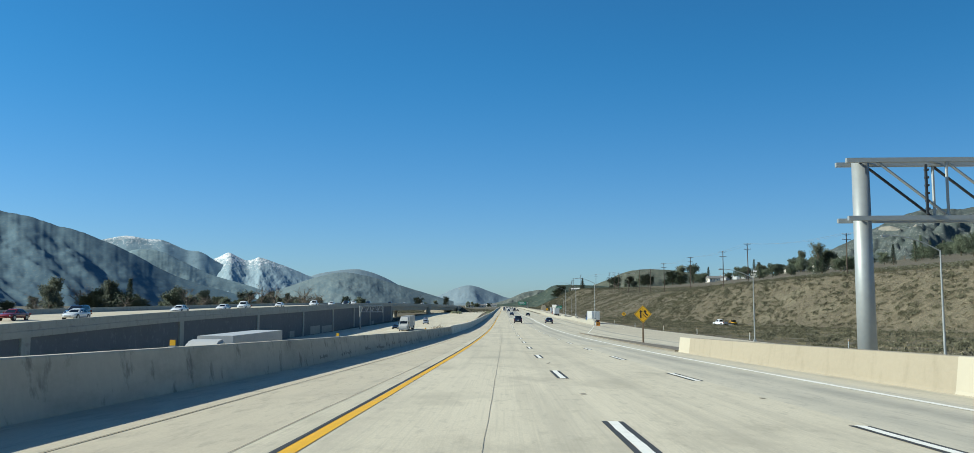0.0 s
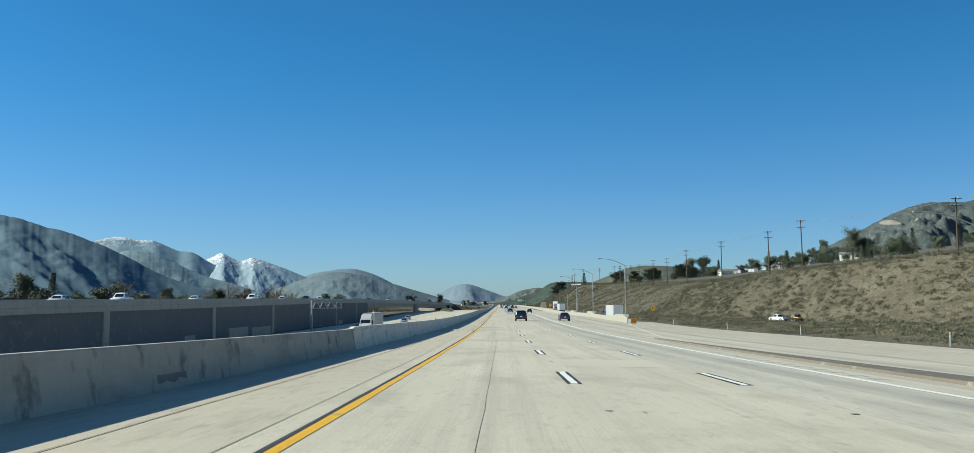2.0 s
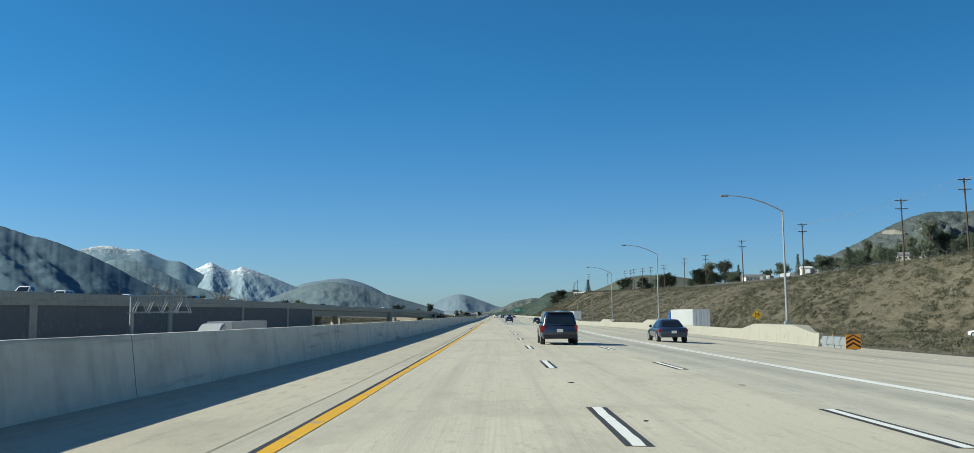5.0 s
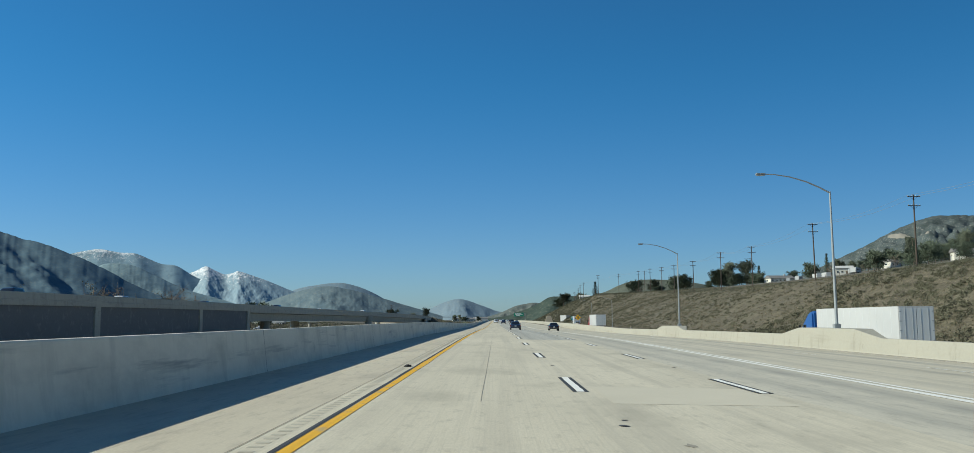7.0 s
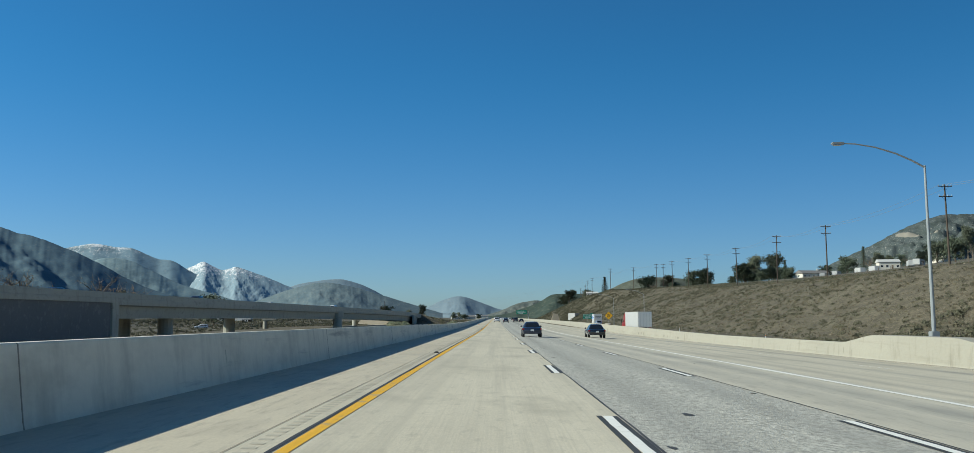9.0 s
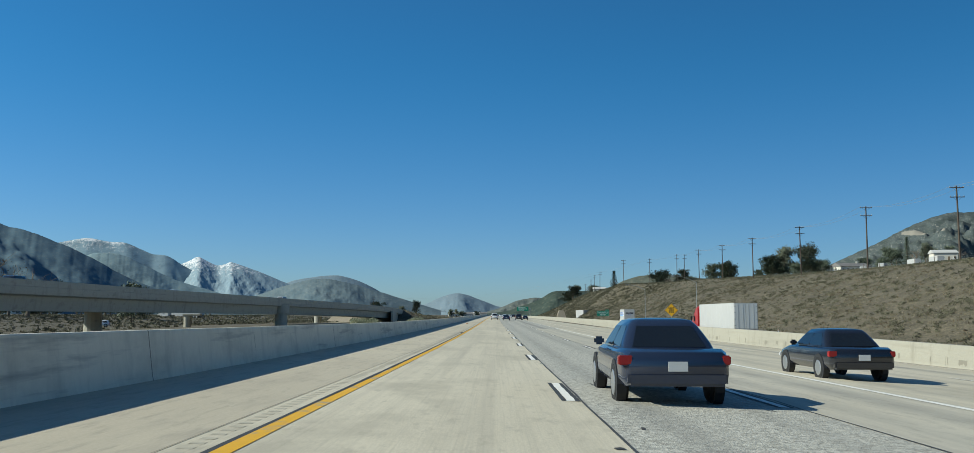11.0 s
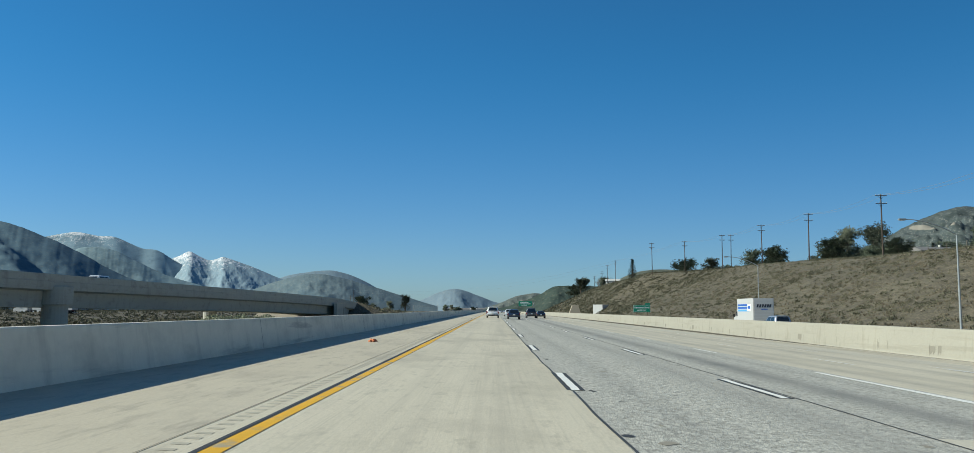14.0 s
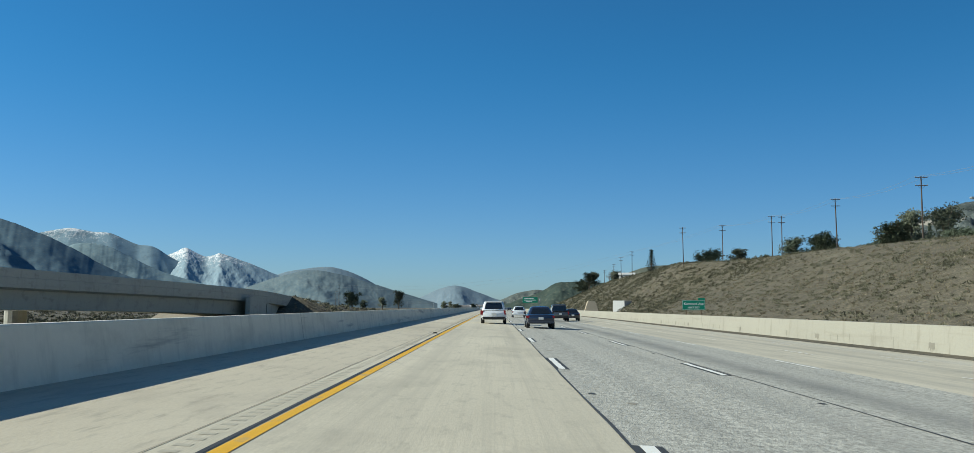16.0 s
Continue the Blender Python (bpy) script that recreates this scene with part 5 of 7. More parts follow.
# ---- overhead sign frame at the gore ----
def gore_gantry():
    ob = thing("sign_gantry", "grey steel sign gantry with an open truss", "gantry")
    part("post", tube([(0, 0, -1.5), (0, 0, 8.4)], [0.37, 0.32], 18), GALV, ob, "round grey steel post", smooth=True)
    part("cap", tube([(0, 0, 8.38), (0, 0, 8.44)], 0.36, 18), GALV, ob)
    n, bay = 7, 2.6
    for y in (-0.55, 0.55):
        for z in (6.05, 8.3):
            part("chord", boxes((-0.75, n * bay, y - 0.09, y + 0.09, z - 0.09, z + 0.09), bevel=0.01), GALV, ob)
        for k in range(n):
            x0, x1 = 0.45 + k * bay, 0.45 + (k + 1) * bay
            part("diagonal", tube([(x0, y, 8.22), (x1, y, 6.12)], 0.055, 6), DARK_STEEL if y > 0 else GALV, ob)
            part("upright", tube([(x1, y, 6.12), (x1, y, 8.22)], 0.06, 6), GALV, ob)
    for k in range(n + 1):
        for z in (6.05, 8.3):
            x = -0.45 + k * bay
            part("strut", tube([(x, -0.5, z), (x + (1.2 if k < n else 0), 0.5, z)], 0.04, 6), GALV, ob)
    for k in range(6):
        x = 2.2 + k * 2.6
        part("bracket", boxes((x - 0.04, x + 0.04, -0.74, -0.64, 6.2, 8.1), *[(x - 0.05, x + 0.09, -0.76, -0.62, 6.35 + 0.3 * q, 6.43 + 0.3 * q) for q in range(6)], bevel=0.006), DARK_STEEL, ob)
    return ob


gg = gore_gantry()
gg.matrix_basis = pose(14.0, 33.2, z_road(14, 33.2) - 0.1, 0, 0, -1)


def left_truss():
    """The back of a cantilevered sign frame beside the retaining wall."""
    ob = thing("cantilever_gantry", "pale steel sign frame seen from behind, by the wall", "gantry")
    part("post", tube([(0, 0, -1.2), (0, 0, 7.3)], 0.26, 14), GALV, ob)
    for y in (-0.5, 0.5):
        for z in (5.2, 7.2):
            part("chord", boxes((-0.4, 7.0, y - 0.08, y + 0.08, z - 0.09, z + 0.09), bevel=0.01), GALV, ob)
        for k in range(4):
            part("diagonal", tube([(0.2 + 1.68 * k, y, 5.25), (1.04 + 1.68 * k, y, 7.15), (1.88 + 1.68 * k, y, 5.25)], 0.05, 6), GALV, ob)
    for k in range(5):
        part("rib", boxes((0.3 + 1.6 * k, 0.42 + 1.6 * k, 0.54, 0.66, 5.0, 7.4)), GALV, ob)
    return ob


lt = left_truss()
lt.matrix_basis = pose(-44.2, 264.0, -3.05, 0, 0, 6)


def crash_cushion():
    ob = thing("crash_cushion", "grey crash cushion with an orange chevron board", "crash cushion")
    for k in range(4):
        part("bay", boxes((-0.35, 0.35, k * 1.15, k * 1.15 + 1.1, 0.05, 0.85), bevel=0.05), GALV, ob)
        part("rail", boxes((-0.41, -0.36, k * 1.15 - 0.05, k * 1.15 + 1.2, 0.3, 0.65), bevel=0.01), GALV, ob)
    board = part("board", boxes((-0.5, 0.5, -0.06, -0.02, 0.1, 1.05), bevel=0.01), SIGN_ORANGE, ob, "orange and black chevron board")
    for k in range(3):
        b = bmesh.new()
        z = 0.16 + 0.28 * k
        b.faces.new([b.verts.new((x, -0.064, zz)) for x, zz in ((-0.48, z), (0, z + 0.28), (0.48, z), (0.48, z + 0.13), (0, z + 0.41), (-0.48, z + 0.13))] if k < 2 else [b.verts.new((x, -0.064, zz)) for x, zz in ((-0.48, z), (0, z + 0.26), (0.48, z), (0.48, z + 0.1), (0, z + 0.33), (-0.48, z + 0.1))])
        part("chevron", b, SIGN_BLACK, board)
    return ob


cc = crash_cushion()
cc.matrix_basis = pose(23.6, 217.2, z_road(23.6, 217))


def overhead_sign():
    ob = thing("overhead_sign", "distant overhead green sign bridge", "gantry")
    part("post", tube([(13, 0, -2), (13, 0, 7.6)], 0.3, 10), GALV, ob)
    for y in (-0.6, 0.6):
        for z in (5.8, 7.6):
            part("chord", boxes((1.5, 13.4, y - 0.1, y + 0.1, z - 0.1, z + 0.1)), GALV, ob)
    p = part("panel", boxes((2, 11.5, -0.85, -0.78, 5.0, 8.6), bevel=0.03), SIGN_GREEN, ob, "green panel")
    for z, a, b_ in ((7.7, 3, 9), (6.7, 3, 10.5), (5.8, 4, 8)):
        part("legend_bar", boxes((a, b_, -0.875, -0.855, z - 0.2, z + 0.2)), SIGN_WHITE, p)
    return ob


og = overhead_sign()
og.matrix_basis = pose(16, 1080, z_road(16, 1080))


def far_truss():
    ob = thing("sign_bridge", "far pale steel truss sign bridge over the opposing lanes", "gantry")
    for x in (-17, 17):
        part("post", tube([(x, 0, -2), (x, 0, 8)], 0.3, 10), GALV, ob)
    for z in (6.2, 8.0):
        part("chord", boxes((-17.5, 17.5, -0.12, 0.12, z - 0.12, z + 0.12)), GALV, ob)
    for k in range(12):
        x = -16 + 2.7 * k
        part("diagonal", tube([(x, 0, 6.2), (x + 1.35, 0, 8.0), (x + 2.7, 0, 6.2)], 0.08, 5), GALV, ob)
    return ob


ft = far_truss()
ft.matrix_basis = pose(-66, 1300, hill_z(-66, 1300) + 0.1)
ft.scale = (0.7, 1, 1)


# delineator posts at the connector's edge
post = thing("delineator", "thin white roadside delineator post", "post", "delineators", m=pose(39.6, 100, hill_z(39.6, 100)))
part("blade", boxes((-0.05, 0.05, -0.02, 0.02, -0.2, 1.25), bevel=0.008), SIGN_WHITE, post)
part("reflector", boxes((-0.04, 0.04, -0.026, -0.021, 1.05, 1.2)), SIGN_ORANGE, post)
for y in (62, 140, 178, 215, 262, 310, 365, 420, 480, 560, 640):
    copy_thing(post, pose(39.6 if y > 60 else 41, y, hill_z(39.6, y), 0, random.uniform(-4, 4), 0))


# ---- vehicles ----
def ring_loft(rings, bm=None):
    bm = bm or bmesh.new()
    vr = [[bm.verts.new(p) for p in r] for r in rings]
    n = len(vr[0])
    for a, b in zip(vr, vr[1:]):
        for i in range(n):
            bm.faces.new((a[i], a[(i + 1) % n], b[(i + 1) % n], b[i]))
    bm.faces.new(vr[0][::-1])
    bm.faces.new(vr[-1])
    return bm


def wheel(parent, x, y, r, w, rim=None):
    b = tube([(x - w / 2, y, r), (x - w / 2 + 0.03, y, r), (x + w / 2 - 0.03, y, r), (x + w / 2, y, r)], [r * 0.92, r, r, r * 0.92], 18)
    t = part("wheel", b, RUBBER, parent, "black tyre")
    s = 1 if x > 0 else -1
    b = tube([(x + s * (w / 2 + 0.001), y, r), (x + s * (w / 2 + 0.012), y, r)], [r * 0.66, r * 0.6], 14)
    part("rim", b, rim or RIM, t)


KIND = {  # length, width, height, belt, roof rear, roof front, cowl, tail
    "suv": (4.75, 1.9, 1.72, 1.06, -0.44, 0.08, 0.24, -0.485),
    "sedan": (4.75, 1.84, 1.45, 0.93, -0.24, 0.06, 0.22, -0.37),
    "hatch": (4.3, 1.8, 1.5, 0.96, -0.40, 0.06, 0.25, -0.47),
    "pickup": (5.7, 2.0, 1.88, 1.12, -0.06, 0.12, 0.24, -0.09),
    "van": (5.6, 2.05, 2.1, 1.15, -0.47, 0.22, 0.34, -0.49),
}


def car(kind, colour, label, group):
    L, W, H, belt, rr, rf, cowl, tail = KIND[kind]
    paint = PAINT[colour]
    ob = thing("car" if kind in ("suv", "sedan", "hatch") else "pickup_truck" if kind == "pickup" else "van", label, "car" if kind not in ("pickup", "van") else kind, group)
    hw = W / 2
    sill, tailz = 0.3, belt * (0.97 if kind != "sedan" else 1.02)
    st = [(-0.5, 0.84, 0.48, tailz - 0.16), (-0.485, 0.93, 0.38, tailz - 0.05), (-0.44, 0.98, 0.32, tailz), (-0.25, 1.0, sill, belt), (0.0, 1.0, sill, belt), (0.2, 1.0, sill, belt), (0.28, 0.99, sill, belt - 0.03), (0.42, 0.95, 0.3, belt - 0.14), (0.48, 0.88, 0.33, belt - 0.24), (0.5, 0.74, 0.4, belt - 0.36)]
    rings = []
    for f, w, lo, hi in st:
        y, a = f * L, hw * w
        half = [(a * 0.9, lo), (a, lo + 0.14), (a * 1.0, lo + (hi - lo) * 0.62), (a * 0.965, hi - 0.06), (a * 0.88, hi)]
        rings.append([(x, y, z) for x, z in half] + [(-x, y, z) for x, z in half[::-1]])
    body = part("body", ring_loft(rings), paint, ob, "", smooth=True)
    body.data.set_sharp_from_angle(angle=radians(38))
    if kind == "pickup":
        part("bed", boxes((-hw * 0.84, hw * 0.84, -0.47 * L, -0.1 * L, belt - 0.03, belt + 0.012)), TRIM, body, "dark open bed")
    b0 = belt - 0.05
    rb, wb, tb = hw * (0.92 if kind != "sedan" else 0.88), hw * (0.76 if kind in ("suv", "van", "pickup") else 0.63), H

    def span(q):
        """Rear end, front end and half width of the cabin at a share of its height."""
        return (tail + (rr - tail) * q) * L, (cowl + (rf - cowl) * q) * L, rb + (wb - rb) * q**1.4

    def outline(q, z, inset=0.0):
        y0, y1, w = span(q)
        y0, y1, w = y0 + inset * 1.5, y1 - inset * 1.5, w - inset
        out = []
        for cx, cy, a0 in ((w, y1, 0), (-w, y1, 90), (-w, y0, 180), (w, y0, 270)):
            for a in (a0, a0 + 45, a0 + 90):
                k = 0.13
                out.append((cx - math.copysign(k, cx) + k * math.cos(radians(a)), cy - (k if cy == y1 else -k) + k * math.sin(radians(a)), z))
        return out

    def height(q):
        return b0 + (tb - 0.05 - b0) * q

    cab = part("cabin", ring_loft([outline(q, height(q)) for q in (0, 0.3, 0.6, 0.88)] + [outline(1.0, tb - 0.03, 0.03), outline(1.0, tb, 0.16), outline(1.0, tb + 0.015, 0.4)]), paint, ob, "cabin and roof", smooth=True)
    cab.data.set_sharp_from_angle(angle=radians(50))

    def pane(name, corners, out):
        b = bmesh.new()
        o = Vector(out)
        f = [b.verts.new(Vector(c) + o * 0.012) for c in corners]
        g = [b.verts.new(Vector(c) - o * 0.04) for c in corners]
        b.faces.new(f)
        for k in range(4):
            b.faces.new((f[k], g[k], g[(k + 1) % 4], f[(k + 1) % 4]))
        part(name, b, GLASS_DARK, cab, "dark tinted glass")

    lo, hi = 0.16, 0.84
    for q_end, nm in ((0, "rear_window"), (1, "windscreen")):
        (ya, wa), (yb, wb2) = [(span(q)[q_end], span(q)[2]) for q in (lo, hi)]
        pane(nm, ((-wa * 0.80, ya, height(lo)), (wa * 0.80, ya, height(lo)), (wb2 * 0.78, yb, height(hi)), (-wb2 * 0.78, yb, height(hi))), (0, -1 if q_end == 0 else 1, 0.35))
    cuts = (0.1, 0.5, 0.92) if kind != "pickup" else (0.16, 0.9)
    for sx in (-1, 1):
        for fa, fb in zip(cuts, cuts[1:]):
            pts = []
            for q, f in ((lo, fa + 0.02), (lo, fb - 0.02), (hi, fb - 0.02), (hi, fa + 0.02)):
                y0, y1, w = span(q)
                pts.append((sx * w, y0 + (y1 - y0) * f, height(q)))
            pane("side_window", pts, (sx, 0, 0.25))
    for sx in (-1, 1):
        zl = tailz - 0.18
        hgt = 0.34 if kind in ("suv", "van", "pickup") else 0.16
        part("tail_lamp", boxes((sx * hw * 0.93 - 0.12, sx * hw * 0.93 + 0.03 if sx > 0 else sx * hw * 0.93 + 0.12, -L * 0.497, -L * 0.465, zl - hgt / 2, zl + hgt / 2), bevel=0.02), LAMP_RED, body, "red tail lamp")
        part("headlamp", boxes((sx * hw * 0.72 - 0.18, sx * hw * 0.72 + 0.18, L * 0.462, L * 0.492, belt - 0.42, belt - 0.28), bevel=0.03), LAMP_CLEAR, body, "clear headlamp")
        part("mirror", boxes((sx * (hw + 0.02) - 0.1, sx * (hw + 0.02) + 0.1, cowl * L - 0.5, cowl * L - 0.36, belt + 0.0, belt + 0.16), bevel=0.04), paint, body)
        r = 0.34 if kind in ("sedan", "hatch") else 0.385
        for f in (-0.29, 0.31):
            part("wheel_arch", tube([(sx * (hw - 0.16), f * L, r), (sx * (hw + 0.006), f * L, r)], r + 0.07, 16), TRIM, body)
            wheel(ob, sx * (hw - 0.1), f * L, r, 0.23)
    part("rear_bumper", boxes((-hw * 0.9, hw * 0.9, -L * 0.505, -L * 0.46, 0.34, 0.58), bevel=0.05), TRIM if kind in ("suv", "pickup", "van") else paint, body, "rear bumper")
    part("number_plate", boxes((-0.16, 0.16, -L * 0.5 - 0.028, -L * 0.5 - 0.012, tailz - 0.36, tailz - 0.2)), PLATE, body, "plain pale plate")
    if kind in ("suv", "hatch", "van"):
        part("spoiler", boxes((-wb * 0.9, wb * 0.9, rr * L - 0.14, rr * L + 0.1, tb - 0.07, tb - 0.02), bevel=0.02), paint, cab)
        part("wiper", tube([(0, tail * L - 0.03, b0 + 0.1), (0.35, tail * L - 0.0, b0 + 0.2)], 0.012, 4), TRIM, cab)
    part("grille", boxes((-hw * 0.5, hw * 0.5, L * 0.485, L * 0.5, belt - 0.5, belt - 0.34), bevel=0.02), TRIM, body)
    return ob


def on_road(x, y, turn=0.0, z=None):
    z = z_road(x, y) if z is None else z
    return pose(x, y, z, 0, 0, turn)


def put(kind, colour, label, group, places, stock={}):
    for m in places:
        key = (kind, colour, label)
        if key not in stock:
            stock[key] = car(kind, colour, label, group)
            stock[key].matrix_basis = m
        else:
            copy_thing(stock[key], m)


TRAFFIC = "cars on the road ahead"
put("suv", "white", "white crossover car in the inner lane", TRAFFIC, [on_road(0.0, 598)])
put("sedan", "navy", "dark blue saloon car in the second lane", TRAFFIC, [on_road(3.1, 589)])
put("pickup", "grey", "dark grey pickup truck in the third lane", TRAFFIC, [on_road(7.4, 629)])
put("hatch", "white", "small white hatchback in the second lane", TRAFFIC, [on_road(3.3, 646), on_road(6.9, 760), on_road(3.3, 905)])
put("sedan", "black", "black saloon car in the outer lane", TRAFFIC, [on_road(9.9, 641), on_road(0.1, 700), on_road(7.0, 930)])
put("sedan", "navy", "dark blue saloon car in the merging lane", TRAFFIC, [on_road(11.2, 216.5)])
put("suv", "navy", "dark blue sport utility car in the second lane", TRAFFIC, [on_road(3.3, 206.5)])
put("sedan", "navy", "dark blue saloon car in the second lane", TRAFFIC, [on_road(3.3, 376)])
put("sedan", "black", "black saloon car in the fourth lane", TRAFFIC, [on_road(10.6, 386)])
put("suv", "black", "black sport utility car ahead", TRAFFIC, [on_road(0.0, 812), on_road(10.5, 860), on_road(3.4, 1040)])
put("sedan", "silver", "silver saloon car ahead", TRAFFIC, [on_road(6.9, 1010), on_road(0, 990), on_road(10.4, 1090), on_road(0.0, 1150), on_road(6.9, 1190)])


def ramp_pose(dx, y, turn=180.0):
    """A place on the raised ramp, that far in from the parapet."""
    a = math.degrees(math.atan((wall_x(y + 2) - wall_x(y - 2)) / 4))
    return pose(wall_x(y) - dx, y, parapet_z(y) - 0.86 + 0.0104 * dx, 0, 0, turn - a)


RAMP = "cars on the raised ramp"
put("sedan", "red", "dark red saloon car on the raised ramp", RAMP, [ramp_pose(14.5, 106)])
put("sedan", "white", "white saloon car on the raised ramp", RAMP, [ramp_pose(8.5, 110), ramp_pose(8.5, 173, 180), ramp_pose(12, 237), ramp_pose(8.5, 300), ramp_pose(12, 352), ramp_pose(8.5, 520)])
put("suv", "navy", "dark blue sport utility car on the raised ramp", RAMP, [ramp_pose(12.2, 118), ramp_pose(8.5, 333), ramp_pose(12, 420), ramp_pose(8.5, 470)])
put("pickup", "white", "white pickup truck on the raised ramp", RAMP, [ramp_pose(12, 201), ramp_pose(8.3, 268)])
put("sedan", "white", "white saloon car on the raised ramp", RAMP, [ramp_pose(8.5, 148)])
put("suv", "white", "white sport utility car on the raised ramp", RAMP, [ramp_pose(12, 285), ramp_pose(12, 375), ramp_pose(8.5, 580)])
LOWER = "cars on the lower carriageway"
put("sedan", "black", "black saloon car on the lower carriageway", LOWER, [pose(-33, 262, lz(262), 0, 0, 180)])
put("suv", "silver", "silver sport utility car on the lower carriageway", LOWER, [pose(-30, 330, lz(330), 0, 0, 180), pose(-36, 395, lz(395), 0, 0, 180)])
put("hatch", "white", "white hatchback on the far crossing road", LOWER, [pose(-92, 560, hill_z(-92, 560), 0, 0, 110)])


def lorry(cab_paint, label, group, trailer_len=16.1, far=False):
    """Tractor and box trailer, heading along +y, the trailer's tail at the origin."""
    ob = thing("lorry", label, "lorry", group)
    Lt, w = trailer_len, 1.3
    box = part("trailer_box", boxes((-w, w, 0, Lt, 1.15, 4.1), bevel=0.03), TRAILER_WHITE, ob, "white box trailer")
    for k in range(1, 13):
        y = Lt * k / 13
        for sx in (-1, 1):
            part("side_seam", boxes((sx * w - 0.006, sx * w + 0.006, y - 0.012, y + 0.012, 1.25, 4.0)), TRAILER_DOOR, box)
    for sx in (-1, 1):
        part("bottom_rail", boxes((sx * w - 0.02, sx * w + 0.02, 0.02, Lt - 0.02, 1.13, 1.27)), GALV, box)
        d = part("rear_door", boxes((0.02 if sx > 0 else -w + 0.06, w - 0.06 if sx > 0 else -0.02, -0.045, -0.002, 1.3, 3.98), bevel=0.01), TRAILER_DOOR, ob, "grey rear door")
        for x in (0.3, 0.85):
            part("lock_rod", tube([(sx * x, -0.05, 1.3), (sx * x, -0.05, 3.95)], 0.013, 6), GALV, d)
        for z in (1.6, 2.3, 3.0, 3.7):
            part("hinge", boxes((sx * (w - 0.1) - 0.09, sx * (w - 0.1) + 0.09, -0.054, -0.046, z, z + 0.06)), GALV, d)
        part("tail_lamp", boxes((sx * 0.95 - 0.2, sx * 0.95 + 0.2, -0.07, -0.02, 1.02, 1.13), bevel=0.01), LAMP_RED, ob, "red lamps")
        part("mud_flap", boxes((sx * 0.92 - 0.32, sx * 0.92 + 0.32, 0.5, 0.53, 0.25, 1.0)), TRIM, ob)
        part("side_skirt", boxes((sx * w - 0.02, sx * w + 0.02, 4.6, 11.0, 0.55, 1.14)), TRAILER_WHITE, ob)
        part("landing_leg", boxes((sx * 0.8 - 0.07, sx * 0.8 + 0.07, Lt - 3.1, Lt - 2.95, 0.3, 1.15)), DARK_STEEL, ob)
        for y in (1.6, 2.9):
            for x in (0.72, 1.05):
                wheel(ob, sx * x, y, 0.5, 0.27, TRAILER_WHITE)
        for y in (Lt - 0.4, Lt + 0.95):
            for x in (0.72, 1.05):
                wheel(ob, sx * x, y, 0.5, 0.27)
        wheel(ob, sx * 1.05, Lt + 5.35, 0.5, 0.28)
        part("fuel_tank", tube([(sx * 0.98, Lt + 2.1, 0.75), (sx * 0.98, Lt + 3.5, 0.75)], 0.32, 12), RIM, ob, "polished fuel tank")
    part("underride_bar", boxes((-1.1, 1.1, -0.02, 0.06, 0.45, 0.57)), GALV, ob)
    part("chassis", boxes((-0.45, 0.45, 0.4, Lt - 0.5, 0.85, 1.15), (-0.42, 0.42, Lt - 1.4, Lt + 6.0, 0.6, 0.95)), DARK_STEEL, ob)
    # tractor: sleeper, cab and bonnet in one shell
    y0 = Lt + 1.35
    prof = [(y0, 1.0), (y0, 3.75), (y0 + 0.25, 3.92), (y0 + 1.1, 3.8), (y0 + 2.0, 3.2), (y0 + 2.35, 2.75), (y0 + 3.05, 1.98), (y0 + 4.5, 1.62), (y0 + 4.85, 1.3), (y0 + 4.95, 0.55), (y0 + 4.3, 0.5), (y0 + 3.4, 1.0)]
    b = prism(prof, "x", -1.18, 1.18)
    bmesh.ops.bevel(b, geom=[e for e in b.edges if abs(abs(e.verts[0].co.x) - 1.18) < 1e-4 and abs(e.verts[0].co.x - e.verts[1].co.x) < 1e-4], offset=0.16, segments=2, affect="EDGES")
    shell = part("cab", b, cab_paint, ob, "cab with sleeper and roof fairing")
    b = bmesh.new()
    b.faces.new([b.verts.new(p) for p in ((-1.0, y0 + 2.40, 2.74), (1.0, y0 + 2.40, 2.74), (1.02, y0 + 3.03, 2.06), (-1.02, y0 + 3.03, 2.06))])
    part("windscreen", b, GLASS_DARK, shell, "dark windscreen")
    for sx in (-1, 1):
        part("side_window", boxes((sx * 1.185 - 0.01, sx * 1.185 + 0.01, y0 + 1.7, y0 + 2.5, 2.0, 2.65), bevel=0.008), GLASS_DARK, shell, "dark side window")
        part("mirror", boxes((sx * 1.42 - 0.1, sx * 1.42 + 0.1, y0 + 2.75, y0 + 2.85, 1.9, 2.6), bevel=0.03), TRIM, shell)
        part("headlamp", boxes((sx * 0.9 - 0.2, sx * 0.9 + 0.2, y0 + 4.62, y0 + 4.86, 0.95, 1.25), bevel=0.05), LAMP_CLEAR, shell, "clear headlamp")
        part("side_fairing", boxes((sx * 1.2 - 0.03, sx * 1.2 + 0.03, y0 + 0.02, y0 + 3.3, 0.45, 1.05), bevel=0.02), cab_paint, shell)
    part("bumper", boxes((-1.2, 1.2, y0 + 4.75, y0 + 5.05, 0.35, 0.8), bevel=0.08), RIM, shell, "bright bumper")
    return ob


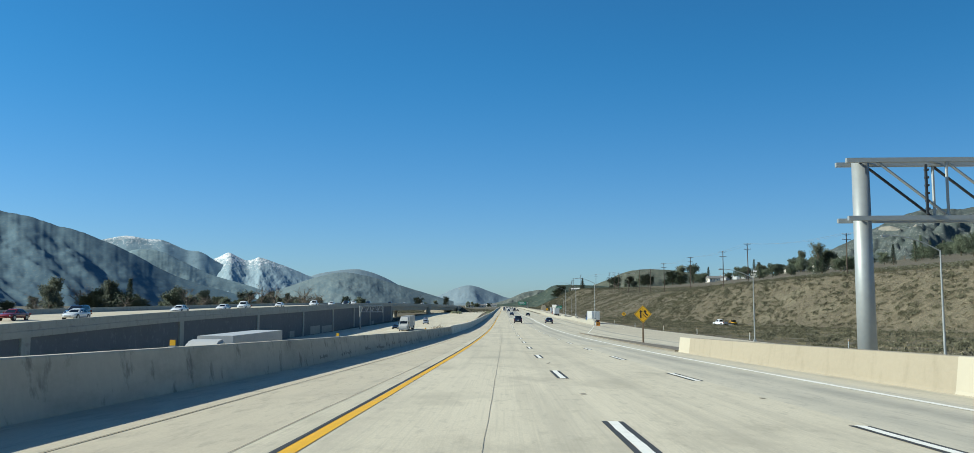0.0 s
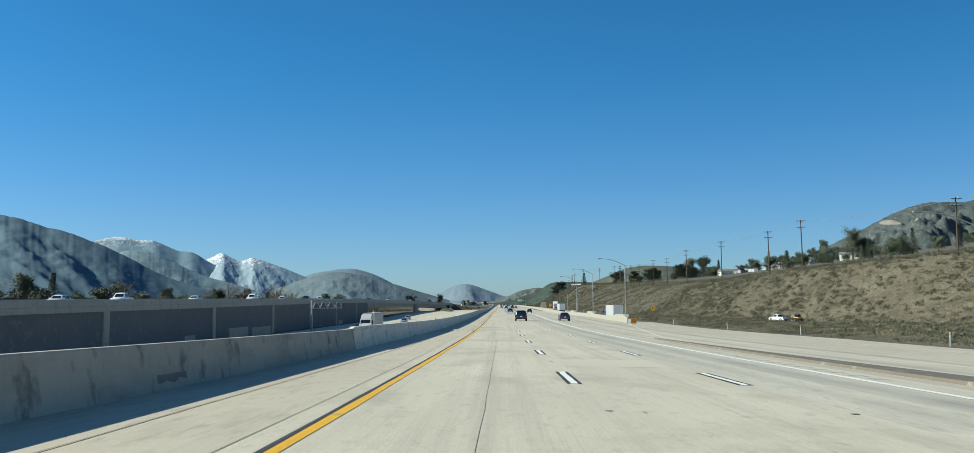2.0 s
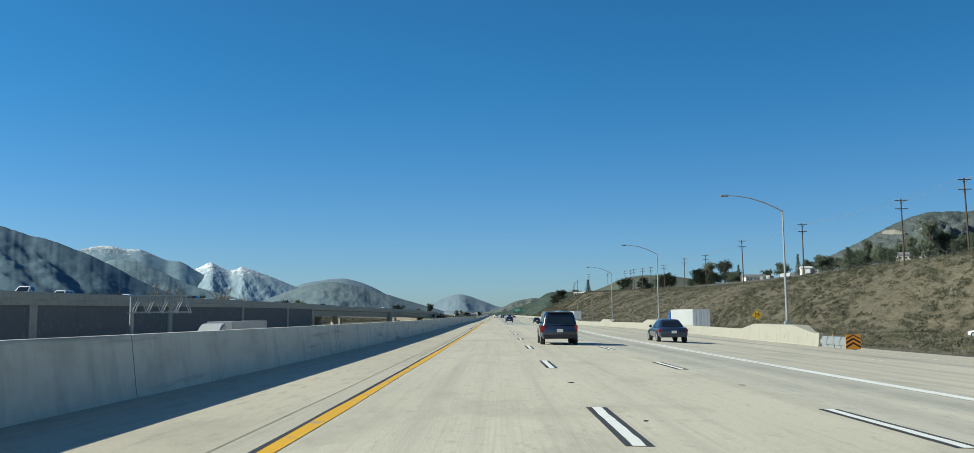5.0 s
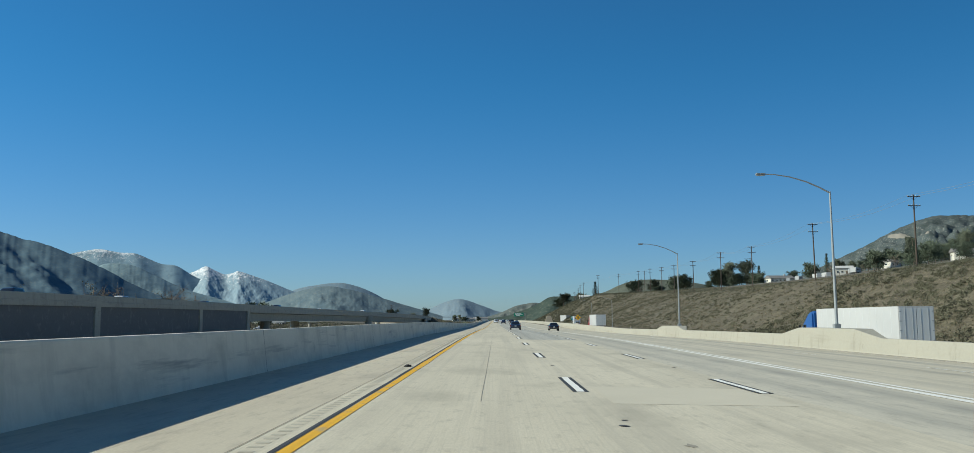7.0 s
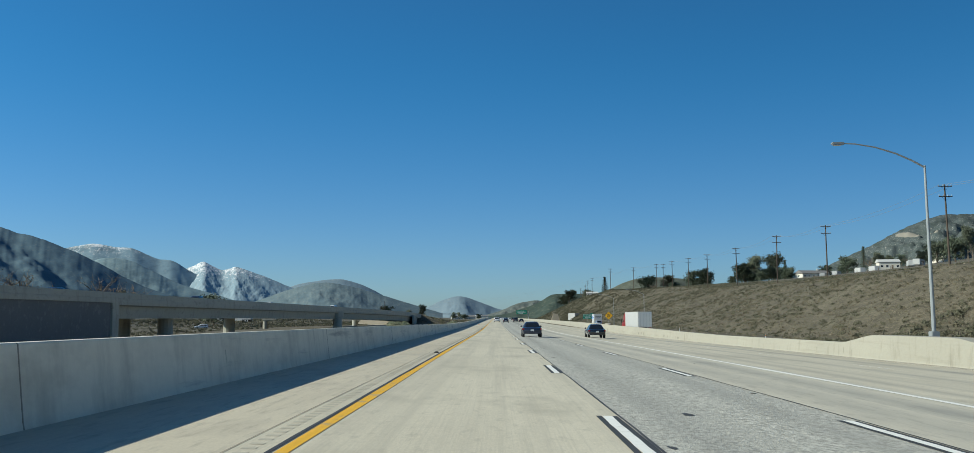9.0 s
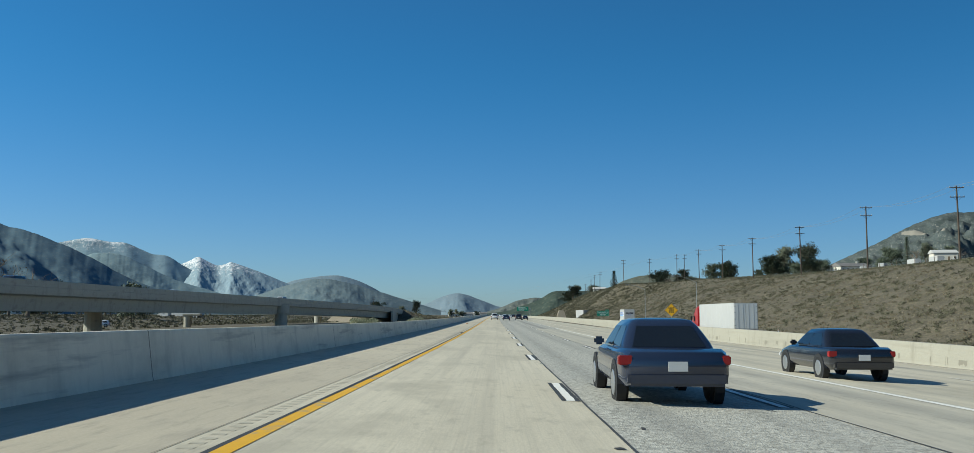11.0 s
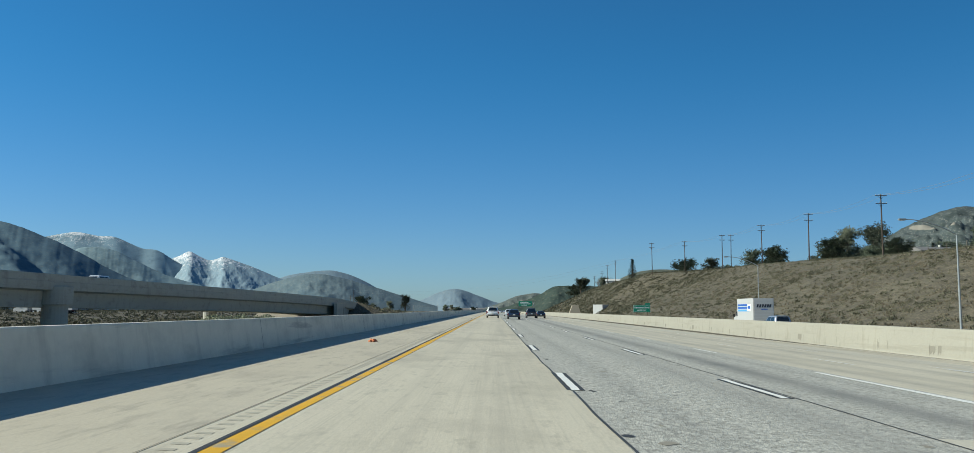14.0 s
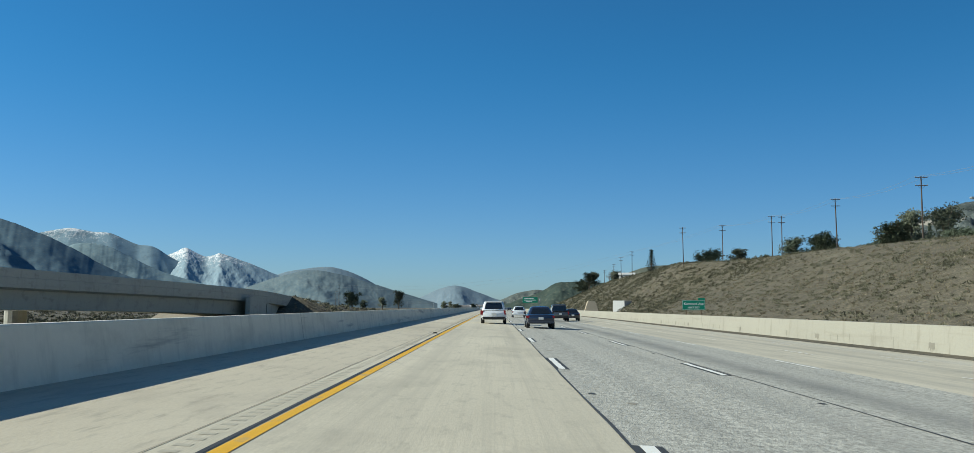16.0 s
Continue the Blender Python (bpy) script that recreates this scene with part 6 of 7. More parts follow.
TRUCKS = "lorries in the traffic"
t1 = lorry(CAB_BLUE, "white box lorry with a blue sleeper cab", TRUCKS)
t1.matrix_basis = pose(30.6, 288.6, z_road(30.6, 290) - 0.05, 0, 0, 0)
t2 = lorry(CAB_RED, "white box lorry with a red sleeper cab", TRUCKS)
t2.matrix_basis = pose(27.8, 454.5, z_road(27.8, 460) - 0.05, 0, 0, 0)
t3 = lorry(TRAILER_WHITE, "all-white box lorry with a grey rear door", TRUCKS, 13.5)
t3.matrix_basis = pose(-28.5, 262, lz(240), 0, 0, 180)
t4 = lorry(TRAILER_WHITE, "all-white box lorry with a pale cab", TRUCKS, 12.5)
t4.matrix_basis = pose(-116, 700, hill_z(-116, 700) + 0.1, 0, 0, 80)
copy_thing(t3, pose(-20.5, 74, lz(62), 0, 0, 180))


def box_truck(label):
    ob = thing("box_truck", label, "lorry", TRUCKS)
    w, L = 1.22, 6.6
    box = part("cargo_box", boxes((-w, w, 0, L, 1.0, 3.75), bevel=0.04), TRAILER_WHITE, ob, "white cargo box")
    blue = plain("blue livery band", (0.02, 0.11, 0.45), 0.4)
    sky_blue = plain("pale blue livery band", (0.09, 0.35, 0.68), 0.4)
    dark = plain("dark livery lettering", (0.03, 0.035, 0.05), 0.4)
    for z, m in ((2.95, blue), (2.62, blue), (2.3, sky_blue)):
        part("livery_band", boxes((-w - 0.006, -w + 0.01, 1.7, L - 0.3, z - 0.1, z + 0.12)), m, box)
    part("livery_plate", boxes((-w - 0.012, -w + 0.01, 0.9, 2.3, 2.25, 3.05)), SIGN_WHITE, box)
    part("livery_block", boxes((-w - 0.018, -w + 0.01, 1.1, 2.1, 2.5, 2.85)), blue, box)
    door = part("roller_door", boxes((-w + 0.1, w - 0.1, -0.03, -0.002, 1.15, 3.6)), TRAILER_WHITE, ob, "white roller door")
    for k in range(1, 7):
        part("door_joint", boxes((-w + 0.1, w - 0.1, -0.034, -0.03, 1.15 + 0.35 * k, 1.165 + 0.35 * k)), TRAILER_DOOR, door)
    for k, x in enumerate((-0.85, -0.55, -0.25, 0.05, 0.35, 0.62)):
        b = prism([(x, 2.68), (x + 0.2, 2.68), (x + 0.29, 3.04), (x + 0.09, 3.04)], "y", -0.04, -0.031)
        part("lettering_bar", b, dark, door)
    part("lettering_bar", boxes((-0.35, 0.45, -0.04, -0.031, 2.42, 2.52)), blue, door)
    part("step_bumper", boxes((-1.15, 1.15, -0.3, 0.0, 0.5, 0.72), bevel=0.02), DARK_STEEL, ob)
    part("chassis", boxes((-0.45, 0.45, 0, L + 1.2, 0.6, 0.98)), DARK_STEEL, ob)
    cab = prism([(L + 0.1, 0.55), (L + 0.1, 2.35), (L + 0.5, 2.5), (L + 0.95, 2.42), (L + 1.5, 1.65), (L + 2.3, 1.45), (L + 2.45, 1.0), (L + 2.45, 0.5)], "x", -1.0, 1.0)
    cb = part("cab", cab, TRAILER_WHITE, ob, "white cab")
    for sx in (-1, 1):
        part("side_window", boxes((sx * 1.003 - 0.006, sx * 1.003 + 0.006, L + 0.45, L + 1.25, 1.6, 2.2)), GLASS_DARK, cb)
        part("mirror", boxes((sx * 1.25 - 0.1, sx * 1.25 + 0.1, L + 1.35, L + 1.43, 1.5, 1.9), bevel=0.02), TRIM, cb)
        part("tail_lamp", boxes((sx * 1.0 - 0.1, sx * 1.0 + 0.1, -0.05, -0.01, 0.85, 1.0)), LAMP_RED, ob)
        wheel(ob, sx * 0.95, L + 1.55, 0.42, 0.25)
        for x in (0.72, 1.0):
            wheel(ob, sx * x, 1.7, 0.42, 0.24)
    return ob


bt = box_truck("white rental box truck with blue bands")
bt.matrix_basis = pose(31.7, 562.5, z_road(31.7, 566) - 0.02, 0, 0, 0)
put("suv", "silver", "silver-blue boxy sport utility car behind the box truck", TRAFFIC, [on_road(31.0, 556.0)])
store = thing("storage_container", "white box container with a grey end at the slope's foot", "container", m=pose(54, 893, z_road(36, 893) - 0.2, 0, 0, -45))
part("box", boxes((-3.0, 3.0, -3.0, 3.0, 0, 5.6), bevel=0.05), TRAILER_WHITE, store, "white steel box")
for sx in (-1, 1):
    part("end_door", boxes((2.96, 3.03, 0.03 if sx > 0 else -2.8, 2.8 if sx > 0 else -0.03, 0.2, 5.3), bevel=0.01), TRAILER_DOOR, store, "grey end door")
for k in range(1, 6):
    part("side_rib", boxes((-3 + k - 0.03, -3 + k + 0.03, -3.04, -2.98, 0.1, 5.5)), TRAILER_WHITE, store)
put("pickup", "white", "white pickup truck on the dirt track", "vehicles on the dirt track", [pose(71.0, 285, hill_z(71, 285) + 0.03, 0, 0, 24)])


# ---- yellow plant on a trailer behind the pickup ----
def plant_trailer():
    ob = thing("equipment_trailer", "yellow machine on a dark low trailer beside the dirt track", "trailer", "vehicles on the dirt track")
    bed = part("bed", boxes((-1.0, 1.0, -2.2, 2.2, 0.5, 0.62), bevel=0.02), DARK_STEEL, ob, "dark trailer bed")
    part("drawbar", tube([(-0.6, 2.2, 0.55), (0, 3.4, 0.5), (0.6, 2.2, 0.55)], 0.05, 6), DARK_STEEL, bed)
    for sx in (-1, 1):
        wheel(ob, sx * 1.08, -0.6, 0.36, 0.22)
        wheel(ob, sx * 1.08, 0.3, 0.36, 0.22)
    hull = part("machine_body", boxes((-0.6, 0.6, -1.3, 0.1, 0.75, 1.2), (-0.55, 0.55, 0.1, 0.8, 0.75, 1.0), bevel=0.06), SIGN_YELLOW, ob, "yellow machine body")
    part("cab", boxes((-0.5, 0.5, -1.0, 0.1, 1.2, 1.85), bevel=0.05), GLASS_DARK, hull, "dark cab")
    part("roof", boxes((-0.56, 0.56, -1.08, 0.16, 1.85, 1.92), bevel=0.02), DARK_STEEL, hull)
    part("boom", tube([(0, 0.4, 1.0), (0, 1.3, 1.7), (0, 2.0, 1.0)], [0.09, 0.08, 0.06], 6), SIGN_YELLOW, ob, "yellow boom")
    for sx in (-1, 1):
        part("crawler", boxes((sx * 0.65 - 0.17, sx * 0.65 + 0.17, -1.5, 1.2, 0.62, 0.98), bevel=0.12), RUBBER, ob)
    return ob


pt = plant_trailer()
pt.matrix_basis = pose(73.6, 279.5, hill_z(73.6, 279.5) + 0.02, 0, 0, 24)


# ---- litter on the shoulder ----
def litter(name, label, x, y, sx, sy, sz, material, seed):
    b = bmesh.new()
    bmesh.ops.create_icosphere(b, subdivisions=3, radius=1)
    for v in b.verts:
        n = noise.fractal(v.co * 1.6 + Vector((seed, 0, 0)), 0.8, 2.2, 4)
        v.co = Vector((v.co.x * sx, v.co.y * sy, max(v.co.z, -0.35) * sz)) * (1 + 0.4 * n)
    z = min(v.co.z for v in b.verts)
    ob = bm_object(name, b, material)
    ob.matrix_basis = Matrix.Translation((x, y, z_road(x, y) - z))
    return tagged(ob, label, "litter")


litter("plastic_bag", "crumpled orange plastic bag on the shoulder", -4.15, 492.2, 0.14, 0.18, 0.08, BAG, 2.0)
litter("plastic_sheet", "crumpled white plastic sheet on the shoulder", -4.2, 141.8, 0.24, 0.22, 0.06, plain("white plastic sheet", (0.7, 0.7, 0.7), 0.5), 5.0)
for k, (x, y) in enumerate(((-2.5, 139.5), (-2.6, 250), (-2.55, 327.5), (-2.5, 430), (-2.6, 569))):
    litter("tyre_scrap", "black scrap of tyre tread by the yellow line", x, y, 0.09, 0.15, 0.04, RUBBER, 3.0 + k)


# yellow reflector panels on the median barrier
mk = thing("barrier_reflector", "small yellow reflector panel on the median barrier", "reflector", "barrier reflectors")
part("panel", boxes((-0.055, 0.055, -0.012, 0.012, 0.03, 0.14), bevel=0.004), SIGN_YELLOW, mk)
part("foot", boxes((-0.06, 0.06, -0.05, 0.05, 0.0, 0.03)), GALV, mk)
for k, y in enumerate((16.0, 32.4, 68.5, 142.8)):
    m = pose(left_edge(y) - 0.24, y, median_profile(y)[4][1])
    if k == 0:
        mk.matrix_basis = m
    else:
        copy_thing(mk, m)


def crest_fence():
    """A wire fence on thin pale posts along the crest."""
    ob = thing("crest_fence", "thin wire fence on pale posts along the crest", "fence")
    for strand in (0.5, 0.9, 1.25):
        pts = []
        for k in range(0, 62):
            y = 150 + 8.0 * k
            x = fence_x(y)
            pts.append((x, y, hill_z(x, y) + strand))
        part("wire", tube(pts, 0.006, 4), GALV, ob)
    post_mesh = None
    for k in range(0, 62):
        y = 150 + 8.0 * k
        x = fence_x(y)
        if post_mesh is None:
            p = part("post", boxes((-0.05, 0.05, -0.05, 0.05, -0.3, 1.45), bevel=0.01), LIMB_BARE, ob)
            post_mesh = p.data
            p.matrix_basis = pose(x, y, hill_z(x, y))
        else:
            piece("post", post_mesh, ob, pose(x, y, hill_z(x, y), 2 * math.sin(k), 2 * math.cos(k * 1.3)))
    return ob


def fence_x(y):
    return glide(((150, 117), (200, 109), (300, 93), (400, 87), (460, 83), (520, 88), (610, 87), (700, 93)), y) + 1.0


crest_fence()


# ---- houses on the rise behind the crest ----
def house(w, d, h, roof, label, chimney=False):
    ob = thing("house", label, "house", "houses on the rise")
    wall = part("wall", boxes((-w / 2, w / 2, -d / 2, d / 2, -2, h)), STUCCO, ob, "pale stucco walls")
    b = prism([(-d / 2 - 0.5, h), (0, h + d * 0.22), (d / 2 + 0.5, h), (d / 2 + 0.5, h - 0.2), (-d / 2 - 0.5, h - 0.2)], "x", -w / 2 - 0.5, w / 2 + 0.5)
    rf = part("roof", b, roof, ob, "low gabled roof")
    n = max(int(w / 3), 2)
    for k in range(n):
        x = -w / 2 + (k + 0.5) * w / n
        if k == n // 2:
            part("door", boxes((x - 0.5, x + 0.5, -d / 2 - 0.05, -d / 2 + 0.02, 0, 2.1)), POST_WOOD, ob, "brown door")
        else:
            wi = part("window", boxes((x - 0.75, x + 0.75, -d / 2 - 0.06, -d / 2 + 0.02, 0.9, 2.2), bevel=0.02), SIGN_WHITE, ob, "white-framed window")
            part("pane", boxes((x - 0.65, x + 0.65, -d / 2 - 0.07, -d / 2 - 0.061, 1.0, 2.1)), GLASS_DARK, wi)
    wi = part("window", boxes((-w / 2 - 0.06, -w / 2 + 0.02, -0.9, 0.9, 0.9, 2.2), bevel=0.02), SIGN_WHITE, ob, "white-framed window")
    part("pane", boxes((-w / 2 - 0.07, -w / 2 - 0.061, -0.8, 0.8, 1.0, 2.1)), GLASS_DARK, wi)
    if chimney:
        part("chimney", boxes((w * 0.2, w * 0.2 + 0.9, -0.4, 0.5, h, h + d * 0.22 + 1.0), bevel=0.03), STUCCO, rf)
    return ob


for x, y, w, d, h, roof, ch, turn, lab in (
        (219, 891, 20, 10, 3.4, ROOF_GREY, True, 12, "pale stucco bungalow with a grey roof and chimney"),
        (241, 823, 12, 8, 4.2, ROOF_TAN, False, -10, "small cream house with a pale roof"),
        (273, 813, 17, 9, 3.2, ROOF_GREY, False, 20, "long low white house among trees"),
        (240, 930, 14, 8, 3.0, ROOF_TAN, False, 5, "small pale house behind the poles"),
        (95, 1148, 11, 7, 3.0, ROOF_TAN, False, -8, "small white house on the hill's crest"),
        (-52, 1930, 22, 12, 4.5, ROOF_GREY, False, 4, "long white building far down the valley"),
        (-38, 1990, 16, 12, 5.0, ROOF_TAN, False, -6, "white building far down the valley"),
        (-74, 1960, 26, 12, 5.0, ROOF_GREY, False, 8, "low pale building far down the valley"),
        (-24, 2050, 14, 12, 5.5, ROOF_GREY, False, 0, "pale building far down the valley"),
        (255, 690, 16, 9, 3.4, ROOF_GREY, False, -14, "pale house with a dark roof")):
    hs = house(w, d, h, roof, lab, ch)
    hs.matrix_basis = pose(x, y, hill_z(x, y) + 0.3, 0, 0, turn)
for k, (x, y) in enumerate(((196, 700), (205, 760), (214, 800), (222, 880), (216, 840), (190, 680))):
    b = boxes((-4.5, 4.5, -1.5, 1.5, 0.4, 3.0), bevel=0.15)
    ob = thing("caravan", "white parked caravan near the crest", "caravan", "caravans near the crest", m=pose(x, y, hill_z(x, y), 0, 0, 70 + 20 * math.sin(k)))
    part("body", b, TRAILER_WHITE, ob)
    for wx in (-2, 0, 2):
        part("window", boxes((wx - 0.5, wx + 0.5, -1.53, -1.49, 1.5, 2.2)), GLASS_DARK, ob)
    for wx in (-0.6, 0.6):
        part("wheel", tube([(wx, -1.45, 0.35), (wx, -1.2, 0.35)], 0.35, 10), RUBBER, ob)


# ---- trees ----
def leaf_quads(rng, centres, per, size, flat=1.0):
    verts, faces = [], []
    for c, r in centres:
        for _ in range(int(per * (r / 1.5) ** 1.5) + 10):
            d = Vector((rng.gauss(0, 1), rng.gauss(0, 1), rng.gauss(0, 0.8))).normalized() * r * rng.uniform(0.3, 1.25)
            p = c + Vector((d.x, d.y, d.z * flat))
            u = Vector((rng.gauss(0, 1), rng.gauss(0, 1), rng.gauss(0, 1))).normalized()
            v = u.orthogonal().normalized()
            s = size * rng.uniform(0.6, 1.3)
            k = len(verts)
            verts += [p - u * s, p + v * s * 0.55, p + u * s, p - v * s * 0.55]
            faces.append((k, k + 1, k + 2, k + 3))
    return verts, faces


def tree(seed, height, spread, kind):
    rng = random.Random(seed)
    names = {"broad": ("tree", "dark green broadleaf tree with an open crown"), "gum": ("tree", "tall grey-green gum tree with clumped crown"), "conifer": ("conifer", "tall narrow dark conifer"), "bare": ("bare_tree", "bare winter tree with pale branches")}
    nm, lab = names[kind]
    ob = thing(nm, lab, "tree")
    tr = bmesh.new()
    lean = Vector((rng.uniform(-0.08, 0.08), rng.uniform(-0.08, 0.08), 1))
    top = lean * height * (0.75 if kind != "conifer" else 0.97)
    tube([(0, 0, -0.6), lean * height * 0.3, top], [height * 0.035, height * 0.024, height * 0.008], 8, tr)
    centres = []
    if kind == "conifer":
        n = 15
        for k in range(n):
            z = height * (0.12 + 0.86 * k / n)
            r = spread * 0.5 * (1 - k / n) + 0.25
            for a in range(5):
                an = a * 1.257 + k * 0.7 + rng.uniform(-0.3, 0.3)
                q = rng.uniform(0.7, 1.1)
                end = Vector((math.cos(an) * r * q, math.sin(an) * r * q, z - 0.12 * r))
                tube([(0, 0, z), end], [0.05, 0.02], 4, tr)
                centres += [(end * 1.0, max(0.45, r * 0.34)), (Vector((end.x * 0.5, end.y * 0.5, z)), max(0.45, r * 0.34))]
    else:
        limbs = 14
        for k in range(limbs):
            an = k * 2.4 + rng.uniform(-0.4, 0.4)
            z0 = height * rng.uniform(0.14, 0.55)
            rad = spread * 0.5 * rng.uniform(0.45, 1.0)
            z1 = min(z0 + height * rng.uniform(0.08, 0.40), height * 0.92)
            if kind == "gum":
                rad *= 0.8
            s, e = lean * z0, Vector((math.cos(an) * rad, math.sin(an) * rad, z1))
            mid = (s + e) / 2 + Vector((0, 0, height * 0.04))
            tube([s, mid, e], [height * 0.014, height * 0.009, height * 0.004], 5, tr)
            if kind == "bare":
                for _ in range(9):
                    b0 = mid.lerp(e, rng.random())
                    tip = b0 + Vector((rng.gauss(0, 1), rng.gauss(0, 1), abs(rng.gauss(0.6, 0.7)))) * height * 0.1
                    tube([b0, (b0 + tip) / 2 + Vector((0, 0, 0.1)), tip], [height * 0.004, height * 0.003, height * 0.0015], 4, tr)
            else:
                centres.append((e, spread * rng.uniform(0.11, 0.2)))
                centres.append((s.lerp(e, 0.45) + Vector((0, 0, height * rng.uniform(0.0, 0.14))), spread * rng.uniform(0.14, 0.2)))
                centres.append((mid.lerp(e, 0.6) + Vector((rng.uniform(-1, 1), rng.uniform(-1, 1), rng.uniform(0, 0.8))) * spread * 0.08, spread * rng.uniform(0.1, 0.17)))
        if kind != "bare":
            for k in range(7):
                centres.append((Vector((math.cos(k * 0.9 + seed) * spread * 0.3, math.sin(k * 0.9 + seed) * spread * 0.3, height * rng.uniform(0.2, 0.4))), spread * rng.uniform(0.12, 0.2)))
            for _ in range(8):
                centres.append((top + Vector((rng.uniform(-1, 1), rng.uniform(-1, 1), rng.uniform(-0.6, 0.7))) * spread * 0.2, spread * rng.uniform(0.1, 0.18)))
    part("trunk", tr, BARK if kind != "bare" else LIMB_BARE, ob, "trunk and limbs")
    if kind != "bare":
        v, f = leaf_quads(rng, centres, 52 if kind != "conifer" else 24, 0.33 if kind != "conifer" else 0.2)
        cr = mesh_object("crown", v, f, {"broad": LEAVES, "gum": LEAVES_GREY, "conifer": NEEDLES}[kind])
        cr.parent = ob
        tagged(cr, "leafy crown")
    else:
        v, f = leaf_quads(rng, [(Vector((rng.uniform(-1, 1) * spread * 0.4, rng.uniform(-1, 1) * spread * 0.4, height * rng.uniform(0.5, 0.9))), spread * 0.12) for _ in range(7)], 8, 0.16)
        cr = mesh_object("twig_spray", v, f, SCRUB_DRY)
        cr.parent = ob
        tagged(cr, "thin dry twig spray", kind="stuff")
    return ob


STOCK = {}


def plant(kind, variant, x, y, scale, z=None, group=""):
    key = (kind, variant)
    m = Matrix.Translation((x, y, (hill_z(x, y) if z is None else z) - 0.1)) @ Matrix.Rotation((x * 1.3 + y * 0.7) % 6.28, 4, "Z")
    if key not in STOCK:
        dims = {"broad": (9.5, 9.0), "gum": (14, 9.5), "conifer": (12, 4.2), "bare": (9, 8)}[kind]
        ob = tree(17 * variant + len(kind), dims[0], dims[1], kind)
        ob.matrix_basis = m
        STOCK[key] = ob
    else:
        ob = copy_thing(STOCK[key], m)
    ob.scale = (scale * (1 + 0.2 * math.sin(x * 3.1)), scale, scale * (1 + 0.22 * math.sin(y * 2.3)))
    if group:
        ob["group"] = group
    return ob


def build_trees():
    rng = random.Random(5)
    grp = "trees on the rise"
    for x, y, k, v, s in ((188, 918, "gum", 0, 1.6), (178, 912, "broad", 0, 1.95), (199, 908, "gum", 2, 1.5), (183, 926, "broad", 1, 1.8), (156.5, 943, "broad", 1, 1.2), (159, 1092, "gum", 1, 1.6), (166, 1100, "broad", 2, 1.6), (140, 1090, "broad", 2, 1.9), (128, 1000, "bare", 1, 0.6), (96, 1056, "conifer", 0, 1.4), (84, 1294, "gum", 0, 1.55), (89, 1300, "gum", 2, 1.35), (80, 1310, "broad", 1, 1.5), (100, 1232, "broad", 2, 1.25), (97, 1226, "gum", 1, 0.85), (92.5, 1222, "bare", 0, 0.9), (-62, 1890, "broad", 0, 1.2), (-70, 1900, "gum", 1, 1.0), (-58, 1925, "broad", 2, 1.1), (-79, 1880, "broad", 1, 1.2), (-34, 1960, "broad", 0, 1.0), (135, 960, "broad", 0, 0.5), (128, 985, "bare", 2, 0.7)):
        plant(k, v, x, y, s, group=grp)
    for k in range(110):
        y = rng.uniform(330, 1000)
        x = rng.uniform(175, 330) - 0.02 * y
        if any(y < hy + 10 and abs(x / (y - 230) - hx / (hy - 230)) < 0.022 for hx, hy in ((219, 891), (241, 823), (205, 760), (222, 880))):
            continue
        kd = rng.choice(("broad", "broad", "gum", "broad", "conifer", "bare"))
        plant(kd, rng.randrange(3), x, y, rng.uniform(0.7, 1.35) * (0.65 if y < 560 else 1.0), group=grp)
    for k in range(34):  # a belt of conifers and oaks behind the near crest
        y = rng.uniform(250, 520)
        plant(rng.choice(("broad", "conifer", "broad")), rng.randrange(3), rng.uniform(165, 260), y, rng.uniform(0.6, 1.05), group=grp)
    grp = "trees beyond the ramp"
    for k in range(46):
        y = rng.uniform(330, 1150)
        x = -rng.uniform(150, 200) - 0.14 * y * rng.uniform(0.3, 1)
        plant(rng.choice(("broad", "gum", "broad", "bare")), rng.randrange(3), x, y, rng.uniform(0.8, 1.4), group=grp)
    for k in range(70):  # a belt of trees along the valley road
        y = rng.uniform(300, 900)
        plant(rng.choice(("broad", "gum", "broad", "broad", "bare")), rng.randrange(3), -rng.uniform(130, 205) - 0.05 * y, y, rng.uniform(0.75, 1.15), group=grp)
    for x, y, s in ((-12.5, 163.5, 0.44), (-13.2, 166, 0.4), (-12.6, 168.5, 0.4), (-13.5, 171, 0.36)):
        plant("bare", 1, x, y, s, z=-2.3, group="bare shrubs behind the median")
    for x, y, v, s in ((-150, 560, 0, 1.5), (-146, 578, 1, 1.3), (-160, 566, 2, 1.4), (-138, 590, 0, 1.6), (-131, 600, 1, 1.5), (-142, 610, 2, 1.2)):
        plant("bare", v, x, y, s * 1.25, group=grp)
    for x, y, kd, v, s in ((-133, 1337, "broad", 0, 1.5), (-124, 1345, "broad", 1, 0.8), (-108, 1360, "gum", 1, 1.15), (-91, 1350, "gum", 0, 1.3), (-100, 596, "broad", 2, 1.1), (-168, 383, "conifer", 1, 1.15), (-160, 330, "broad", 0, 1.1), (-150, 405, "bare", 0, 1.2), (-140, 470, "bare", 1, 1.3), (-125, 560, "bare", 2, 1.2), (-118, 640, "broad", 1, 1.0)):
        plant(kd, v, x, y, s, group=grp)


build_trees()
pylon = copy_thing(tall, pose(-111, 1145, 0, 0, 0, 5))
pylon.scale.z = 1.3
copy_thing(tall, pose(-116, 1160, 0, 0, 0, -4))


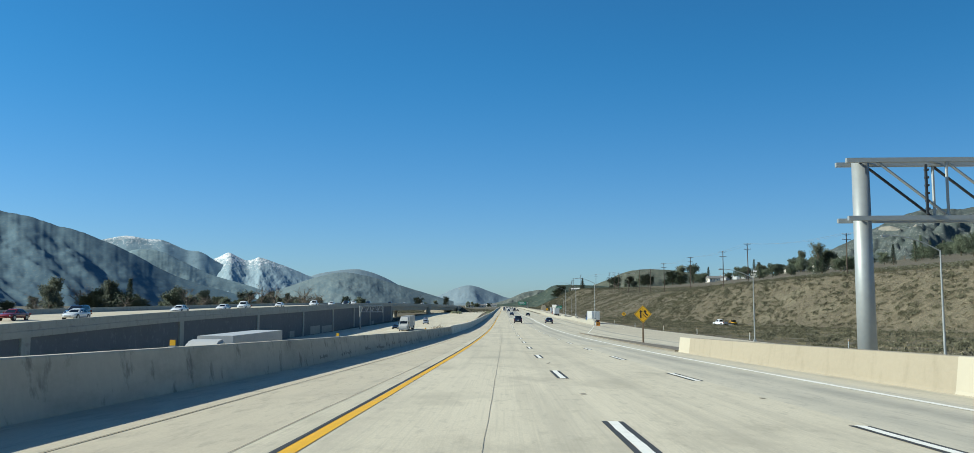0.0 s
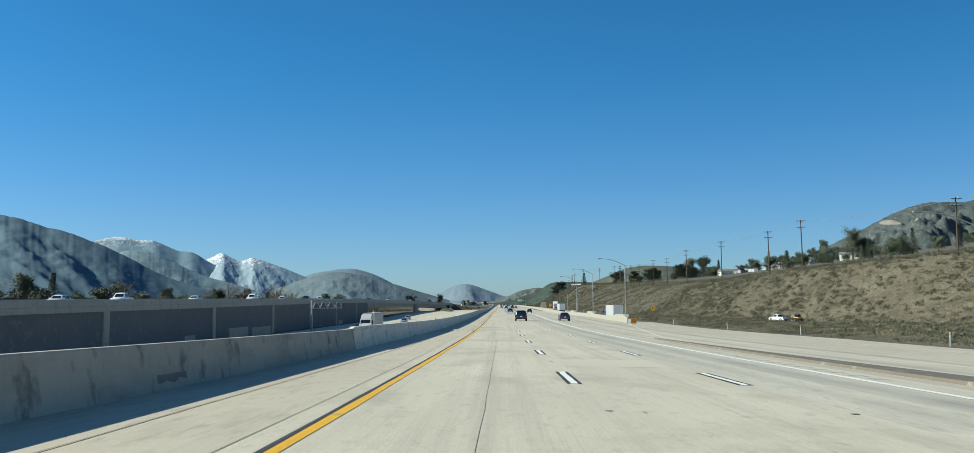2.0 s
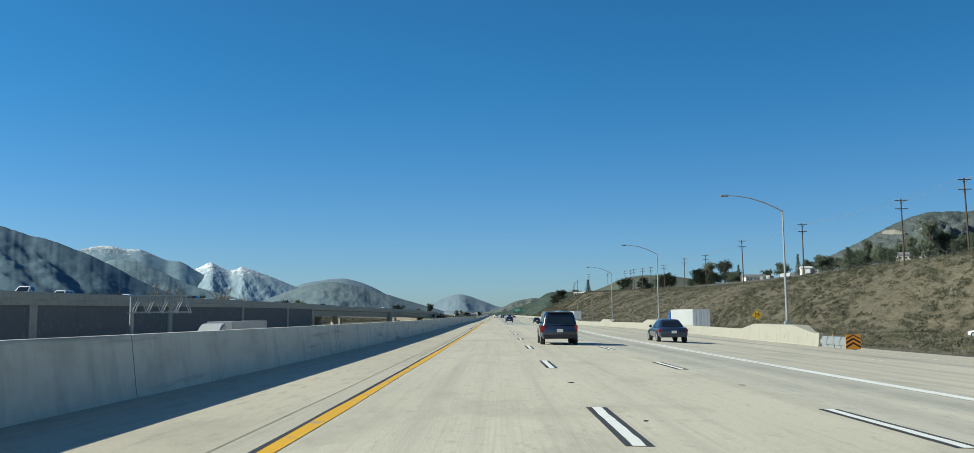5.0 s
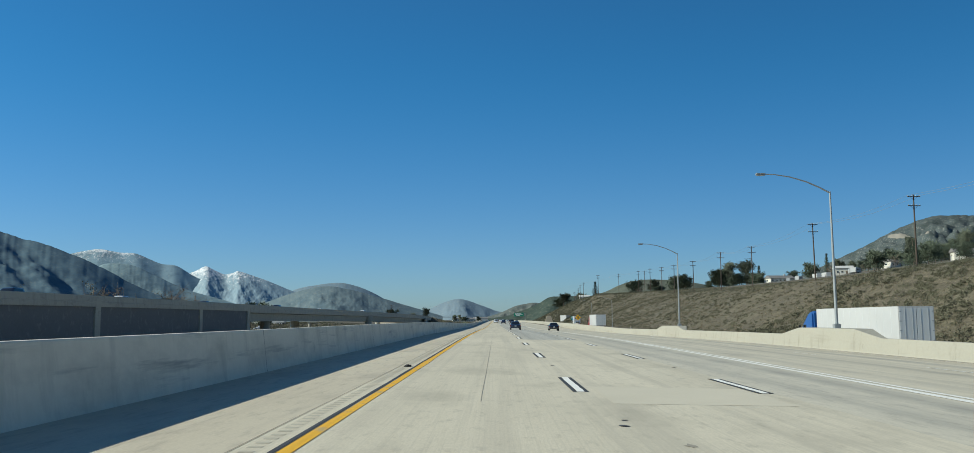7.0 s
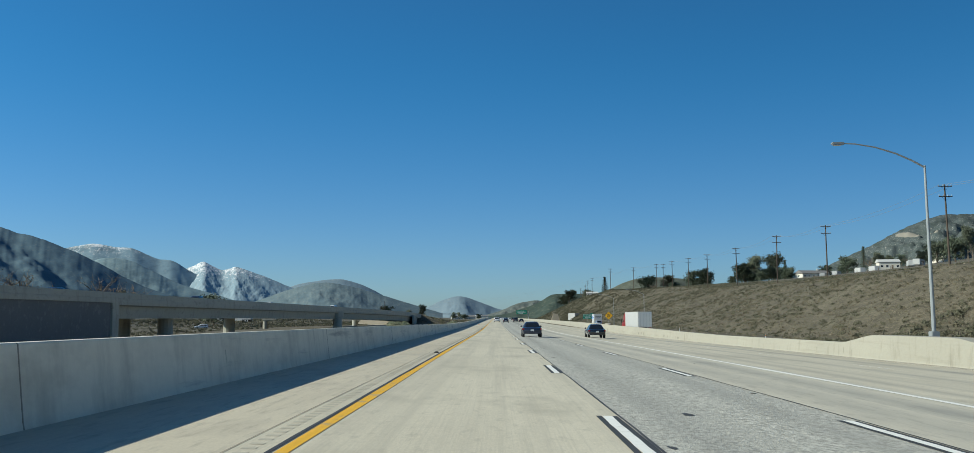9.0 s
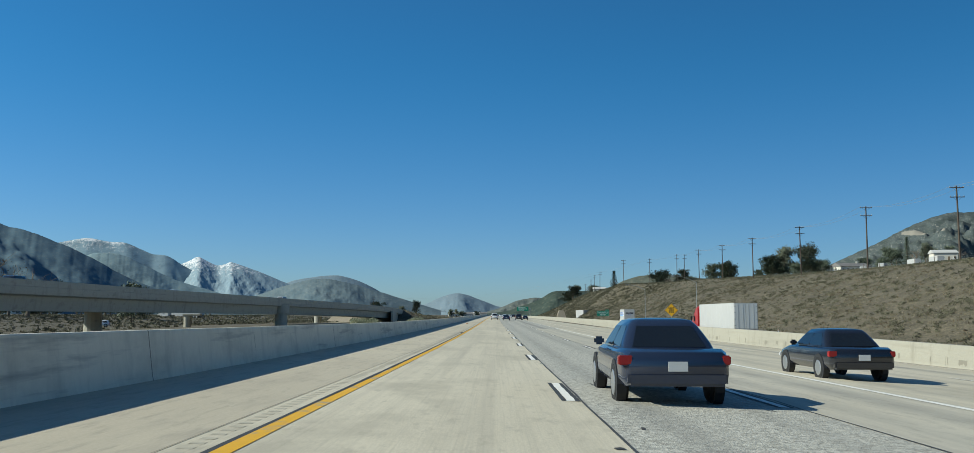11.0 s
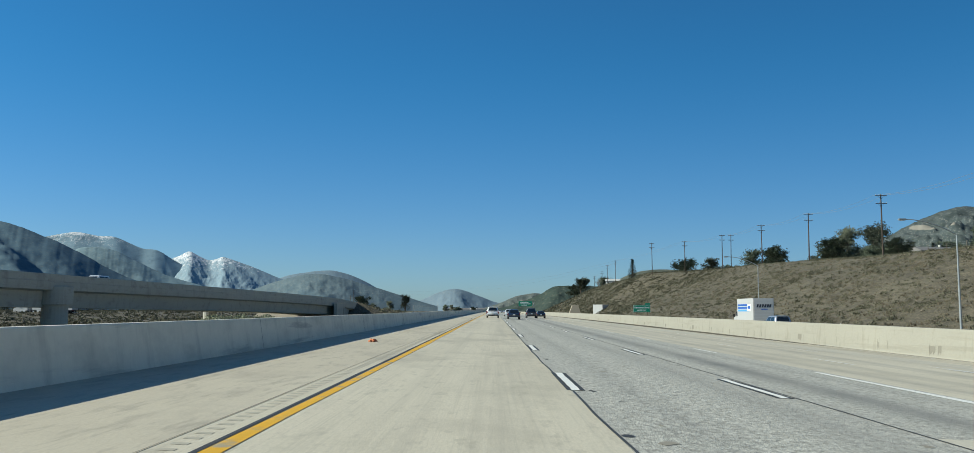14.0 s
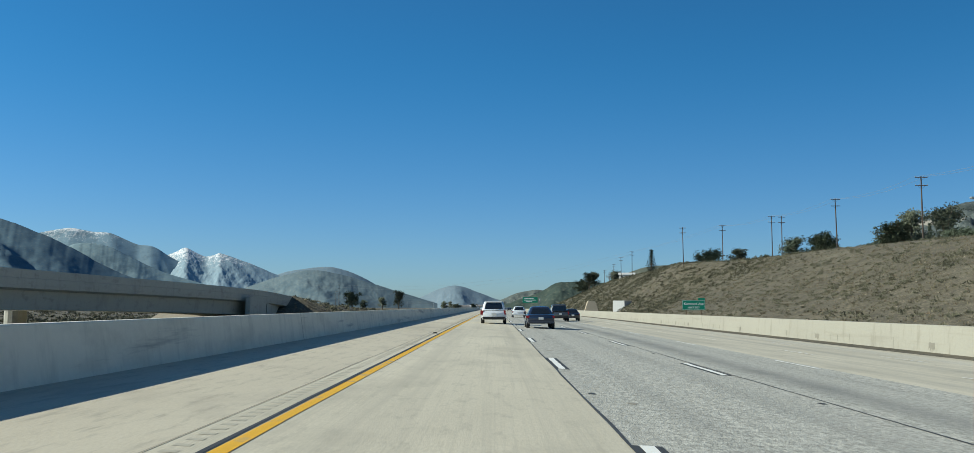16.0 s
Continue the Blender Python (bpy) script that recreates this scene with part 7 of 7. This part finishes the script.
# ---- scrub, brush and stones: too many to count ----
def tufts(name, label, material, places, blades, size, seed, grass=False):
    rng = np.random.default_rng(seed)
    n = len(places)
    P = np.repeat(np.array(places, float), blades, axis=0)  # x, y, z, r
    m = len(P)
    d = rng.normal(size=(m, 3))
    d /= np.linalg.norm(d, axis=1)[:, None]
    d[:, 2] = np.abs(d[:, 2])
    rad = P[:, 3:4] * rng.uniform(0.45, 1.0, (m, 1))
    c = P[:, :3] + d * rad * np.array([1, 1, 0.8])
    u = rng.normal(size=(m, 3)) + d * 0.8
    u /= np.linalg.norm(u, axis=1)[:, None]
    w = np.cross(u, rng.normal(size=(m, 3)))
    w /= np.linalg.norm(w, axis=1)[:, None] + 1e-9
    s = P[:, 3:4] * size * rng.uniform(0.6, 1.4, (m, 1))
    if grass:  # thin blades that rise and lean outwards
        c = P[:, :3] + d * rad * np.array([1, 1, 0.0]) - np.array([0, 0, 0.05])
        tip = c + (d * np.array([0.7, 0.7, 0.3]) + np.array([0, 0, 0.9])) * s * 1.15
        w[:, 2] = 0
        V = np.stack([c - w * s * 0.38, c + w * s * 0.38, tip], axis=1).reshape(-1, 3)
    else:
        V = np.stack([c - u * s * 0.8 - w * s * 0.5, c - u * s * 0.8 + w * s * 0.5, c + u * s], axis=1).reshape(-1, 3)
    F = np.arange(3 * m).reshape(-1, 3)
    me = bpy.data.meshes.new(name)
    me.from_pydata(V.tolist(), [], F.tolist())
    me.materials.append(material)
    return tagged(new(name, me), label, "shrubs", kind="stuff")


def scatter(rng, count, xr, yr, keep, rlo, rhi, zoff=0.0):
    out = []
    while len(out) < count:
        x, y = rng.uniform(*xr), rng.uniform(*yr)
        k = keep(x, y)
        if rng.random() < k:
            out.append((x, y, hill_z(x, y) + zoff, rng.uniform(rlo, rhi)))
    return out


def right_keep(x, y):
    if x < 39.5:
        return 0
    if x < glide(((-200, 102), (100, 99), (200, 90), (300, 73), (360, 62), (450, 52), (600, 44), (1300, 44)), y):
        return 0.05
    far = 1.0 if y < 700 else 0.7
    return far * (0.55 + 0.45 * (noise.noise((x * 0.05, y * 0.04, 9)) > -0.1)) * (1 if x < 125 else 0.5)


def left_keep(x, y):
    if wall_x(y) - 27 < x < wall_x(y) + 1 and y < 672:
        return 0
    if y < 640 and x > -53:
        return 0
    if x > -8:
        return 0
    if y > 672 and wall_x(y) - 26 < x < wall_x(y) - 1.5:
        return 0
    return 0.8


def clumped(x, y):
    """Where shrubs gather: patches a few metres across, thinner up the far slope."""
    n = noise.noise((x * 0.16, y * 0.1, 9)) + 0.6 * noise.noise((x * 0.4, y * 0.27, 4))
    return right_keep(x, y) * (1.0 if n > 0.0 else 0.25)


def bare(x, y):
    """Where grass stands between the shrubs."""
    n = noise.noise((x * 0.16, y * 0.1, 9)) + 0.6 * noise.noise((x * 0.4, y * 0.27, 4))
    return right_keep(x, y) * (0.2 if n > 0.12 else 1.0 if noise.noise((x * 0.3, y * 0.2, 33)) > -0.15 else 0.25)


def verge(x, y):
    """The flat ground between the connector and the hill's foot."""
    return 0 if hill_z(x, y) > z_road(36, y) + 0.8 else 0.4 if x < 41 else 1.0


rng = random.Random(21)
tufts("scrub", "grey-green scrub bushes over the hillside", SCRUB, scatter(rng, 9000, (42, 125), (380, 1150), clumped, 0.3, 0.8), 34, 0.22, 1)
tufts("hill_shrubs", "rounded grey-green shrubs on the near hillside", SCRUB, scatter(rng, 7500, (44, 135), (60, 420), clumped, 0.45, 1.25), 64, 0.16, 14)
tufts("far_scrub", "dark scrub bushes on the hill's far end", SCRUB, scatter(rng, 7500, (44, 110), (800, 1700), clumped, 0.5, 1.4), 28, 0.25, 41)
tufts("far_grass", "dry straw-grey grass on the hill's far end", DRY_GRASS, scatter(rng, 14000, (44, 110), (780, 1700), bare, 0.3, 0.9), 8, 0.5, 42, grass=True)
tufts("brush", "dry brown brush over the hillside", SCRUB_DRY, scatter(rng, 20000, (39.5, 140), (20, 1000), bare, 0.22, 0.5), 10, 0.5, 2, grass=True)
tufts("dry_grass", "dry olive-brown grass over the hillside", DRY_GRASS, scatter(rng, 40000, (42, 128), (20, 900), bare, 0.2, 0.5), 8, 0.48, 12, grass=True)
tufts("near_grass", "dry straw-grey grass on the near hillside", DRY_GRASS, scatter(rng, 18000, (44, 128), (50, 380), bare, 0.12, 0.36), 9, 0.5, 18, grass=True)
tufts("roadside_weeds", "low dry weeds along the connector's edge", DRY_GRASS, scatter(rng, 16000, (39.2, 100), (30, 640), lambda x, y: 1.0 if noise.noise((x * 0.15, y * 0.1, 50)) > -0.2 else 0.3, 0.08, 0.3), 9, 0.6, 3, grass=True)
tufts("verge_grass", "olive-brown dry grass on the flat verge below the hill", OLIVE_GRASS, scatter(rng, 36000, (39.4, 102), (90, 440), verge, 0.12, 0.32), 8, 0.5, 51, grass=True)
tufts("verge_shrubs", "low olive shrubs on the flat verge below the hill", SCRUB, scatter(rng, 2600, (40.5, 102), (70, 440), lambda x, y: verge(x, y) if noise.noise((x * 0.2, y * 0.12, 71)) > 0.12 else 0, 0.3, 0.6), 44, 0.2, 52)
tufts("valley_scrub", "grey-green scrub under and beyond the bridge", SCRUB, scatter(rng, 5500, (-170, -10), (430, 900), left_keep, 0.25, 0.85), 20, 0.36, 4)
tufts("valley_grass", "dry straw-grey grass beyond the bridge", DRY_GRASS, scatter(rng, 12000, (-150, -20), (440, 760), left_keep, 0.15, 0.45), 8, 0.5, 19, grass=True)
tufts("bank_brush", "dry brown brush on the ramp's bank", SCRUB_DRY, scatter(rng, 4500, (-80, -8), (640, 980), left_keep, 0.15, 0.45), 14, 0.45, 5, grass=True)
tufts("bank_grass", "dry straw-grey grass on the ramp's bank", DRY_GRASS, scatter(rng, 9000, (-70, -8), (640, 900), left_keep, 0.12, 0.4), 9, 0.55, 16, grass=True)
tufts("bank_scrub", "grey-green scrub on the ramp's bank", SCRUB, scatter(rng, 2500, (-70, -8), (640, 900), left_keep, 0.2, 0.6), 34, 0.2, 15)
PALE_LEAVES = mat("pale sage leaves", (0.27, 0.29, 0.19), (0.15, 0.165, 0.105), 0.85, fine=2, scale=0.3, island=0.5)
tufts("bushes", "pale green bushes near the bridge", PALE_LEAVES, [(-32 + 2.5 * math.sin(k * 1.9), 560 + 2.4 * k, hill_z(-32, 567) + 0.9 + 0.5 * math.sin(k * 4.1), 1.6 + 0.5 * math.sin(k * 2.2)) for k in range(9)] + [(-16, 224, -2.4, 1.4), (-15, 227, -2.6, 1.1)], 420, 0.1, 6)

tufts("median_bush", "pale sage bush behind the median barrier", PALE_LEAVES, [(-8.1 - 0.45 * (k % 2), 446.6 + 0.7 * k, -0.75 + 0.4 * (k % 3) + 0.12 * math.sin(k), 0.8 + 0.14 * math.sin(k * 1.7)) for k in range(9)] + [(-8.0, 468.2, -0.45, 0.75), (-8.2, 469.4, -0.3, 0.7)], 1100, 0.055, 26)


def build_stones():
    rng = random.Random(31)
    verts, faces = [], []
    for x, y, z, r in scatter(rng, 650, (44, 115), (30, 700), lambda x, y: 1.0 if noise.noise((x * 0.06, y * 0.045, 20)) > 0.18 else 0.04, 0.1, 0.36):
        k = len(verts)
        pts = [(1, 0, 0), (0, 1, 0), (-1, 0, 0), (0, -1, 0), (0, 0, 0.8), (0, 0, -0.6)]
        verts += [(x + a * r * rng.uniform(0.6, 1.4), y + b * r * rng.uniform(0.6, 1.4), z + c * r * rng.uniform(0.5, 1.0)) for a, b, c in pts]
        for i in range(4):
            j = (i + 1) % 4
            faces += [(k + i, k + j, k + 4), (k + j, k + i, k + 5)]
    ob = mesh_object("stones", verts, faces, mat("pale sandstone", (0.30, 0.255, 0.185), (0.21, 0.175, 0.125), 0.9, fine=3, island=0.3))
    tagged(ob, "pale sandstone boulders scattered on the hillside", "stones", kind="stuff")


build_stones()

# sand-coloured concrete headwall at the hill's far foot
hw = prism([(-3.6, -1), (3.6, -1), (1.6, 5.2), (-1.4, 5.4)], "y", -1.2, 1.2)
ob = bm_object("headwall", hw, mat("sand-coloured concrete", (0.52, 0.44, 0.32), (0.44, 0.37, 0.27), 0.9, fine=3, bump=0.3))
ob.matrix_basis = pose(41.0, 896, z_road(38, 896))
tagged(ob, "sand-coloured tapered concrete headwall", "wall", kind="structure")
